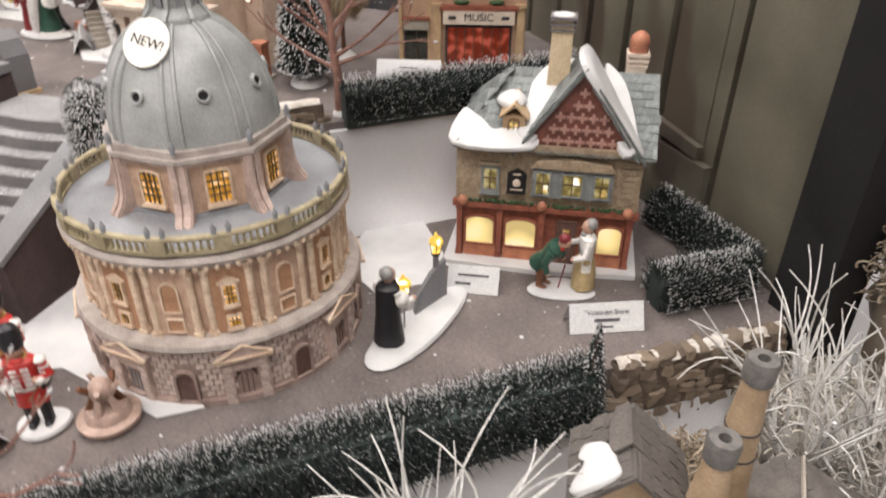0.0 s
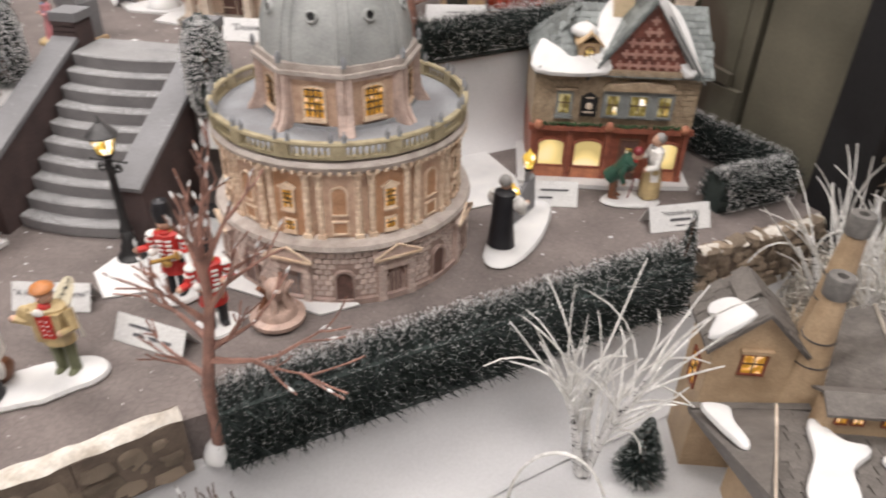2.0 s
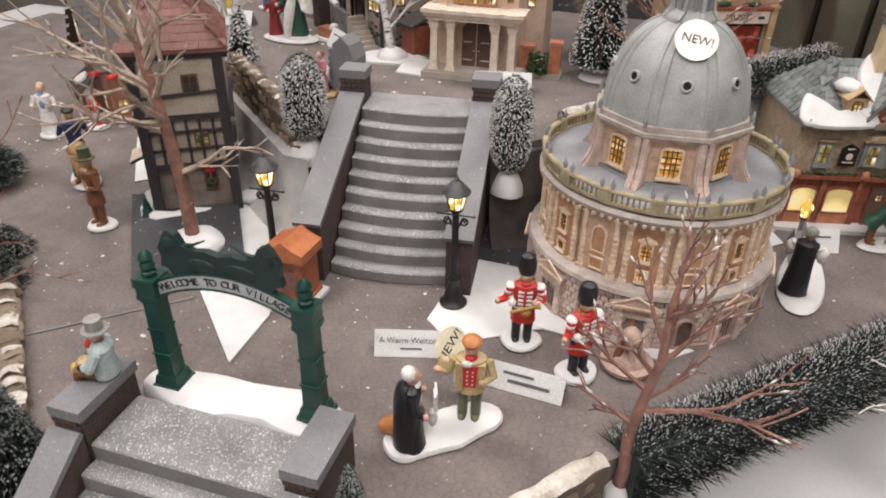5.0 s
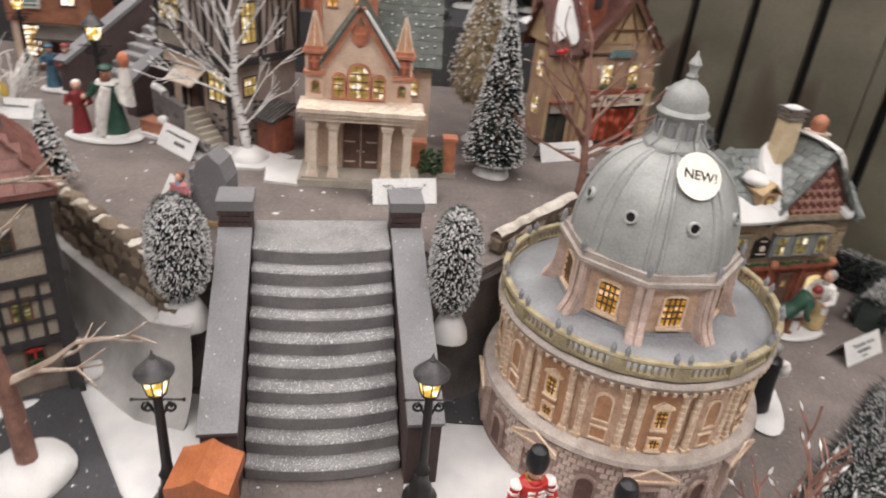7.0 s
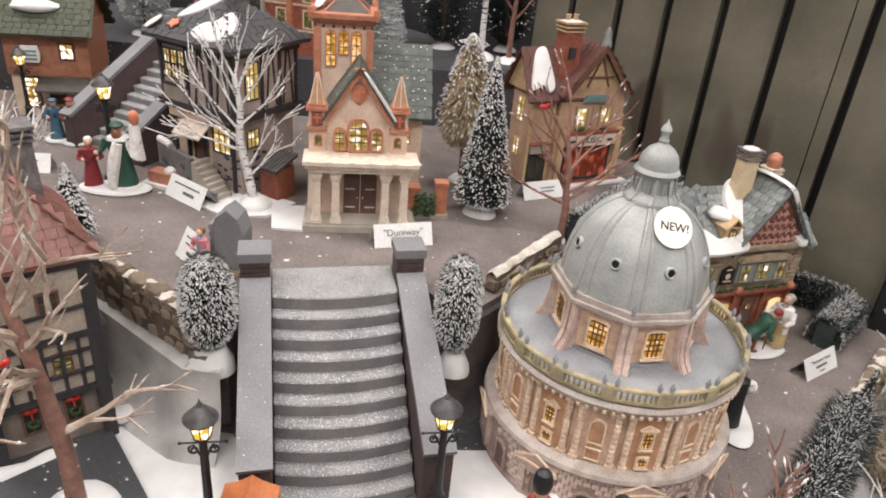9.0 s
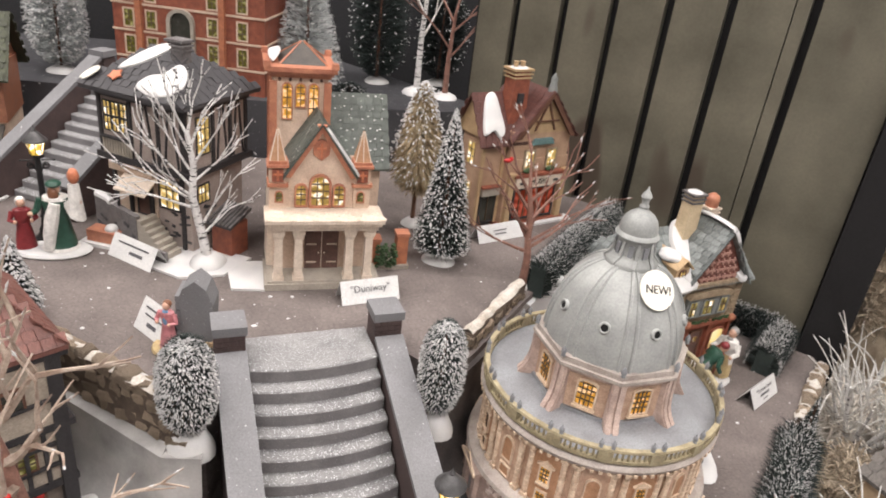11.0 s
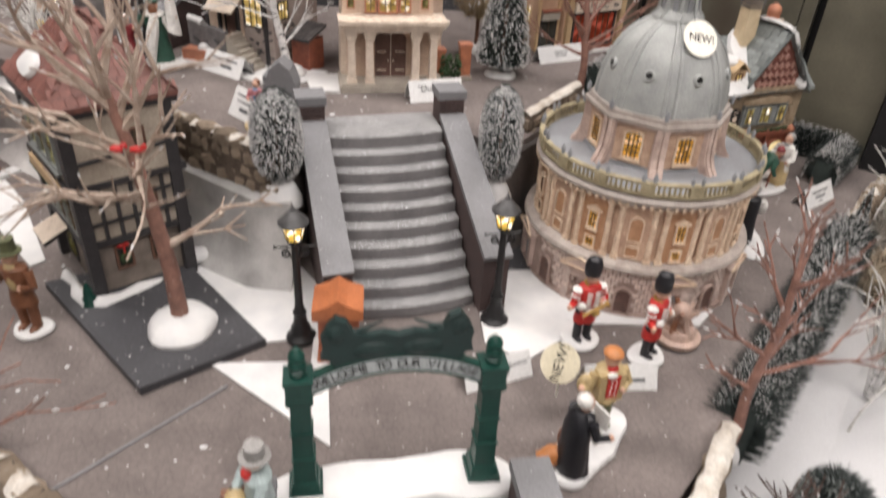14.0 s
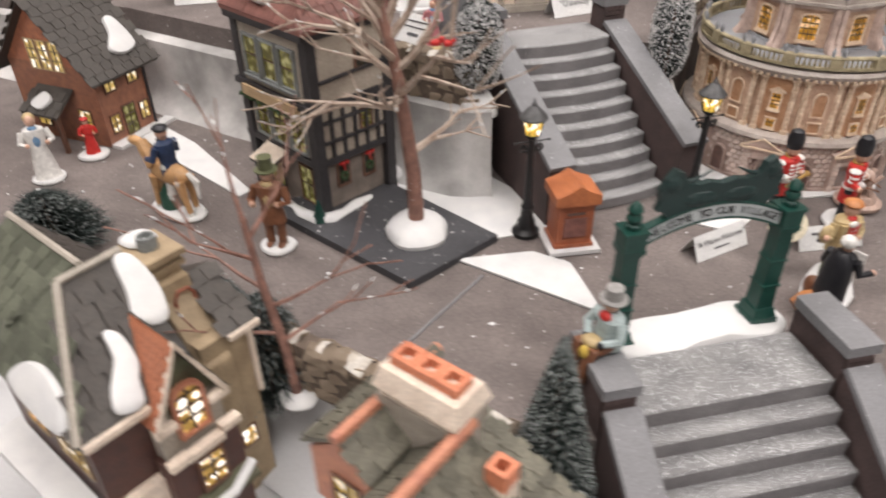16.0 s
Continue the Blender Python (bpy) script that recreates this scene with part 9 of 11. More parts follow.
def bare_tree(name, label, x, y, z, trunk, limbs, mat, seed, foot=0.02, foot_h=0.012, r0=0.004, spread=0.7, lift=0.15, kids=3, depth=2, twig=None, berries=(), snow_n=60, rmin=0.0005, limb_r=0.42, bend=0.25):
    """A bare tree: trunk points, then limbs as (height share, azimuth, slope, length)."""
    t = thing(name, label, "tree", x, y, z)
    rnd = random.Random(seed)
    if foot:
        bm = bm_new()
        lathe(bm, [(foot, 0), (foot * 1.02, foot_h * 0.25), (foot * 0.85, foot_h * 0.65), (foot * 0.45, foot_h * 0.96), (foot * 0.15, foot_h)], 22, wave=lambda a: 1 + 0.05 * math.sin(2 * a + seed) + 0.03 * math.sin(5 * a))
        part("base", bm, "snow", t, "white snow mound at the foot", smooth=True)
    tp = [Vector(p) for p in trunk]
    bm = bm_new()
    n = len(tp)
    tube(bm, tp, [r0 * (1 - 0.5 * i / (n - 1)) for i in range(n)], 9)
    part("trunk", bm, mat, t, smooth=True)
    total = sum((b - a).length for a, b in zip(tp, tp[1:]))

    def at(s):
        s *= total
        for a, b in zip(tp, tp[1:]):
            ln = (b - a).length
            if s <= ln:
                return a.lerp(b, s / ln)
            s -= ln
        return tp[-1]

    flecks = []
    for s, az, slope, ln in limbs:
        d = Vector((math.cos(radians(az)), math.sin(radians(az)), math.tan(radians(slope)))).normalized()
        own = []
        grow(own, at(s), d, ln, r0 * limb_r, depth, rnd, spread, lift, kids, bend)
        bm = bm_new()
        for pts, radii, dp in own:
            tube(bm, pts, [max(rmin, q) for q in radii], 5 if dp else 4, cap=dp > 0)
            if snow_n and rnd.random() < 0.5:
                q = pts[-1].lerp(pts[-2], rnd.random())
                flecks.append((q + Vector((0, 0, 0.0005)), (pts[-1] - pts[-2]).normalized(), 0.0028, 0.0008))
        part("limb", bm, twig or mat, t, smooth=True)
    if snow_n and flecks:
        flock_mesh("snow", flecks[:snow_n], "snow_fluff", t, "flecks of snow on the twigs")
    for i, b in enumerate(berries):
        bm = bm_new()
        ellip(bm, *b, 0.0042, 0.002, 0.002, 9, 6)
        ellip(bm, b[0] + 0.003, b[1], b[2] + 0.0014, 0.002, 0.002, 0.002, 8, 6)
        part("red_bird", bm, "red_paint", t, "small red bird on the branch", smooth=True)
    return t


bare_tree("bare_tree", "bare brown tree in a snow mound on the dark board", -0.624, 0.272, 0.006, [(0, 0, 0.004), (-0.001, 0.001, 0.05), (-0.006, 0.002, 0.095), (-0.011, 0.001, 0.135), (-0.02, 0.002, 0.175)],
          [(0.36, 10, 22, 0.045), (0.62, -78, 36, 0.085), (0.56, 190, 14, 0.05), (0.6, 248, 14, 0.042), (0.68, 175, 35, 0.05), (0.72, -40, 45, 0.045), (0.76, 230, 40, 0.05), (0.8, 120, 45, 0.05), (0.84, -10, 52, 0.048), (0.88, 20, 60, 0.05), (0.92, 200, 55, 0.055), (0.96, -70, 55, 0.05), (1.0, 160, 70, 0.055), (1.0, 30, 65, 0.05)], "brown_twig", 5, 0.024, 0.014, 0.0062, 0.75, 0.2, 3, 2, "tan_twig", snow_n=160, limb_r=0.5, berries=((0.0105, -0.06, 0.163), (0.003, -0.066, 0.166)))
bare_tree("bare_tree", "bare red-brown tree at the edge of the square", -0.264, 0.156, -0.03, [(0, 0, 0.0), (0.002, 0.0, 0.025), (0.0005, 0.001, 0.05), (0.004, 0.003, 0.075), (0.009, 0.004, 0.105), (0.008, 0.006, 0.138)],
          [(0.42, 185, 28, 0.022), (0.5, -5, 14, 0.046), (0.55, 20, 30, 0.03), (0.6, 175, 35, 0.028), (0.68, 205, 48, 0.026), (0.75, 10, 48, 0.03), (0.83, 150, 58, 0.026), (0.9, 40, 58, 0.028), (0.95, -60, 50, 0.026), (1.0, 90, 75, 0.026)], "brown_twig", 11, 0.009, 0.012, 0.0043, 0.55, 0.15, 3, 2, snow_n=110, limb_r=0.48)
bare_tree("bare_tree", "bare red-brown tree with a red bird by the terrace wall", -0.272, 0.517, HIGH, [(0, 0, 0.0), (0.001, 0, 0.03), (-0.002, 0.0, 0.052), (-0.004, 0.001, 0.08), (-0.008, 0.002, 0.1)],
          [(0.38, 185, 20, 0.042), (0.42, 20, 22, 0.045), (0.48, -5, 34, 0.046), (0.5, 172, 60, 0.042), (0.55, 60, 60, 0.04), (0.6, 210, 40, 0.04), (0.68, 10, 50, 0.042), (0.78, 160, 48, 0.04), (0.88, -20, 50, 0.036), (0.94, 190, 55, 0.036), (1.0, 80, 70, 0.036)], "brown_twig", 21, 0.006, 0.006, 0.0042, 0.45, 0.1, 2, 2, limb_r=0.5, bend=0.18, berries=((-0.035, -0.004, 0.128),))
bare_tree("birch_tree", "white birch tree with black bark marks and bare twigs", -0.559, 0.566, HIGH, [(0, 0, 0.004), (-0.005, 0.0, 0.035), (-0.011, 0.001, 0.066), (-0.009, 0.002, 0.095), (-0.013, 0.003, 0.122)],
          [(0.22, 5, 46, 0.036), (0.28, 15, 62, 0.04), (0.44, 176, 18, 0.042), (0.5, 168, 30, 0.046), (0.54, 200, 38, 0.04), (0.6, 182, 48, 0.044), (0.64, 10, 40, 0.036), (0.7, 165, 58, 0.04), (0.78, -5, 55, 0.036), (0.84, 190, 64, 0.034), (0.9, 30, 66, 0.032), (1.0, 165, 62, 0.03), (1.0, 40, 74, 0.03)], "birch", 31, 0.016, 0.012, 0.0046, 0.42, 0.12, 3, 2, "birch", snow_n=0, rmin=0.00048, limb_r=0.33, bend=0.1)
bare_tree("bare_tree", "bare red-brown tree in front of the cottages", -0.722, 0.158, -0.03, [(0, 0, 0.0), (-0.003, 0.004, 0.04), (-0.01, 0.01, 0.085), (-0.014, 0.016, 0.125)],
          [(0.35, 15, 25, 0.04), (0.4, 190, 25, 0.045), (0.55, -20, 30, 0.045), (0.65, 150, 20, 0.05), (0.8, 220, 35, 0.045), (0.9, 40, 45, 0.045), (1.0, 120, 60, 0.04)], "brown_twig", 41, 0.012, 0.006, 0.0036, 0.55, 0.15, 2, 2)
def birch_clump(x, y, z, h, seed, stems=7, lean=0.5, twigs=10, thick=0.02):
    """A clump of banded white stems that fan out into long thin curling twigs."""
    t = thing("birch_tree", "white frosted birch clump with banded stems and curling twigs", "tree", x, y, z)
    rnd = random.Random(seed)
    for i in range(stems):
        a = 6.283 * (i + rnd.uniform(-0.3, 0.3)) / stems
        d = Vector((math.cos(a) * rnd.uniform(0.25, 1) * lean, math.sin(a) * rnd.uniform(0.25, 1) * lean, 1)).normalized()
        ln = h * rnd.uniform(0.5, 0.75)
        p = Vector((0.003 * math.cos(a), 0.003 * math.sin(a), 0))
        pts = [p]
        for k in range(4):
            d = (d + Vector((rnd.uniform(-1, 1), rnd.uniform(-1, 1), 0.3)) * 0.09).normalized()
            pts.append(pts[-1] + d * ln / 4)
        bm = bm_new()
        tube(bm, pts, [h * thick, h * thick * 0.9, h * thick * 0.75, h * thick * 0.55, h * thick * 0.3], 7)
        stem = part("stem", bm, "birch", t, "white stem with dark bands", smooth=True)
        bm = bm_new()
        for k in range(twigs):
            q = rnd.uniform(0.3, 1) * 4
            i0 = min(3, int(q))
            p = pts[i0].lerp(pts[i0 + 1], q - i0)
            side = Vector((rnd.uniform(-1, 1), rnd.uniform(-1, 1), rnd.uniform(-0.2, 0.9)))
            dd = (d + side * 0.55).normalized()
            tl = h * rnd.uniform(0.3, 0.62)
            ax = Vector((rnd.uniform(-1, 1), rnd.uniform(-1, 1), rnd.uniform(-1, 1))).normalized()
            turn = rnd.choice((0.05, 0.1, 0.16, 0.34))
            tw = [p]
            for m in range(6):
                tw.append(tw[-1] + dd * tl / 6)
                dd = Matrix.Rotation(turn, 3, ax) @ dd
            tube(bm, tw, [0.0009, 0.00085, 0.0008, 0.0007, 0.0006, 0.0005, 0.0004], 4)
        part("twig_spray", bm, "white_twig", stem, "thin curling white twigs", smooth=True)
    return t


birch_clump(-0.066, 0.252, LOW + 0.004, 0.138, 51, 7, 0.33, 9, 0.017)
birch_clump(0.118, 0.442, LOW, 0.155, 52, 15, 0.7, 7, 0.022)
birch_clump(0.17, 0.40, LOW, 0.13, 54, 12, 0.75, 7, 0.022)
birch_clump(-0.805, 0.64, HIGH, 0.066, 53, 12, 0.8, 6, 0.024)
for tx, ty, sd, hh in ((-0.226, 0.108, 71, 0.036), (-0.212, 0.104, 73, 0.044)):
    bare_tree("twiggy_bush", "bare brown twiggy bush on the snow cloth", tx, ty, LOW, [(0, 0, 0), (-0.006, 0.002, hh * 0.5), (-0.014, 0.004, hh)], [(0.62, 175, 20, 0.028), (0.7, 120, 38, 0.024), (0.75, 215, 28, 0.026), (0.85, 60, 45, 0.024), (0.9, 165, 42, 0.028), (0.97, 250, 45, 0.024), (1.0, 110, 62, 0.025), (1.0, 10, 62, 0.023)], "dark_twig", sd, 0, 0, 0.0022, 0.7, 0.1, 3, 1, snow_n=10)
bare_tree("birch_tree", "white birch on the top terrace", -0.3, 0.945, TOP - 0.005, [(0, 0, 0), (0, 0, 0.08), (0.004, 0, 0.16)], [(0.5, 20, 55, 0.06), (0.7, 190, 55, 0.06), (1, 60, 70, 0.06)], "birch", 61, 0.022, 0.014, 0.005, 0.5, 0.2, 2, 2, "white_twig", snow_n=0)
bare_tree("bare_tree", "bare brown tree on the top terrace", -0.262, 0.93, TOP - 0.005, [(0, 0, 0), (0, 0, 0.06), (0.003, 0, 0.12)], [(0.5, 20, 45, 0.07), (0.6, 190, 45, 0.07), (0.8, -40, 50, 0.07), (1, 60, 70, 0.07), (0.9, 150, 55, 0.07)], "brown_twig", 62, 0.02, 0.012, 0.0045, 0.5, 0.15, 3, 2)

# curly dried moss heaped against the post
M["moss"] = node_mat("dried_moss", (0.44, 0.375, 0.29), (0.23, 0.18, 0.13), 0.8, 60, 900, rand=0.4)


M["moss_frost"] = node_mat("frosted_moss", (0.64, 0.61, 0.56), (0.4, 0.36, 0.31), 0.85, 60, 900, rand=0.3)


def moss_heap(x, y, z, rx, ry, rz, n, seed, mat="moss"):
    t = thing("dried_moss", "heap of curly tan dried moss" if mat == "moss" else "heap of curly moss frosted white", "moss", x, y, z)
    rnd = random.Random(seed)
    bm = bm_new()
    ellip(bm, 0, 0, rz * 0.4, rx * 0.85, ry * 0.85, rz * 0.55, 16, 10)
    for v in bm.verts:
        v.co *= 1 + 0.25 * noise.noise(v.co * 30)
    part("core", bm, mat, t, smooth=True)
    bm = bm_new()
    for i in range(n):
        a, e = rnd.uniform(0, 6.28), rnd.uniform(-0.1, 1.4)
        k = rnd.uniform(0.75, 1.02)
        p = Vector((rx * math.cos(a) * math.cos(e) * k, ry * math.sin(a) * math.cos(e) * k, rz * 0.4 + rz * 0.6 * math.sin(e) * k))
        d = Vector((rnd.uniform(-1, 1), rnd.uniform(-1, 1), rnd.uniform(-1, 1))).normalized()
        ax = Vector((rnd.uniform(-1, 1), rnd.uniform(-1, 1), rnd.uniform(-1, 1))).normalized()
        pts = []
        turn = rnd.uniform(0.25, 0.7)
        for s in range(8):
            pts.append(p.copy())
            p = p + d * rnd.uniform(0.0024, 0.004)
            d = Matrix.Rotation(turn, 3, ax) @ d
        tube(bm, pts, rnd.uniform(0.0004, 0.0009), 4, cap=False)
    ob = part("strand_mass", bm, mat, t, "curly strands")
    ob["kind"] = "stuff"
    return t


moss_heap(0.21, 0.53, -0.06, 0.085, 0.085, 0.27, 5200, 1)
moss_heap(0.2, 0.40, LOW, 0.075, 0.06, 0.1, 1700, 2, "moss_frost")
moss_heap(0.125, 0.47, LOW, 0.06, 0.05, 0.07, 1300, 3, "moss_frost")
moss_heap(0.3, 0.47, -0.06, 0.09, 0.09, 0.36, 4800, 4)
moss_heap(0.055, 0.39, LOW, 0.04, 0.035, 0.045, 900, 5)

# ---- street furniture ----
def street_lamp(x, y, z, rz, h, label, group):
    t = thing("street_lamp", label, "lamp", x, y, z, rz, group)
    k = h / 0.108
    s = lambda prof: [(r * k, q * k) for r, q in prof]
    bm = bm_new()
    lathe(bm, s([(0.0105, 0), (0.0105, 0.003), (0.0085, 0.005), (0.007, 0.007), (0.0066, 0.0115), (0.0048, 0.014), (0.0042, 0.022), (0.005, 0.0235), (0.0036, 0.026), (0.003, 0.03)]), 14)
    part("foot", bm, "iron", t, smooth=True)
    bm = bm_new()
    lathe(bm, s([(0.0029, 0.029), (0.0026, 0.06), (0.0024, 0.078), (0.0036, 0.079), (0.0036, 0.0805), (0.0026, 0.082)]), 12)
    part("pole", bm, "iron", t, smooth=True)
    for sd in (-1, 1):
        bm = bm_new()
        tube(bm, [(0, 0, 0.0765 * k), (sd * 0.0125 * k, 0, 0.0765 * k)], 0.0006 * k, 6)
        ellip(bm, sd * 0.013 * k, 0, 0.0765 * k, 0.0011 * k, 0.0011 * k, 0.0011 * k, 8, 6)
        pts = []
        for i in range(14):
            a = i * 0.62
            r = (0.0034 - 0.00019 * i) * k
            pts.append((sd * (0.0055 * k + r * math.sin(a)), 0, 0.0718 * k + r * math.cos(a) - 0.0005 * k))
        tube(bm, [(sd * 0.0015 * k, 0, 0.0655 * k)] + pts, 0.0008 * k, 5)
        part("bracket", bm, "iron", t, "scrolled iron bracket")
    bm = bm_new()
    lathe(bm, s([(0.0048, 0.0815), (0.0078, 0.0945)]), 8)
    part("lantern_glass", bm, "amber", t, "glowing amber glass")
    bm = bm_new()
    for i in range(8):
        a = 2 * math.pi * i / 8
        tube(bm, [(0.0049 * k * math.cos(a), 0.0049 * k * math.sin(a), 0.0815 * k), (0.0079 * k * math.cos(a), 0.0079 * k * math.sin(a), 0.0945 * k)], 0.00048 * k, 4)
    lathe(bm, s([(0.0034, 0.0802), (0.0053, 0.081), (0.0053, 0.0822), (0.0034, 0.0826)]), 12)
    part("lantern_frame", bm, "iron", t)
    bm = bm_new()
    lathe(bm, s([(0.0098, 0.094), (0.0101, 0.0951), (0.0092, 0.0962), (0.0066, 0.0988), (0.0036, 0.1022), (0.0017, 0.1033), (0.0019, 0.1043), (0.0008, 0.106), (0.0002, 0.1085)]), 20)
    part("lantern_roof", bm, "iron_grey", t, "grey-black conical lantern roof", smooth=True)
    return t


street_lamp(-0.400, 0.272, 0, 4, 0.1085, "black iron street lamp with glowing amber lantern", "lamps at the steps")
street_lamp(-0.542, 0.261, 0.001, 4, 0.1085, "black iron street lamp with glowing amber lantern", "lamps at the steps")
street_lamp(-0.7032, 0.620, HIGH, 10, 0.1085, "black street lamp with lit amber lantern on the terrace", "lamps on the terrace")
street_lamp(-0.847, 0.775, HIGH, 10, 0.092, "black street lamp with lit amber lantern on the terrace", "lamps on the terrace")


def welcome_gate():
    t = thing("welcome_gate", "green arched gate reading WELCOME TO OUR VILLAGE on snow", "gate", -0.4865, 0.121, 0, 1.5)
    bm = bm_new()
    n = 44
    pts = []
    for i in range(n):
        a = 2 * math.pi * i / n
        c, s = math.cos(a), math.sin(a)
        x = 0.067 * math.copysign(abs(c) ** 0.6, c)
        wob = 0.0035 * math.sin(x * 95 + 0.6)
        pts.append((x, 0.0165 * math.copysign(abs(s) ** 0.55, s) + wob * (1 if s < 0 else -0.6) - 0.002))
    rings = []
    for sc, z in ((0.97, 0.0005), (1.0, 0.004), (1.0, 0.010), (0.97, 0.0135), (0.9, 0.0155), (0.6, 0.0162)):
        rings.append([bm.verts.new((p[0] * (0.35 + 0.65 * sc if sc < 0.9 else 0.5 + 0.5 * sc), p[1] * sc, z + (0.0018 * math.sin(p[0] * 70) if z > 0.01 else 0))) for p in pts])
    for a, b in zip(rings, rings[1:]):
        for i in range(n):
            bm.faces.new((a[i], a[(i + 1) % n], b[(i + 1) % n], b[i]))
    bm.faces.new(rings[-1])
    bm.faces.new(rings[0][::-1])
    part("snow_base", bm, "snow", t, "wavy white snow base", smooth=True)
    for s in (-1, 1):
        x = s * 0.0475
        bm = bm_new()
        prof = []
        for z, w, h, tp in ((0.012, 0.0185, 0.006, 0.95), (0.018, 0.0155, 0.006, 0.86), (0.024, 0.0112, 0.016, 0.95), (0.040, 0.0122, 0.0014, 1), (0.0414, 0.0102, 0.0164, 0.97), (0.0578, 0.0114, 0.0014, 1), (0.0592, 0.0098, 0.0184, 0.98), (0.0776, 0.0114, 0.002, 1), (0.0796, 0.0132, 0.003, 1), (0.0826, 0.0124, 0.0095, 1), (0.0921, 0.014, 0.002, 1)):
            prof += [(w * 0.7071, z), (w * tp * 0.7071, z + h - 0.0001)]
        lathe(bm, prof, 4, m=pose(x, 0, 0, 0, 0, 45))
        p = part("post", bm, "green_paint", t, "stepped green iron post", bevel=0.0005)
        bm = bm_new()
        lathe(bm, [(0.0042, 0.0945), (0.0042, 0.0965), (0.0028, 0.0975), (0.0044, 0.0995), (0.0044, 0.101), (0.003, 0.103), (0.0042, 0.105), (0.0034, 0.1075), (0.001, 0.11)], 12, x=x)
        part("finial", bm, "green_paint", p, smooth=True)
    arc = []
    for i in range(25):
        q = i / 24
        x = -0.042 + 0.084 * q
        arc.append((x, 0.0815 + 0.0115 * (1 - (2 * q - 1) ** 2)))
    for off, th, mat, name, dy in ((0.0, 0.0014, "green_paint", "lower_rail", 0.0026), (0.0095, 0.0014, "green_paint", "upper_rail", 0.0026)):
        bm = bm_new()
        slab(bm, [(x, -dy, z + off) for x, z in arc] + [(x, -dy, z + off + th) for x, z in arc[::-1]], (0, 2 * dy, 0))
        part(name, bm, mat, t, "green arch rail")
    bm = bm_new()
    slab(bm, [(x, -0.0023, z + 0.0014) for x, z in arc] + [(x, -0.0023, z + 0.0096) for x, z in arc[::-1]], (0, 0.0046, 0))
    M["gate_grey"] = node_mat("grey_sign_band", (0.45, 0.475, 0.48), (0.36, 0.385, 0.39), 0.5)
    sg = part("sign_band", bm, "gate_grey", t, "grey arched sign band")
    text = "WELCOME TO OUR VILLAGE"
    for i, ch in enumerate(text):
        if ch == " ":
            continue
        q = (i + 0.5) / len(text)
        x = -0.0395 + 0.079 * q
        z = 0.0815 + 0.0115 * (1 - (2 * (x + 0.042) / 0.084 - 1) ** 2) + 0.0054
        tilt = math.degrees(math.atan(-0.0115 * 8 * (x / 0.084) / 0.084 * 1.0))
        lettering(sg, ch, pose(x, -0.0026, z) @ pose(0, 0, 0, 0, -tilt, 0) @ pose(0, 0, 0, 90, 0, 0), 0.0064, "black")
    # leaping deer and sleigh shapes over the arch
    M["gate_dark"] = node_mat("black_green_casting", (0.012, 0.032, 0.03), (0.007, 0.02, 0.019), 0.5, 100, 900, 0.3)
    for cx, flip in ((-0.0135, 1), (0.0135, -1)):
        zz = 0.0985
        outline = [(-0.0135, -0.004), (-0.019, 0.0035), (-0.023, 0.004), (-0.0215, 0.0085), (-0.0225, 0.014), (-0.0185, 0.0205), (-0.0155, 0.0235), (-0.0105, 0.0215), (-0.0075, 0.0165), (-0.001, 0.0145), (0.006, 0.0155), (0.0135, 0.014), (0.0135, 0.002), (0.006, -0.001), (0.0, 0.0005), (-0.006, -0.002)]
        bm = bm_new()
        slab(bm, [(cx + flip * u, -0.0022, zz + v * 1.2) for u, v in outline][::flip], (0, 0.0044, 0))
        ellip(bm, cx + flip * 0.002, 0, zz + 0.009, 0.0125, 0.0042, 0.0055, 12, 8)
        ellip(bm, cx - flip * 0.0155, 0, zz + 0.02, 0.0055, 0.004, 0.006, 10, 6)
        part("ornament", bm, "gate_dark", t, "dark green reclining animal shape", bevel=0.0008)
        bm = bm_new()
        tube(bm, [(cx - flip * 0.01, 0, zz + 0.019), (cx - flip * 0.002, 0, zz + 0.0205), (cx + flip * 0.006, 0, zz + 0.0245)], [0.0014, 0.001, 0.0005], 6)
        part("ornament_wing", bm, "gate_dark", t, smooth=True)
    return t


welcome_gate()


M["post_body"] = node_mat("brick_red_clay", (0.36, 0.115, 0.055), (0.26, 0.08, 0.04), 0.5, 110, 900, 0.3)
M["post_top"] = node_mat("ochre_clay", (0.46, 0.155, 0.06), (0.34, 0.11, 0.045), 0.5, 110, 900, 0.3)


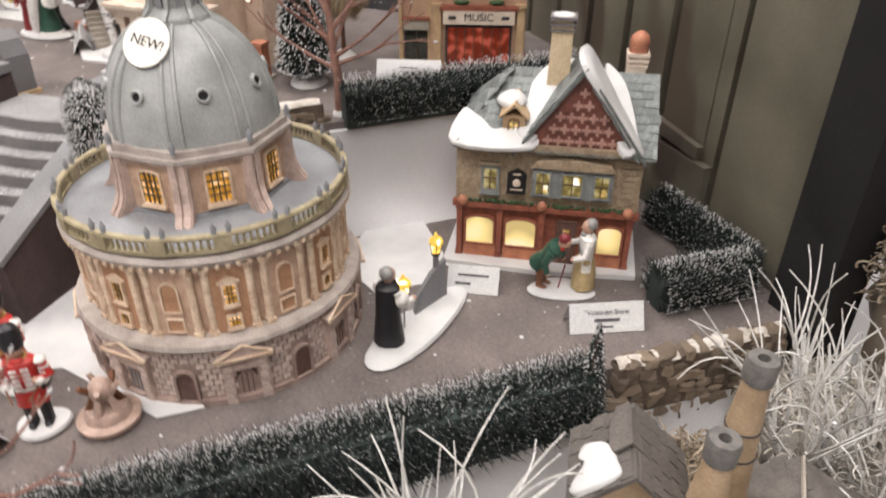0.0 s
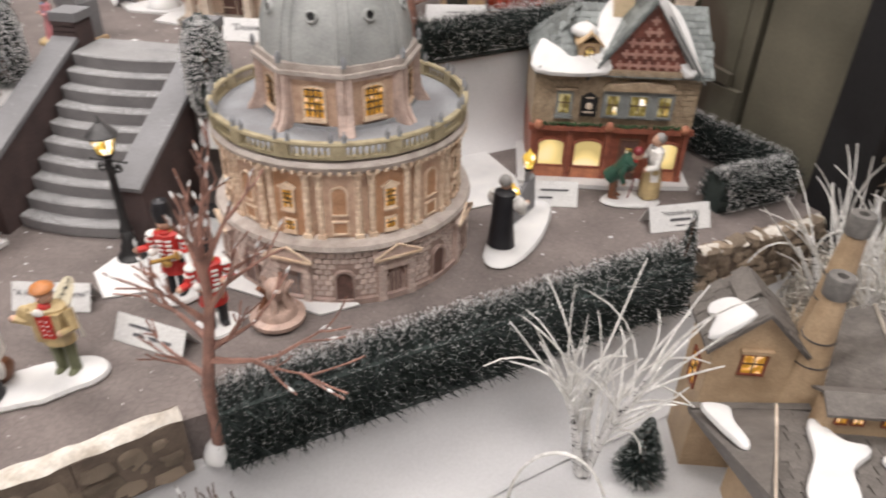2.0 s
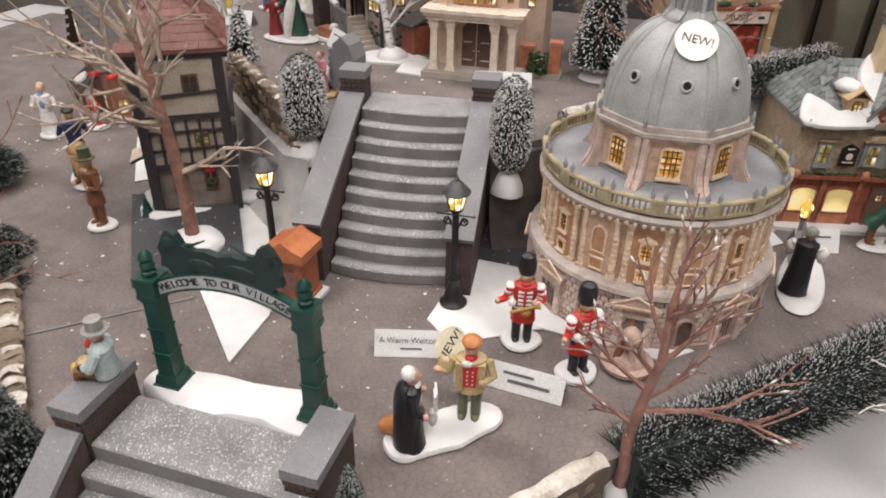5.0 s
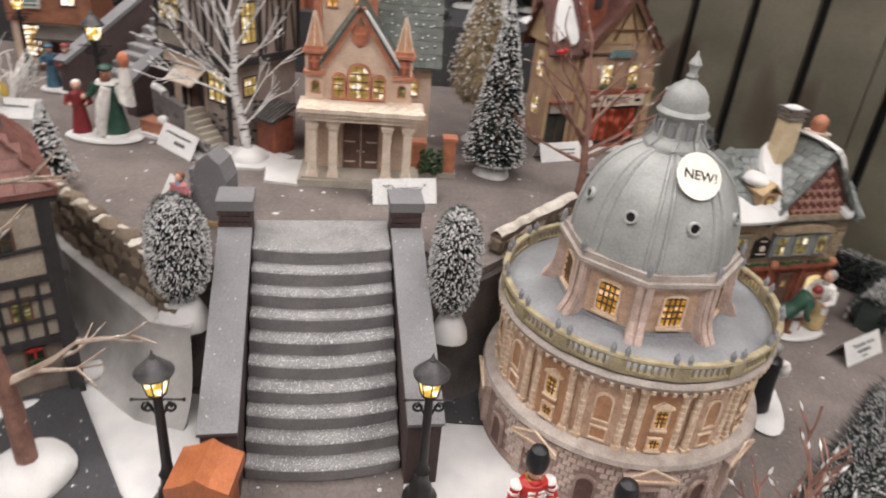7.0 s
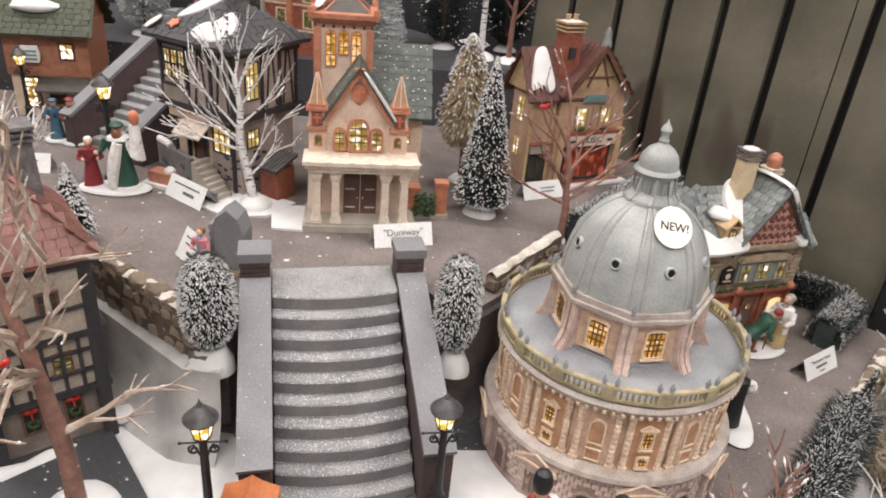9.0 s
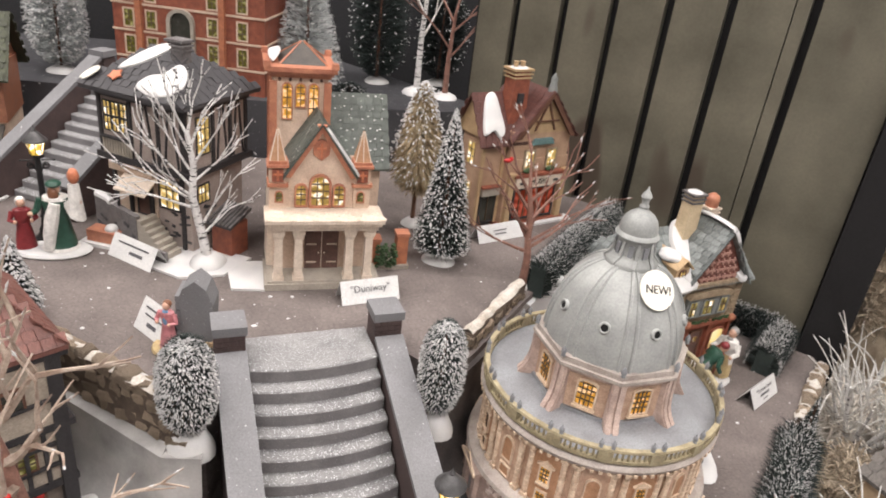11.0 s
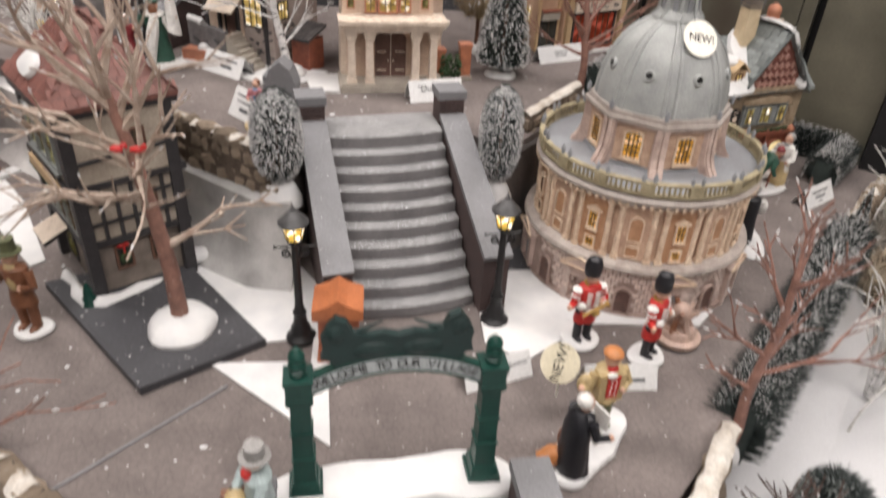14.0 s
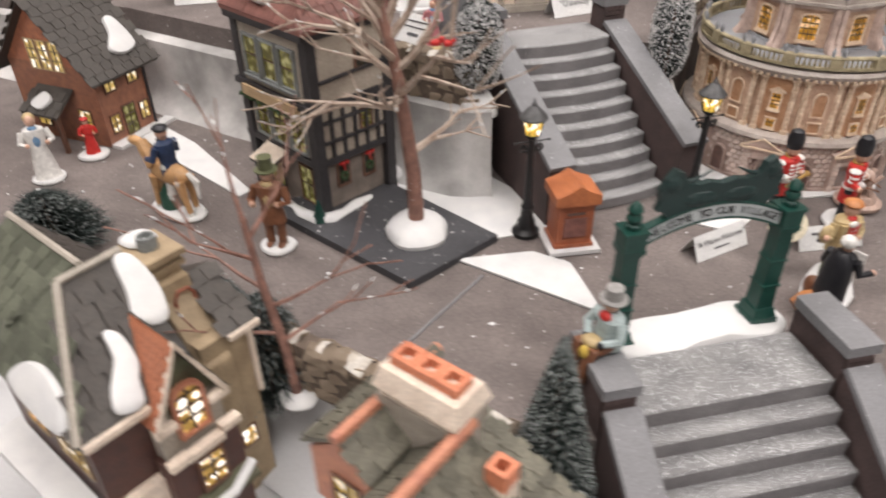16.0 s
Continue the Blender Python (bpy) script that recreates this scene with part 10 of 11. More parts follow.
def postbox():
    t = thing("postbox", "terracotta-red pillar postbox with gabled top on snow", "postbox", -0.515, 0.2425, 0.001, -3)
    bm = bm_new()
    prism(bm, [(-0.019, -0.018), (0.019, -0.018), (0.0195, 0.016), (-0.019, 0.016)], 0, 0.0032)
    part("snow_base", bm, "snow", t, bevel=0.0012)
    bm = bm_new()
    box(bm, 0, 0, 0.003, 0.0295, 0.026, 0.003)
    box(bm, 0, 0, 0.006, 0.0265, 0.023, 0.034)
    part("body", bm, "post_body", t, bevel=0.0006)
    bm = bm_new()
    box(bm, 0, -0.0117, 0.012, 0.017, 0.0012, 0.016)
    part("door", bm, "tile_red", t)
    bm = bm_new()
    box(bm, 0, -0.0117, 0.0305, 0.013, 0.0014, 0.0018)
    part("slot", bm, "lib_door", t)
    bm = bm_new()
    box(bm, 0, 0, 0.0375, 0.0295, 0.026, 0.002)
    box(bm, 0, 0, 0.0395, 0.033, 0.0295, 0.004)
    part("cornice", bm, "post_top", t, bevel=0.0006)
    bm = bm_new()
    prof = [(-0.0165, 0.0435), (-0.0165, 0.047), (-0.012, 0.0485), (-0.006, 0.051), (0, 0.0552), (0.006, 0.051), (0.012, 0.0485), (0.0165, 0.047), (0.0165, 0.0435)]
    slab(bm, [(p[0], -0.0148, p[1]) for p in prof], (0, 0.0296, 0))
    part("top", bm, "post_top", t, "orange gabled top", bevel=0.0005)
    return t


postbox()


def tent_card(label, x, y, z, rz, w, h, bars, text=None, lean=28):
    """A folded card standing like a tent, its writing as bars."""
    t = thing("price_card", label, "card", x, y, z, rz)
    hz, dy = h * math.cos(radians(lean)), h * math.sin(radians(lean))
    bm = bm_new()
    for s in (-1, 1):
        slab(bm, [(-w / 2, s * dy, 0.0003), (w / 2, s * dy, 0.0003), (w / 2, 0, hz), (-w / 2, 0, hz)], (0, 0, 0.0004))
    bmesh.ops.recalc_face_normals(bm, faces=bm.faces)
    cd = part("card", bm, "card", t)
    m = pose(0, 0, 0) @ Matrix.Translation((0, -dy - 0.0003, 0.0005)) @ Matrix.Rotation(radians(90 - lean), 4, "X")
    for v, ln, th, *off in bars:
        bm = bm_new()
        box(bm, off[0] * w if off else 0, v * h, 0.0001, ln * w, th, 0.0002, m=m)
        part("bar", bm, "ink", cd)
    if text:
        lettering(cd, text[0], m @ pose(0, text[1] * h, 0.0003), text[2], "ink", extrude=0.0001)
    return t


tent_card("white folded price card in front of the inn", -0.1265, 0.4535, 0, 15, 0.038, 0.021, ((0.65, 0.6, 0.0016), (0.35, 0.3, 0.0018, -0.2)))
tent_card("white folded price card beside the ball players", -0.0275, 0.4475, 0, 29, 0.052, 0.021, ((0.42, 0.34, 0.0022), (0.2, 0.16, 0.0013)), ('"Victorian Snow', 0.68, 0.0048))
tent_card("white folded name card by the street lamp", -0.412, 0.2115, 0, 16, 0.05, 0.019, ((0.32, 0.3, 0.0012),), ('"A Warm Welcome"', 0.62, 0.0056))
tent_card("white folded price card behind the two gentlemen", -0.329, 0.199, 0, -4, 0.05, 0.018, ((0.68, 0.4, 0.0018, -0.1), (0.4, 0.55, 0.0022, 0.05)))
tent_card("white folded name card in front of the chapel", -0.4205, 0.5035, HIGH, 12, 0.053, 0.021, (), ('"Duniway"', 0.6, 0.0085))
tent_card("blank-looking white card in front of the music shop", -0.263, 0.628, HIGH, 20, 0.06, 0.019, ((0.6, 0.3, 0.0012), (0.4, 0.26, 0.0012)))
tent_card("white handwritten price card by the tavern steps", -0.62, 0.577, HIGH, -42, 0.055, 0.022, ((0.7, 0.7, 0.0015), (0.4, 0.3, 0.003, 0.1)))
tent_card("white folded price card near the terrace wall", -0.585, 0.457, HIGH, -52, 0.04, 0.026, ((0.75, 0.7, 0.0013), (0.55, 0.6, 0.0013), (0.3, 0.3, 0.003)))
tent_card("white folded price card with a yellow bird behind it", -0.79, 0.635, HIGH, 0, 0.045, 0.02, ((0.6, 0.5, 0.0013),))

disc = thing("round_sign", "round cream sign reading NEW! on a stand, coloured tan for its shade", "sign", -0.377, 0.187, 0, -38)
# cream card darkened to tan, so its shadow sits in the colour
M["tan_card"] = node_mat("tan_card", (0.6, 0.55, 0.42), (0.5, 0.45, 0.33), 0.6, 60, 900, 0.1)
dm = pose(0, 0, 0.031, 52, 0, 0) @ pose(0, 0, 0, 0, 0, 92)
bm = bm_new()
lathe(bm, [(0.0128, 0), (0.0129, 0.0004), (0.0128, 0.0008)], 36, m=dm)
part("disc", bm, "tan_card", disc)
bm = bm_new()
tube(bm, [(0, 0.004, 0), (0, 0.002, 0.026)], 0.0008, 6)
part("stand", bm, "cream", disc)
lettering(disc, "NEW!", dm @ pose(0, 0, 0.0009), 0.0095, "black")

# ---- figurines, each one moulded piece ----
def paint(name, c, rough=0.4):
    M[name] = node_mat(name, c, tuple(v * 0.72 for v in c), rough, 200, 900, 0.3)


for nm, c in (("skin", (0.62, 0.38, 0.28)), ("coat_black", (0.018, 0.018, 0.022)), ("coat_red", (0.55, 0.035, 0.03)), ("coat_green", (0.03, 0.085, 0.06)), ("coat_blue", (0.03, 0.05, 0.11)), ("sky_blue", (0.18, 0.32, 0.5)), ("white_glaze", (0.78, 0.76, 0.73)), ("tan_glaze", (0.5, 0.38, 0.2)), ("brown_glaze", (0.2, 0.085, 0.045)), ("grey_glaze", (0.3, 0.29, 0.28)), ("olive_glaze", (0.13, 0.14, 0.075)), ("ginger", (0.5, 0.2, 0.07)), ("pale_blue", (0.42, 0.5, 0.5)), ("yellow_glaze", (0.6, 0.42, 0.08)), ("horse_tan", (0.55, 0.32, 0.15)), ("pink_glaze", (0.55, 0.22, 0.24)), ("maroon", (0.22, 0.03, 0.035)), ("rosy_glaze", (0.5, 0.36, 0.3))):
    paint(nm, c)


paint("brass_glaze", (0.42, 0.25, 0.07))
paint("teal_glaze", (0.06, 0.14, 0.2))


def figurine(bm, x, y, z, rz, h, coat, legs, skin, hat, accent, slots, pose_kind="stand", hat_kind="hair", skirt=False, arms=((40, 0.5), (-40, 0.5)), lean=0.0, wide=1.0, low=0.3, sleeve=None):
    """Adds one small moulded figure to bm; colours are slot numbers."""
    m = pose(x, y, z, 0, 0, rz) @ Matrix.Scale(h, 4)
    tilt = m @ Matrix.Translation((0, 0, 0.42)) @ Matrix.Rotation(radians(lean), 4, "X") @ Matrix.Translation((0, 0, -0.42))
    w = wide
    if skirt:
        lathe(bm, [(0.19 * w, 0), (0.17 * w, 0.03), (0.15 * w, 0.2), (0.115 * w, 0.42), (0.105 * w, 0.5)], 14, mi=coat, m=m @ Matrix.Diagonal((1, 0.85, 1, 1)))
    else:
        for s in (-1, 1):
            lathe(bm, [(0.05, 0.02), (0.052, 0.2), (0.065, 0.42), (0.05, 0.48)], 8, x=s * 0.065, mi=legs, m=m)
            ellip(bm, s * 0.065, -0.035, 0.02, 0.045, 0.08, 0.032, 8, 6, mi=legs, m=m)
        lathe(bm, [(0.14 * w, low), (0.135 * w, low + 0.06), (0.115 * w, 0.48)], 12, mi=coat, m=tilt @ Matrix.Diagonal((1, 0.75, 1, 1)))
    lathe(bm, [(0.11 * w, 0.44), (0.12 * w, 0.55), (0.145 * w, 0.68), (0.135 * w, 0.74), (0.06, 0.785)], 14, mi=coat, m=tilt @ Matrix.Diagonal((1, 0.72, 1, 1)))
    ellip(bm, 0, -0.062 * w, 0.6, 0.06, 0.045, 0.12, 8, 6, mi=accent, m=tilt)
    ellip(bm, 0, -0.045, 0.765, 0.065, 0.05, 0.035, 8, 6, mi=accent, m=tilt)
    lathe(bm, [(0.045, 0.75), (0.045, 0.82)], 8, mi=skin, m=tilt)
    ellip(bm, 0, -0.01, 0.865, 0.072, 0.078, 0.088, 12, 8, mi=skin, m=tilt)
    ellip(bm, 0, -0.085, 0.86, 0.014, 0.02, 0.018, 6, 4, mi=skin, m=tilt)
    if hat_kind == "bear":
        lathe(bm, [(0.085, 0.885), (0.098, 0.93), (0.1, 1.02), (0.075, 1.1), (0.02, 1.13)], 12, mi=hat, m=tilt)
    elif hat_kind == "top":
        lathe(bm, [(0.12, 0.91), (0.12, 0.925), (0.078, 0.93), (0.075, 1.05), (0.08, 1.06), (0.01, 1.062)], 12, mi=hat, m=tilt)
    elif hat_kind == "cap":
        ellip(bm, 0, -0.01, 0.93, 0.1, 0.105, 0.05, 12, 6, mi=hat, m=tilt)
    else:
        ellip(bm, 0, 0.02, 0.895, 0.083, 0.08, 0.078, 10, 6, mi=hat, m=tilt)
    for (az, drop), s in zip(arms, (1, -1)):
        sh = Vector((s * 0.145 * w, 0, 0.71))
        el = sh + Vector((s * 0.055, -0.02 - 0.03 * drop, -0.15))
        ha = el + Vector((math.sin(radians(az)) * -0.11, -0.13 * max(0.15, math.cos(radians(az))), 0.14 * (0.5 - drop)))
        tube(bm, [tilt @ sh, tilt @ el, tilt @ ha], [0.052 * h, 0.045 * h, 0.036 * h], 7, mi=coat if sleeve is None else sleeve)
        ellip(bm, ha.x, ha.y, ha.z, 0.036, 0.036, 0.036, 7, 5, mi=skin, m=tilt)
    return m, tilt


def snow_foot(bm, x, y, rx, ry, h=0.004, mi=0, rz=0, m=None):
    mm = (m or Matrix()) @ pose(x, y, 0, 0, 0, rz) @ Matrix.Diagonal((rx, ry, 1, 1))
    lathe(bm, [(0.95, 0.0), (1.02, h * 0.4), (0.95, h * 0.85), (0.7, h), (0.2, h * 1.05)], 22, mi=mi, m=mm, wave=lambda a: 1 + 0.05 * math.sin(3 * a + rx * 900))


def done(name, label, bm, slots, x, y, z, rz=0, group=""):
    ob = put(name, bm, slots, smooth=True)
    ob.matrix_basis = pose(x, y, z, 0, 0, rz)
    return tagged(ob, label, "figurine", group)


def guardsman(x, y, rz, drum):
    bm = bm_new()
    S = ["snow", "coat_red", "coat_black", "skin", "coat_black", "white_glaze", "brown_glaze", "brass_glaze"]
    snow_foot(bm, 0, 0, 0.0145, 0.0125)
    m, tl = figurine(bm, 0, 0, 0.0035, 0, 0.062, 1, 2, 3, 4, 1, S, hat_kind="bear", arms=((55, 0.45), (55, 0.45)), low=0.27)
    for k in range(5):
        for s in (-1, 1):
            box(bm, s * 0.045, -0.098, 0.47 + k * 0.052, 0.062, 0.02, 0.022, mi=5, m=tl)
    lathe(bm, [(0.125, 0.445), (0.127, 0.475)], 12, mi=5, m=tl @ Matrix.Diagonal((1, 0.76, 1, 1)))
    lathe(bm, [(0.075, 0.755), (0.08, 0.785)], 10, mi=7, m=tl)
    for s in (-1, 1):
        ellip(bm, s * 0.155, 0, 0.715, 0.062, 0.07, 0.035, 9, 6, mi=5, m=tl)
        for zc in (0.64, 0.585):
            lathe(bm, [(0.056, zc), (0.056, zc + 0.022)], 8, x=s * 0.175, y=-0.012, mi=5, m=tl)
        ellip(bm, s * 0.135, -0.105, 0.555, 0.05, 0.05, 0.042, 8, 6, mi=5, m=tl)
    if drum:
        for sd in (-1, 1):
            tube(bm, [tl @ Vector((sd * 0.14, -0.12, 0.55)), tl @ Vector((sd * 0.06, -0.3, 0.5))], 0.0005, 5, mi=6)
    else:
        lathe(bm, [(0.022, -0.16), (0.022, 0.12), (0.045, 0.17)], 10, mi=7, m=tl @ Matrix.Translation((0.0, -0.17, 0.52)) @ Matrix.Rotation(radians(70), 4, "Y"))
        ellip(bm, 0.02, -0.16, 0.47, 0.06, 0.04, 0.05, 8, 6, mi=7, m=tl)
    return done("guardsman_figurine", "red-coated guardsman figurine with tall black bearskin on snow", bm, S, x, y, 0.0008, rz, "guardsmen")


guardsman(-0.342, 0.243, 12, False)
guardsman(-0.300, 0.222, 42, True)

bm = bm_new()
S = ["rosy_glaze", "brown_glaze", "rosy_glaze"]
lathe(bm, [(0.0145, 0), (0.0148, 0.0025), (0.012, 0.0035)], 20, mi=2)
lathe(bm, [(0.011, 0.003), (0.0105, 0.006), (0.009, 0.008)], 14, mi=0)
for k in range(5):
    a = k * 1.257
    tube(bm, [(0.008 * math.cos(a), 0.008 * math.sin(a), 0.006), (0.004 * math.cos(a), 0.004 * math.sin(a), 0.016), (0.009 * math.cos(a + 0.4), 0.009 * math.sin(a + 0.4), 0.023)], [0.0022, 0.0018, 0.0014], 6, mi=1 if k % 2 else 0)
ellip(bm, 0, 0, 0.018, 0.006, 0.006, 0.007, 10, 6, mi=2)
bmesh.ops.scale(bm, vec=(1.2, 1.2, 1.2), verts=bm.verts)
done("drum_stand", "small tan and brown moulded drum stand before the library", bm, S, -0.269, 0.241, 0.0025)

# two gentlemen on one base
bm = bm_new()
S = ["snow", "coat_black", "coat_black", "skin", "white_glaze", "white_glaze", "tan_glaze", "olive_glaze", "ginger", "coat_red", "brown_glaze"]
for k in range(9):
    q = k / 8
    snow_foot(bm, -0.008 + 0.036 * q, -0.006 + 0.035 * q, 0.0165 - 0.006 * abs(q - 0.5), 0.0155 - 0.006 * abs(q - 0.5), 0.005)
m, tl = figurine(bm, -0.0045, -0.005, 0.004, 112, 0.059, 1, 2, 3, 4, 5, S, hat_kind="hair", skirt=True, arms=((45, 0.25), (45, 0.2)), wide=0.95)
lathe(bm, [(0.175, 0.03), (0.165, 0.3), (0.15, 0.6), (0.115, 0.74), (0.06, 0.79)], 14, mi=1, m=tl @ Matrix.Translation((0, 0.05, 0)) @ Matrix.Diagonal((1, 0.8, 1, 1)))
box(bm, 0.02, -0.235, 0.46, 0.17, 0.02, 0.22, mi=5, m=tl)
box(bm, -0.06, -0.215, 0.5, 0.13, 0.02, 0.2, mi=5, m=tl)
ellip(bm, -0.03, -0.2, 0.36, 0.06, 0.05, 0.11, 8, 6, mi=5, m=tl)
# fiddle case leaning at his side
ellip(bm, -0.006, 0.0085, 0.012, 0.0048, 0.0075, 0.0085, 10, 7, mi=10)
tube(bm, [(-0.024, 0.0, 0.0065), (-0.0165, -0.001, 0.0105), (-0.008, -0.003, 0.0165)], [0.0045, 0.0065, 0.0035], 10, mi=8)
m, tl = figurine(bm, 0.021, 0.027, 0.004, 10, 0.062, 6, 7, 3, 8, 9, S, hat_kind="cap", arms=((60, 0.75), (70, 0.15)), wide=1.08, low=0.36)
box(bm, 0, -0.098, 0.46, 0.12, 0.035, 0.25, mi=9, m=tl, top=(1.2, 1))
for k in range(4):
    for s in (-1, 1):
        ellip(bm, s * 0.025, -0.118, 0.5 + k * 0.05, 0.01, 0.008, 0.01, 6, 4, mi=5, m=tl)
ellip(bm, -0.03, -0.11, 0.735, 0.055, 0.035, 0.035, 8, 5, mi=5, m=tl)
for s in (-1, 1):
    box(bm, s * 0.1, -0.05, 0.4, 0.07, 0.11, 0.32, mi=6, m=tl, top=(1.1, 1))
ellip(bm, -0.24, 0.0, 0.6, 0.09, 0.06, 0.11, 10, 7, mi=6, m=tl)
done("gentlemen_figurine", "black-robed man and red-waistcoated man figurine on one snow base", bm, S, -0.378, 0.133, 0)

# lamplighter on a long base
bm = bm_new()
S = ["snow", "coat_black", "coat_black", "skin", "grey_glaze", "white_glaze", "cap", "iron", "amber"]
snow_foot(bm, 0.0095, 0.029, 0.0175, 0.0545, 0.005, rz=-10)
m, tl = figurine(bm, 0, 0.006, 0.004, 160, 0.06, 1, 2, 3, 4, 1, S, hat_kind="hair", skirt=True, arms=((20, 0.3), (10, 0.2)), sleeve=5)
lathe(bm, [(0.17, 0.035), (0.155, 0.2), (0.135, 0.42), (0.13, 0.6), (0.12, 0.74), (0.06, 0.79)], 14, mi=1, m=m @ Matrix.Translation((0, 0.02, 0)))
for sd in (-1, 1):
    ellip(bm, sd * 0.175, -0.03, 0.62, 0.075, 0.08, 0.1, 9, 7, mi=5, m=tl)
    ellip(bm, sd * 0.19, -0.1, 0.52, 0.06, 0.07, 0.07, 9, 7, mi=5, m=tl)
for lx, ly, lz in ((0.006, 0.066, 0.038), (0.003, 0.021, 0.030)):
    lathe(bm, [(0.003, lz), (0.0034, lz + 0.001), (0.003, lz + 0.002)], 8, x=lx, y=ly, mi=7)
    lathe(bm, [(0.003, lz + 0.002), (0.0048, lz + 0.0105)], 6, x=lx, y=ly, mi=8)
    lathe(bm, [(0.0054, lz + 0.0105), (0.0045, lz + 0.013), (0.0015, lz + 0.0155), (0.0006, lz + 0.018)], 8, x=lx, y=ly, mi=8)
    for k in range(6):
        a = k * math.pi / 3
        tube(bm, [(lx + 0.0031 * math.cos(a), ly + 0.0031 * math.sin(a), lz + 0.002), (lx + 0.005 * math.cos(a), ly + 0.005 * math.sin(a), lz + 0.011)], 0.0003, 4, mi=7)
tube(bm, [(0.006, 0.066, 0.004), (0.006, 0.066, 0.038)], 0.0022, 7, mi=6)
slab(bm, [(0.004, 0.035, 0.004), (0.014, 0.068, 0.004), (0.011, 0.072, 0.032), (0.006, 0.058, 0.026), (0.001, 0.044, 0.012)], (-0.003, 0.003, 0), mi=6)
tube(bm, [(0.003, 0.021, 0.004), (0.003, 0.021, 0.03)], 0.0007, 5, mi=5)
done("lamplighter_figurine", "black-caped lamplighter figurine with amber lamps on a long snow base", bm, S, -0.152, 0.362, 0)

# bending man and aproned man
bm = bm_new()
S = ["snow", "coat_green", "brown_glaze", "skin", "maroon", "coat_red", "white_glaze", "tan_glaze", "grey_glaze"]
snow_foot(bm, 0.002, 0.006, 0.0245, 0.0135, 0.004, rz=18)
figurine(bm, -0.013, 0.004, 0.0035, 80, 0.055, 1, 2, 3, 4, 5, S, hat_kind="hair", skirt=False, lean=38, arms=((10, 0.9), (10, 0.9)), wide=1.25)
figurine(bm, 0.016, 0.012, 0.0035, -70, 0.06, 6, 7, 3, 8, 8, S, hat_kind="hair", skirt=False, arms=((10, 0.8), (10, 0.8)))
lathe(bm, [(0.009, 0.006), (0.0085, 0.02), (0.006, 0.032)], 10, x=0.016, y=0.012, mi=7)
tube(bm, [(0.0, 0.004, 0.004), (0.003, 0.006, 0.024)], 0.0006, 5, mi=4)
done("players_figurine", "green-coated bending man and aproned man figurine on snow", bm, S, -0.067, 0.468, 0)

# gentleman seated on the pillar
bm = bm_new()
S = ["pale_blue", "brown_glaze", "skin", "grey_glaze", "coat_red", "tan_glaze", "yellow_glaze", "coat_black"]
lathe(bm, [(0.0085, 0), (0.009, 0.004), (0.0075, 0.012), (0.0085, 0.019), (0.004, 0.0235)], 14, mi=0, m=Matrix.Diagonal((1, 0.8, 1, 1)))
ellip(bm, 0, -0.001, 0.028, 0.0042, 0.0045, 0.005, 10, 8, mi=2)
ellip(bm, 0, -0.0045, 0.0215, 0.004, 0.003, 0.003, 8, 6, mi=4)
lathe(bm, [(0.0075, 0.0305), (0.0075, 0.0313), (0.0048, 0.0317), (0.0046, 0.038), (0.001, 0.0385)], 14, mi=3)
for s in (-1, 1):
    tube(bm, [(s * 0.004, -0.003, 0.003), (s * 0.005 - 0.002, -0.014, 0.0035), (s * 0.004 - 0.003, -0.017, -0.008), (s * 0.004 - 0.003, -0.019, -0.017)], [0.004, 0.0038, 0.003, 0.0028], 8, mi=1)
    ellip(bm, s * 0.004 - 0.003, -0.022, -0.018, 0.0028, 0.0048, 0.002, 8, 5, mi=1)
    tube(bm, [(s * 0.008, 0.0, 0.019), (s * 0.0115, -0.004, 0.011), (s * 0.005, -0.010, 0.008)], [0.0032, 0.0028, 0.0022], 7, mi=0)
    ellip(bm, s * 0.005, -0.011, 0.008, 0.0024, 0.0024, 0.002, 7, 5, mi=7)
ellip(bm, -0.001, -0.011, 0.007, 0.0065, 0.005, 0.0035, 9, 6, mi=5)
ellip(bm, 0.0, -0.017, 0.003, 0.003, 0.0025, 0.0045, 8, 6, mi=6)
ob = done("seated_figurine", "seated gentleman figurine in pale blue coat and grey top hat", bm, S, -0.5535, 0.092, 0.0405, -68)

# figures on the left of the square
def single(name, label, x, y, z, rz, h, colours, **kw):
    bm = bm_new()
    snow_foot(bm, 0, 0, 0.0135, 0.012)
    figurine(bm, 0, 0, 0.0035, 0, h, 1, 2, 3, 4, 5, colours, **kw)
    return done(name, label, bm, colours, x, y, z, rz)


single("townsman_figurine", "brown-clad townsman figurine with tan scarf and top hat", -0.727, 0.284, 0.0005, -20, 0.068, ["snow", "brown_glaze", "brown_glaze", "skin", "olive_glaze", "tan_glaze"], hat_kind="top", arms=((60, 0.5), (-30, 0.4)))
single("lady_figurine", "lady figurine in white apron and blue shawl", -0.919, 0.435, 0.0005, 20, 0.06, ["snow", "white_glaze", "white_glaze", "skin", "tan_glaze", "sky_blue"], hat_kind="hair", skirt=True)
single("child_figurine", "small red child figurine beside dark fir", -0.889, 0.473, 0.0005, 20, 0.036, ["snow", "coat_red", "coat_black", "skin", "coat_red", "coat_red"], hat_kind="cap", skirt=True)
single("shopper_figurine", "maroon-coated lady figurine on the terrace", -0.776, 0.716, HIGH, 20, 0.05, ["snow", "maroon", "coat_black", "skin", "maroon", "maroon"], hat_kind="cap", skirt=True)
single("shopper_figurine", "blue-coated child figurine on the terrace", -0.796, 0.722, HIGH, 20, 0.046, ["snow", "teal_glaze", "coat_black", "skin", "teal_glaze", "coat_blue"], hat_kind="cap", skirt=True)
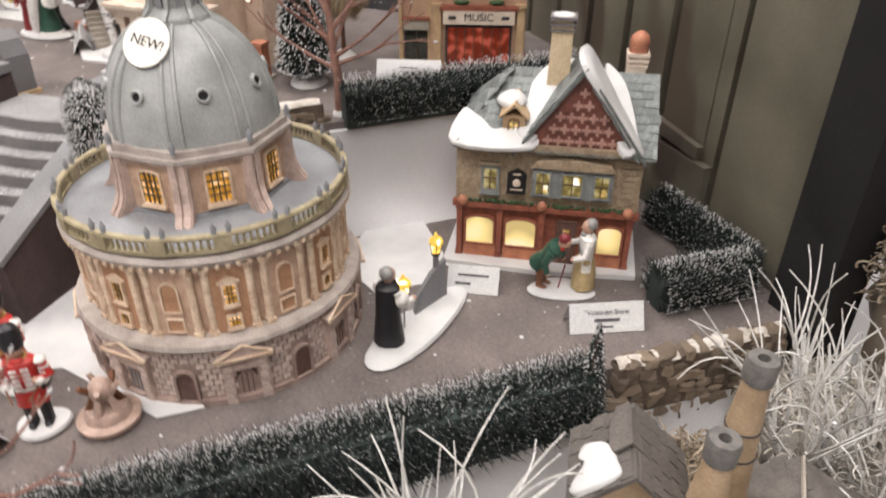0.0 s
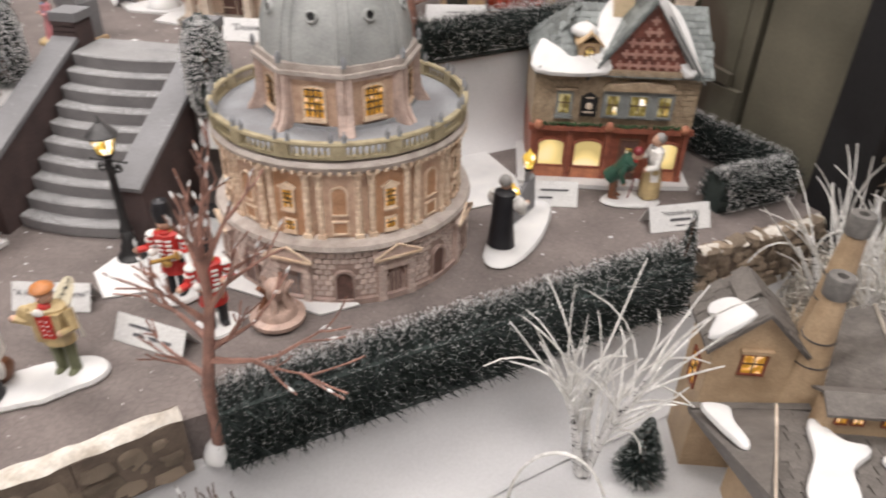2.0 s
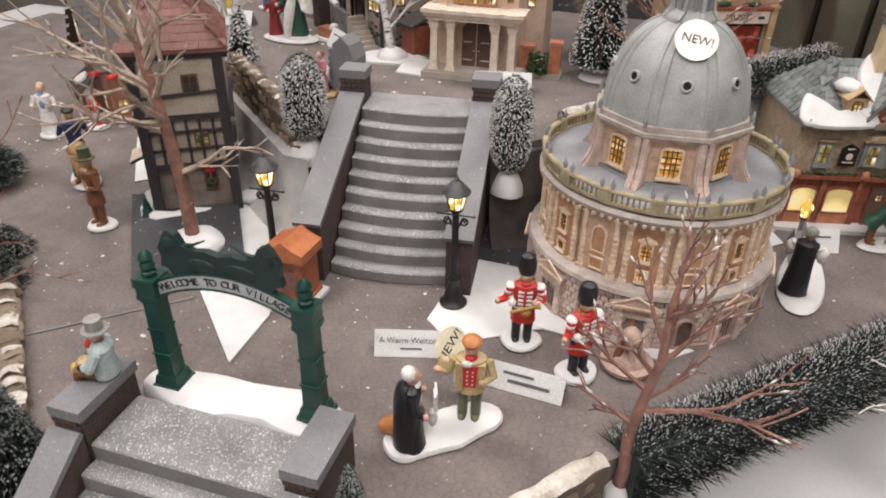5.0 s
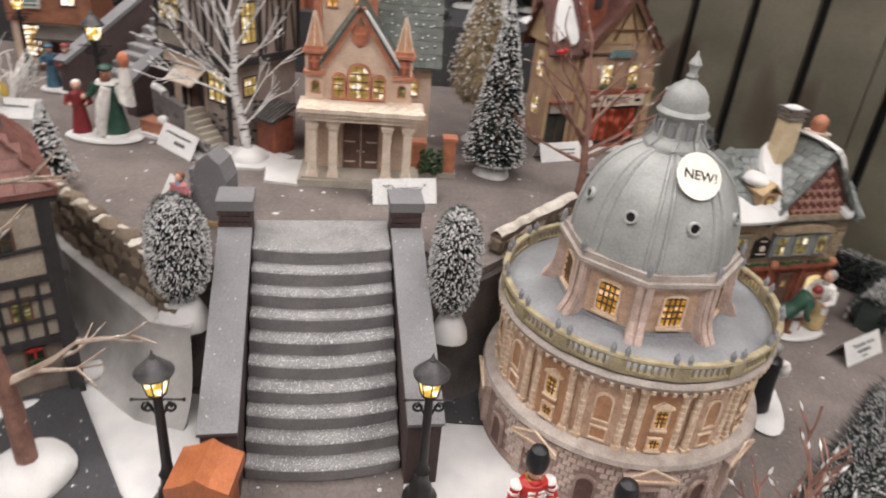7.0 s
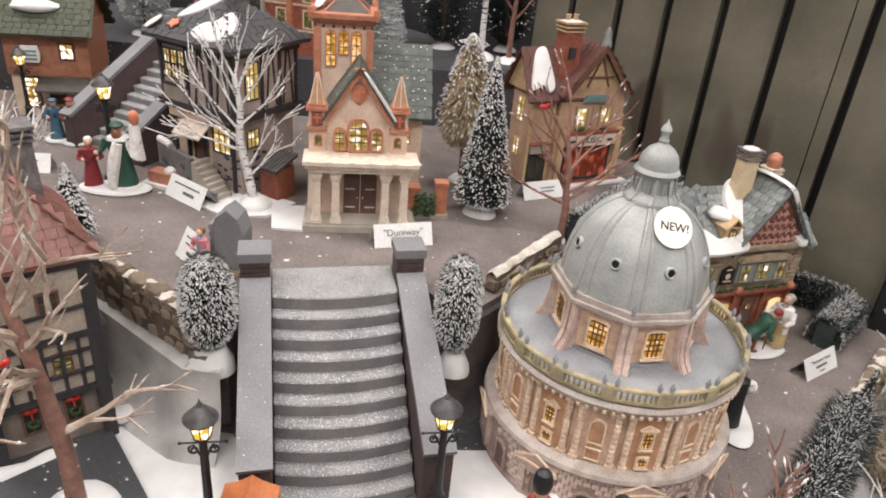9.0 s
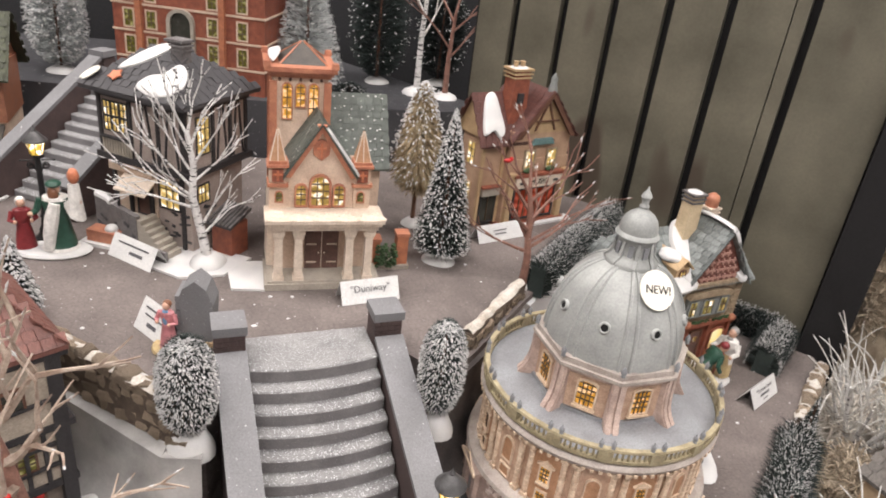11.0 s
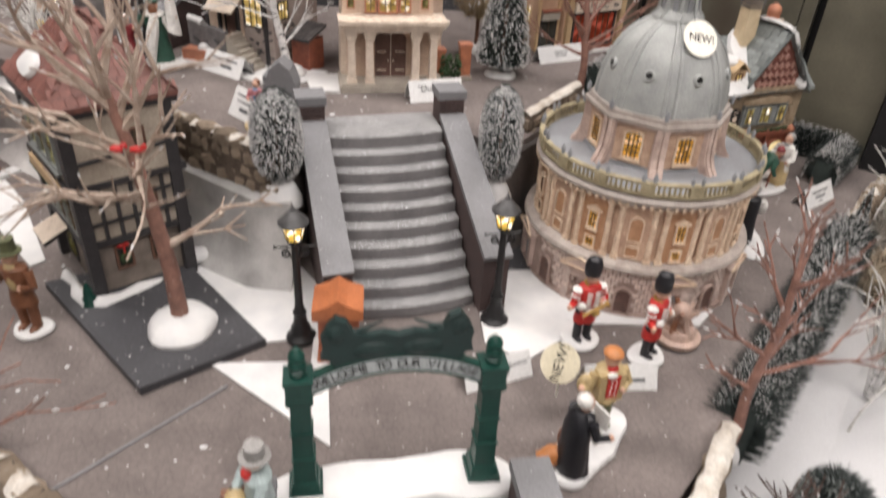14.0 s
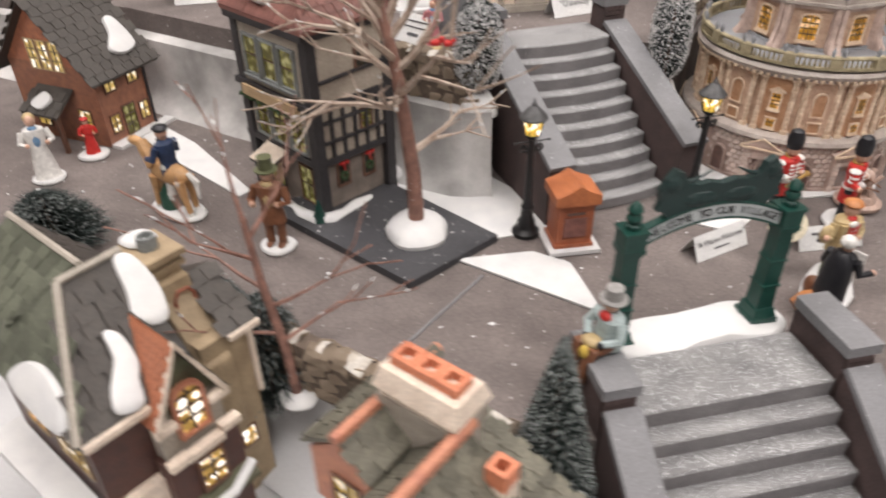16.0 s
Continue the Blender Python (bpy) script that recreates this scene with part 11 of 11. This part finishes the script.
single("girl_figurine", "small girl figurine in pink by the grey shelter", -0.577, 0.432, HIGH, -30, 0.04, ["tan_glaze", "pink_glaze", "grey_glaze", "skin", "brown_glaze", "sky_blue"], hat_kind="hair", skirt=True)

bm = bm_new()
S = ["snow", "horse_tan", "coat_blue", "skin", "coat_black", "white_glaze", "coat_green"]
snow_foot(bm, 0, 0, 0.026, 0.0135, 0.005)
ellip(bm, 0, 0, 0.036, 0.02, 0.0085, 0.0095, 14, 8, mi=1)
tube(bm, [(-0.014, 0, 0.04), (-0.022, 0, 0.052), (-0.025, 0, 0.058)], [0.0075, 0.0055, 0.0045], 8, mi=1)
ellip(bm, -0.03, 0, 0.057, 0.0085, 0.0038, 0.0042, 10, 6, mi=1, m=None)
for lx, ly, fx in ((-0.012, 0.005, -0.022), (-0.012, -0.005, -0.016), (0.013, 0.005, 0.014), (0.013, -0.005, 0.018)):
    tube(bm, [(lx, ly, 0.034), ((lx + fx) / 2, ly, 0.02), (fx, ly, 0.006)], [0.0048, 0.0028, 0.0024], 7, mi=1)
    ellip(bm, fx, ly, 0.006, 0.003, 0.003, 0.0025, 7, 5, mi=5)
tube(bm, [(0.019, 0, 0.04), (0.026, 0, 0.034), (0.026, 0, 0.02)], [0.002, 0.0028, 0.001], 6, mi=5)
figurine(bm, 0.001, 0, 0.018, -90, 0.06, 2, 5, 3, 4, 4, S, hat_kind="cap", arms=((10, 0.6), (10, 0.6)))
lathe(bm, [(0.009, 0.004), (0.008, 0.018), (0.003, 0.026)], 12, x=-0.006, y=0.0, mi=6)
done("rider_figurine", "rider figurine in dark blue coat on a leaping tan horse", bm, S, -0.803, 0.352, 0.0008, -40)

# Father Christmas and a child
bm = bm_new()
S = ["snow", "coat_green", "white_glaze", "skin", "coat_green", "white_glaze", "maroon", "orange_pot", "brown_glaze"]
snow_foot(bm, 0, 0, 0.034, 0.017, 0.005)
m, tl = figurine(bm, 0.008, 0.002, 0.004, 0, 0.066, 1, 2, 3, 4, 5, S, hat_kind="cap", skirt=True, arms=((-40, -0.6), (20, 0.5)), wide=1.25)
ellip(bm, 0, -0.075, 0.81, 0.07, 0.05, 0.085, 10, 6, mi=8, m=tl)
lathe(bm, [(0.13, 0.7), (0.17, 0.72), (0.15, 0.76), (0.09, 0.78)], 14, mi=2, m=tl @ Matrix.Diagonal((1, 0.8, 1, 1)))
lathe(bm, [(0.235, 0.0), (0.245, 0.02), (0.22, 0.05)], 16, mi=2, m=m @ Matrix.Diagonal((1, 0.85, 1, 1)))
tube(bm, [m @ Vector((0.02, -0.13, 0.7)), m @ Vector((-0.03, -0.16, 0.5)), m @ Vector((-0.08, -0.17, 0.25)), m @ Vector((-0.1, -0.18, 0.05))], [0.0045, 0.006, 0.0055, 0.004], 8, mi=2)
tube(bm, [tl @ Vector((0.15, -0.03, 0.7)), tl @ Vector((0.27, -0.1, 0.5)), tl @ Vector((0.25, -0.05, 0.95))], [0.005, 0.0075, 0.0045], 8, mi=2)
ellip(bm, 0.26, -0.05, 1.06, 0.075, 0.075, 0.11, 9, 6, mi=7, m=tl)
figurine(bm, -0.02, 0.002, 0.004, 20, 0.05, 6, 6, 3, 2, 6, S, hat_kind="hair", skirt=True)
done("father_christmas_figurine", "green-robed Father Christmas figurine with a red-dressed child on snow", bm, S, -0.694, 0.592, HIGH)

sled = thing("gift_crate", "small orange crate with a snow heap beside the tavern", "crate", -0.652, 0.612, HIGH, -25)
bm = bm_new()
box(bm, 0, 0, 0.002, 0.03, 0.015, 0.012)
part("crate", bm, "terracotta", sled, bevel=0.0008)
bm = bm_new()
ellip(bm, 0.006, 0, 0.015, 0.006, 0.006, 0.005, 10, 6)
part("snowball", bm, "snow", sled, smooth=True)
bm = bm_new()
prism(bm, [(-0.02, -0.012), (0.02, -0.012), (0.02, 0.01), (-0.02, 0.01)], 0, 0.003)
part("snow_base", bm, "snow", sled, bevel=0.001)

shelter = thing("book_shelter", "dark grey stepped stone shelter beside the terrace pillar", "shelter", -0.5575, 0.447, HIGH, -8)
bm = bm_new()
box(bm, 0, 0, 0, 0.03, 0.026, 0.004)
part("foot", bm, "tan_wall", shelter, bevel=0.0006)
bm = bm_new()
pts = [(-0.011, 0.004), (0.012, 0.004), (0.0135, 0.035), (0.009, 0.048), (0.001, 0.055), (-0.008, 0.048), (-0.0115, 0.035)]
slab(bm, [(p[0], -0.011, p[1]) for p in pts], (0, 0.022, 0))
part("body", bm, "cap", shelter, "dark grey body", bevel=0.0008)
for k in range(6):
    bm = bm_new()
    box(bm, -0.0115, 0, 0.008 + k * 0.006, 0.003, 0.0235, 0.0048)
    part("course", bm, "cap", shelter, bevel=0.0004)

bird = thing("yellow_bird", "small bright yellow bird beside a card", "ornament", -0.812, 0.65, HIGH)
bm = bm_new()
ellip(bm, 0, 0, 0.018, 0.007, 0.005, 0.009, 10, 7)
ellip(bm, 0, -0.003, 0.028, 0.004, 0.004, 0.004, 8, 6)
tube(bm, [(0, 0, 0), (0, 0, 0.012)], 0.001, 5)
part("body", bm, "yellow_glaze", bird, smooth=True)

# snow-laden model fir below the square
def laden_fir(x, y, z, tiers, top):
    """A moulded fir of lobed drooping leaves, each with a thick rim of snow round a green middle."""
    t = thing("laden_fir", "green moulded fir heavily laden with white snow", "tree", x, y, z)
    M["fir_green"] = node_mat("leaf_green_paint", (0.03, 0.085, 0.05), (0.018, 0.05, 0.03), 0.6, 160, 900, 0.4)
    bm = bm_new()
    lathe(bm, [(0.02, 0), (0.018, 0.006), (0.009, 0.01), (0.012, top * 0.5), (0.005, top * 0.96)], 12)
    part("trunk", bm, "fir_green", t, smooth=True)
    rnd = random.Random(5)
    for k, (zz, r, count) in enumerate(tiers):
        for i in range(count):
            a = 360 * (i + 0.5 * (k % 2) + rnd.uniform(-0.12, 0.12)) / count + 12
            w = r * 2.5 / count
            lobe = rnd.uniform(0, 6)
            m = pose(0, 0, zz, 0, 0, a) @ pose(r * 0.62, 0, 0, 0, rnd.uniform(24, 38), 0) @ Matrix.Diagonal((r * 0.48, w, 1, 1))
            bm = bm_new()
            lathe(bm, [(0.75, -0.004), (1.0, -0.001), (1.02, 0.002), (0.85, 0.0048), (0.4, 0.006)], 26, m=m, wave=lambda v: 1 + 0.13 * math.cos(6 * v + lobe) + 0.06 * math.sin(3 * v + k))
            leaf = part("leaf_snow", bm, "snow", t, "lobed white snow rim", smooth=True)
            bm = bm_new()
            lathe(bm, [(0.56, 0.004), (0.55, 0.0066), (0.25, 0.0078)], 18, m=m @ Matrix.Translation((0.12, 0, 0)), wave=lambda v: 1 + 0.14 * math.cos(5 * v + lobe))
            part("leaf", bm, "fir_green", leaf, smooth=True)
    bm = bm_new()
    lathe(bm, [(0.013, top - 0.014), (0.016, top - 0.009), (0.011, top - 0.002), (0.006, top + 0.003), (0.002, top + 0.006)], 20, wave=lambda v: 1 + 0.2 * math.cos(5 * v))
    part("snow_tip", bm, "snow", t, smooth=True)
    return t


laden_fir(-0.300, 0.001, LOW, ((0.04, 0.033, 7), (0.07, 0.040, 8), (0.093, 0.035, 7), (0.112, 0.027, 6), (0.127, 0.019, 5)), 0.137)

# white hoop in the snow below the hedge
hoop = thing("snow_hoop", "thin white hoop standing in the snow", "ornament", -0.078, 0.218, LOW)
bm = bm_new()
tube(bm, [(0.03 * math.cos(a * math.pi / 16), 0, 0.055 * math.sin(a * math.pi / 16)) for a in range(17)], 0.0011, 6)
part("hoop", bm, "white_twig", hoop, smooth=True)
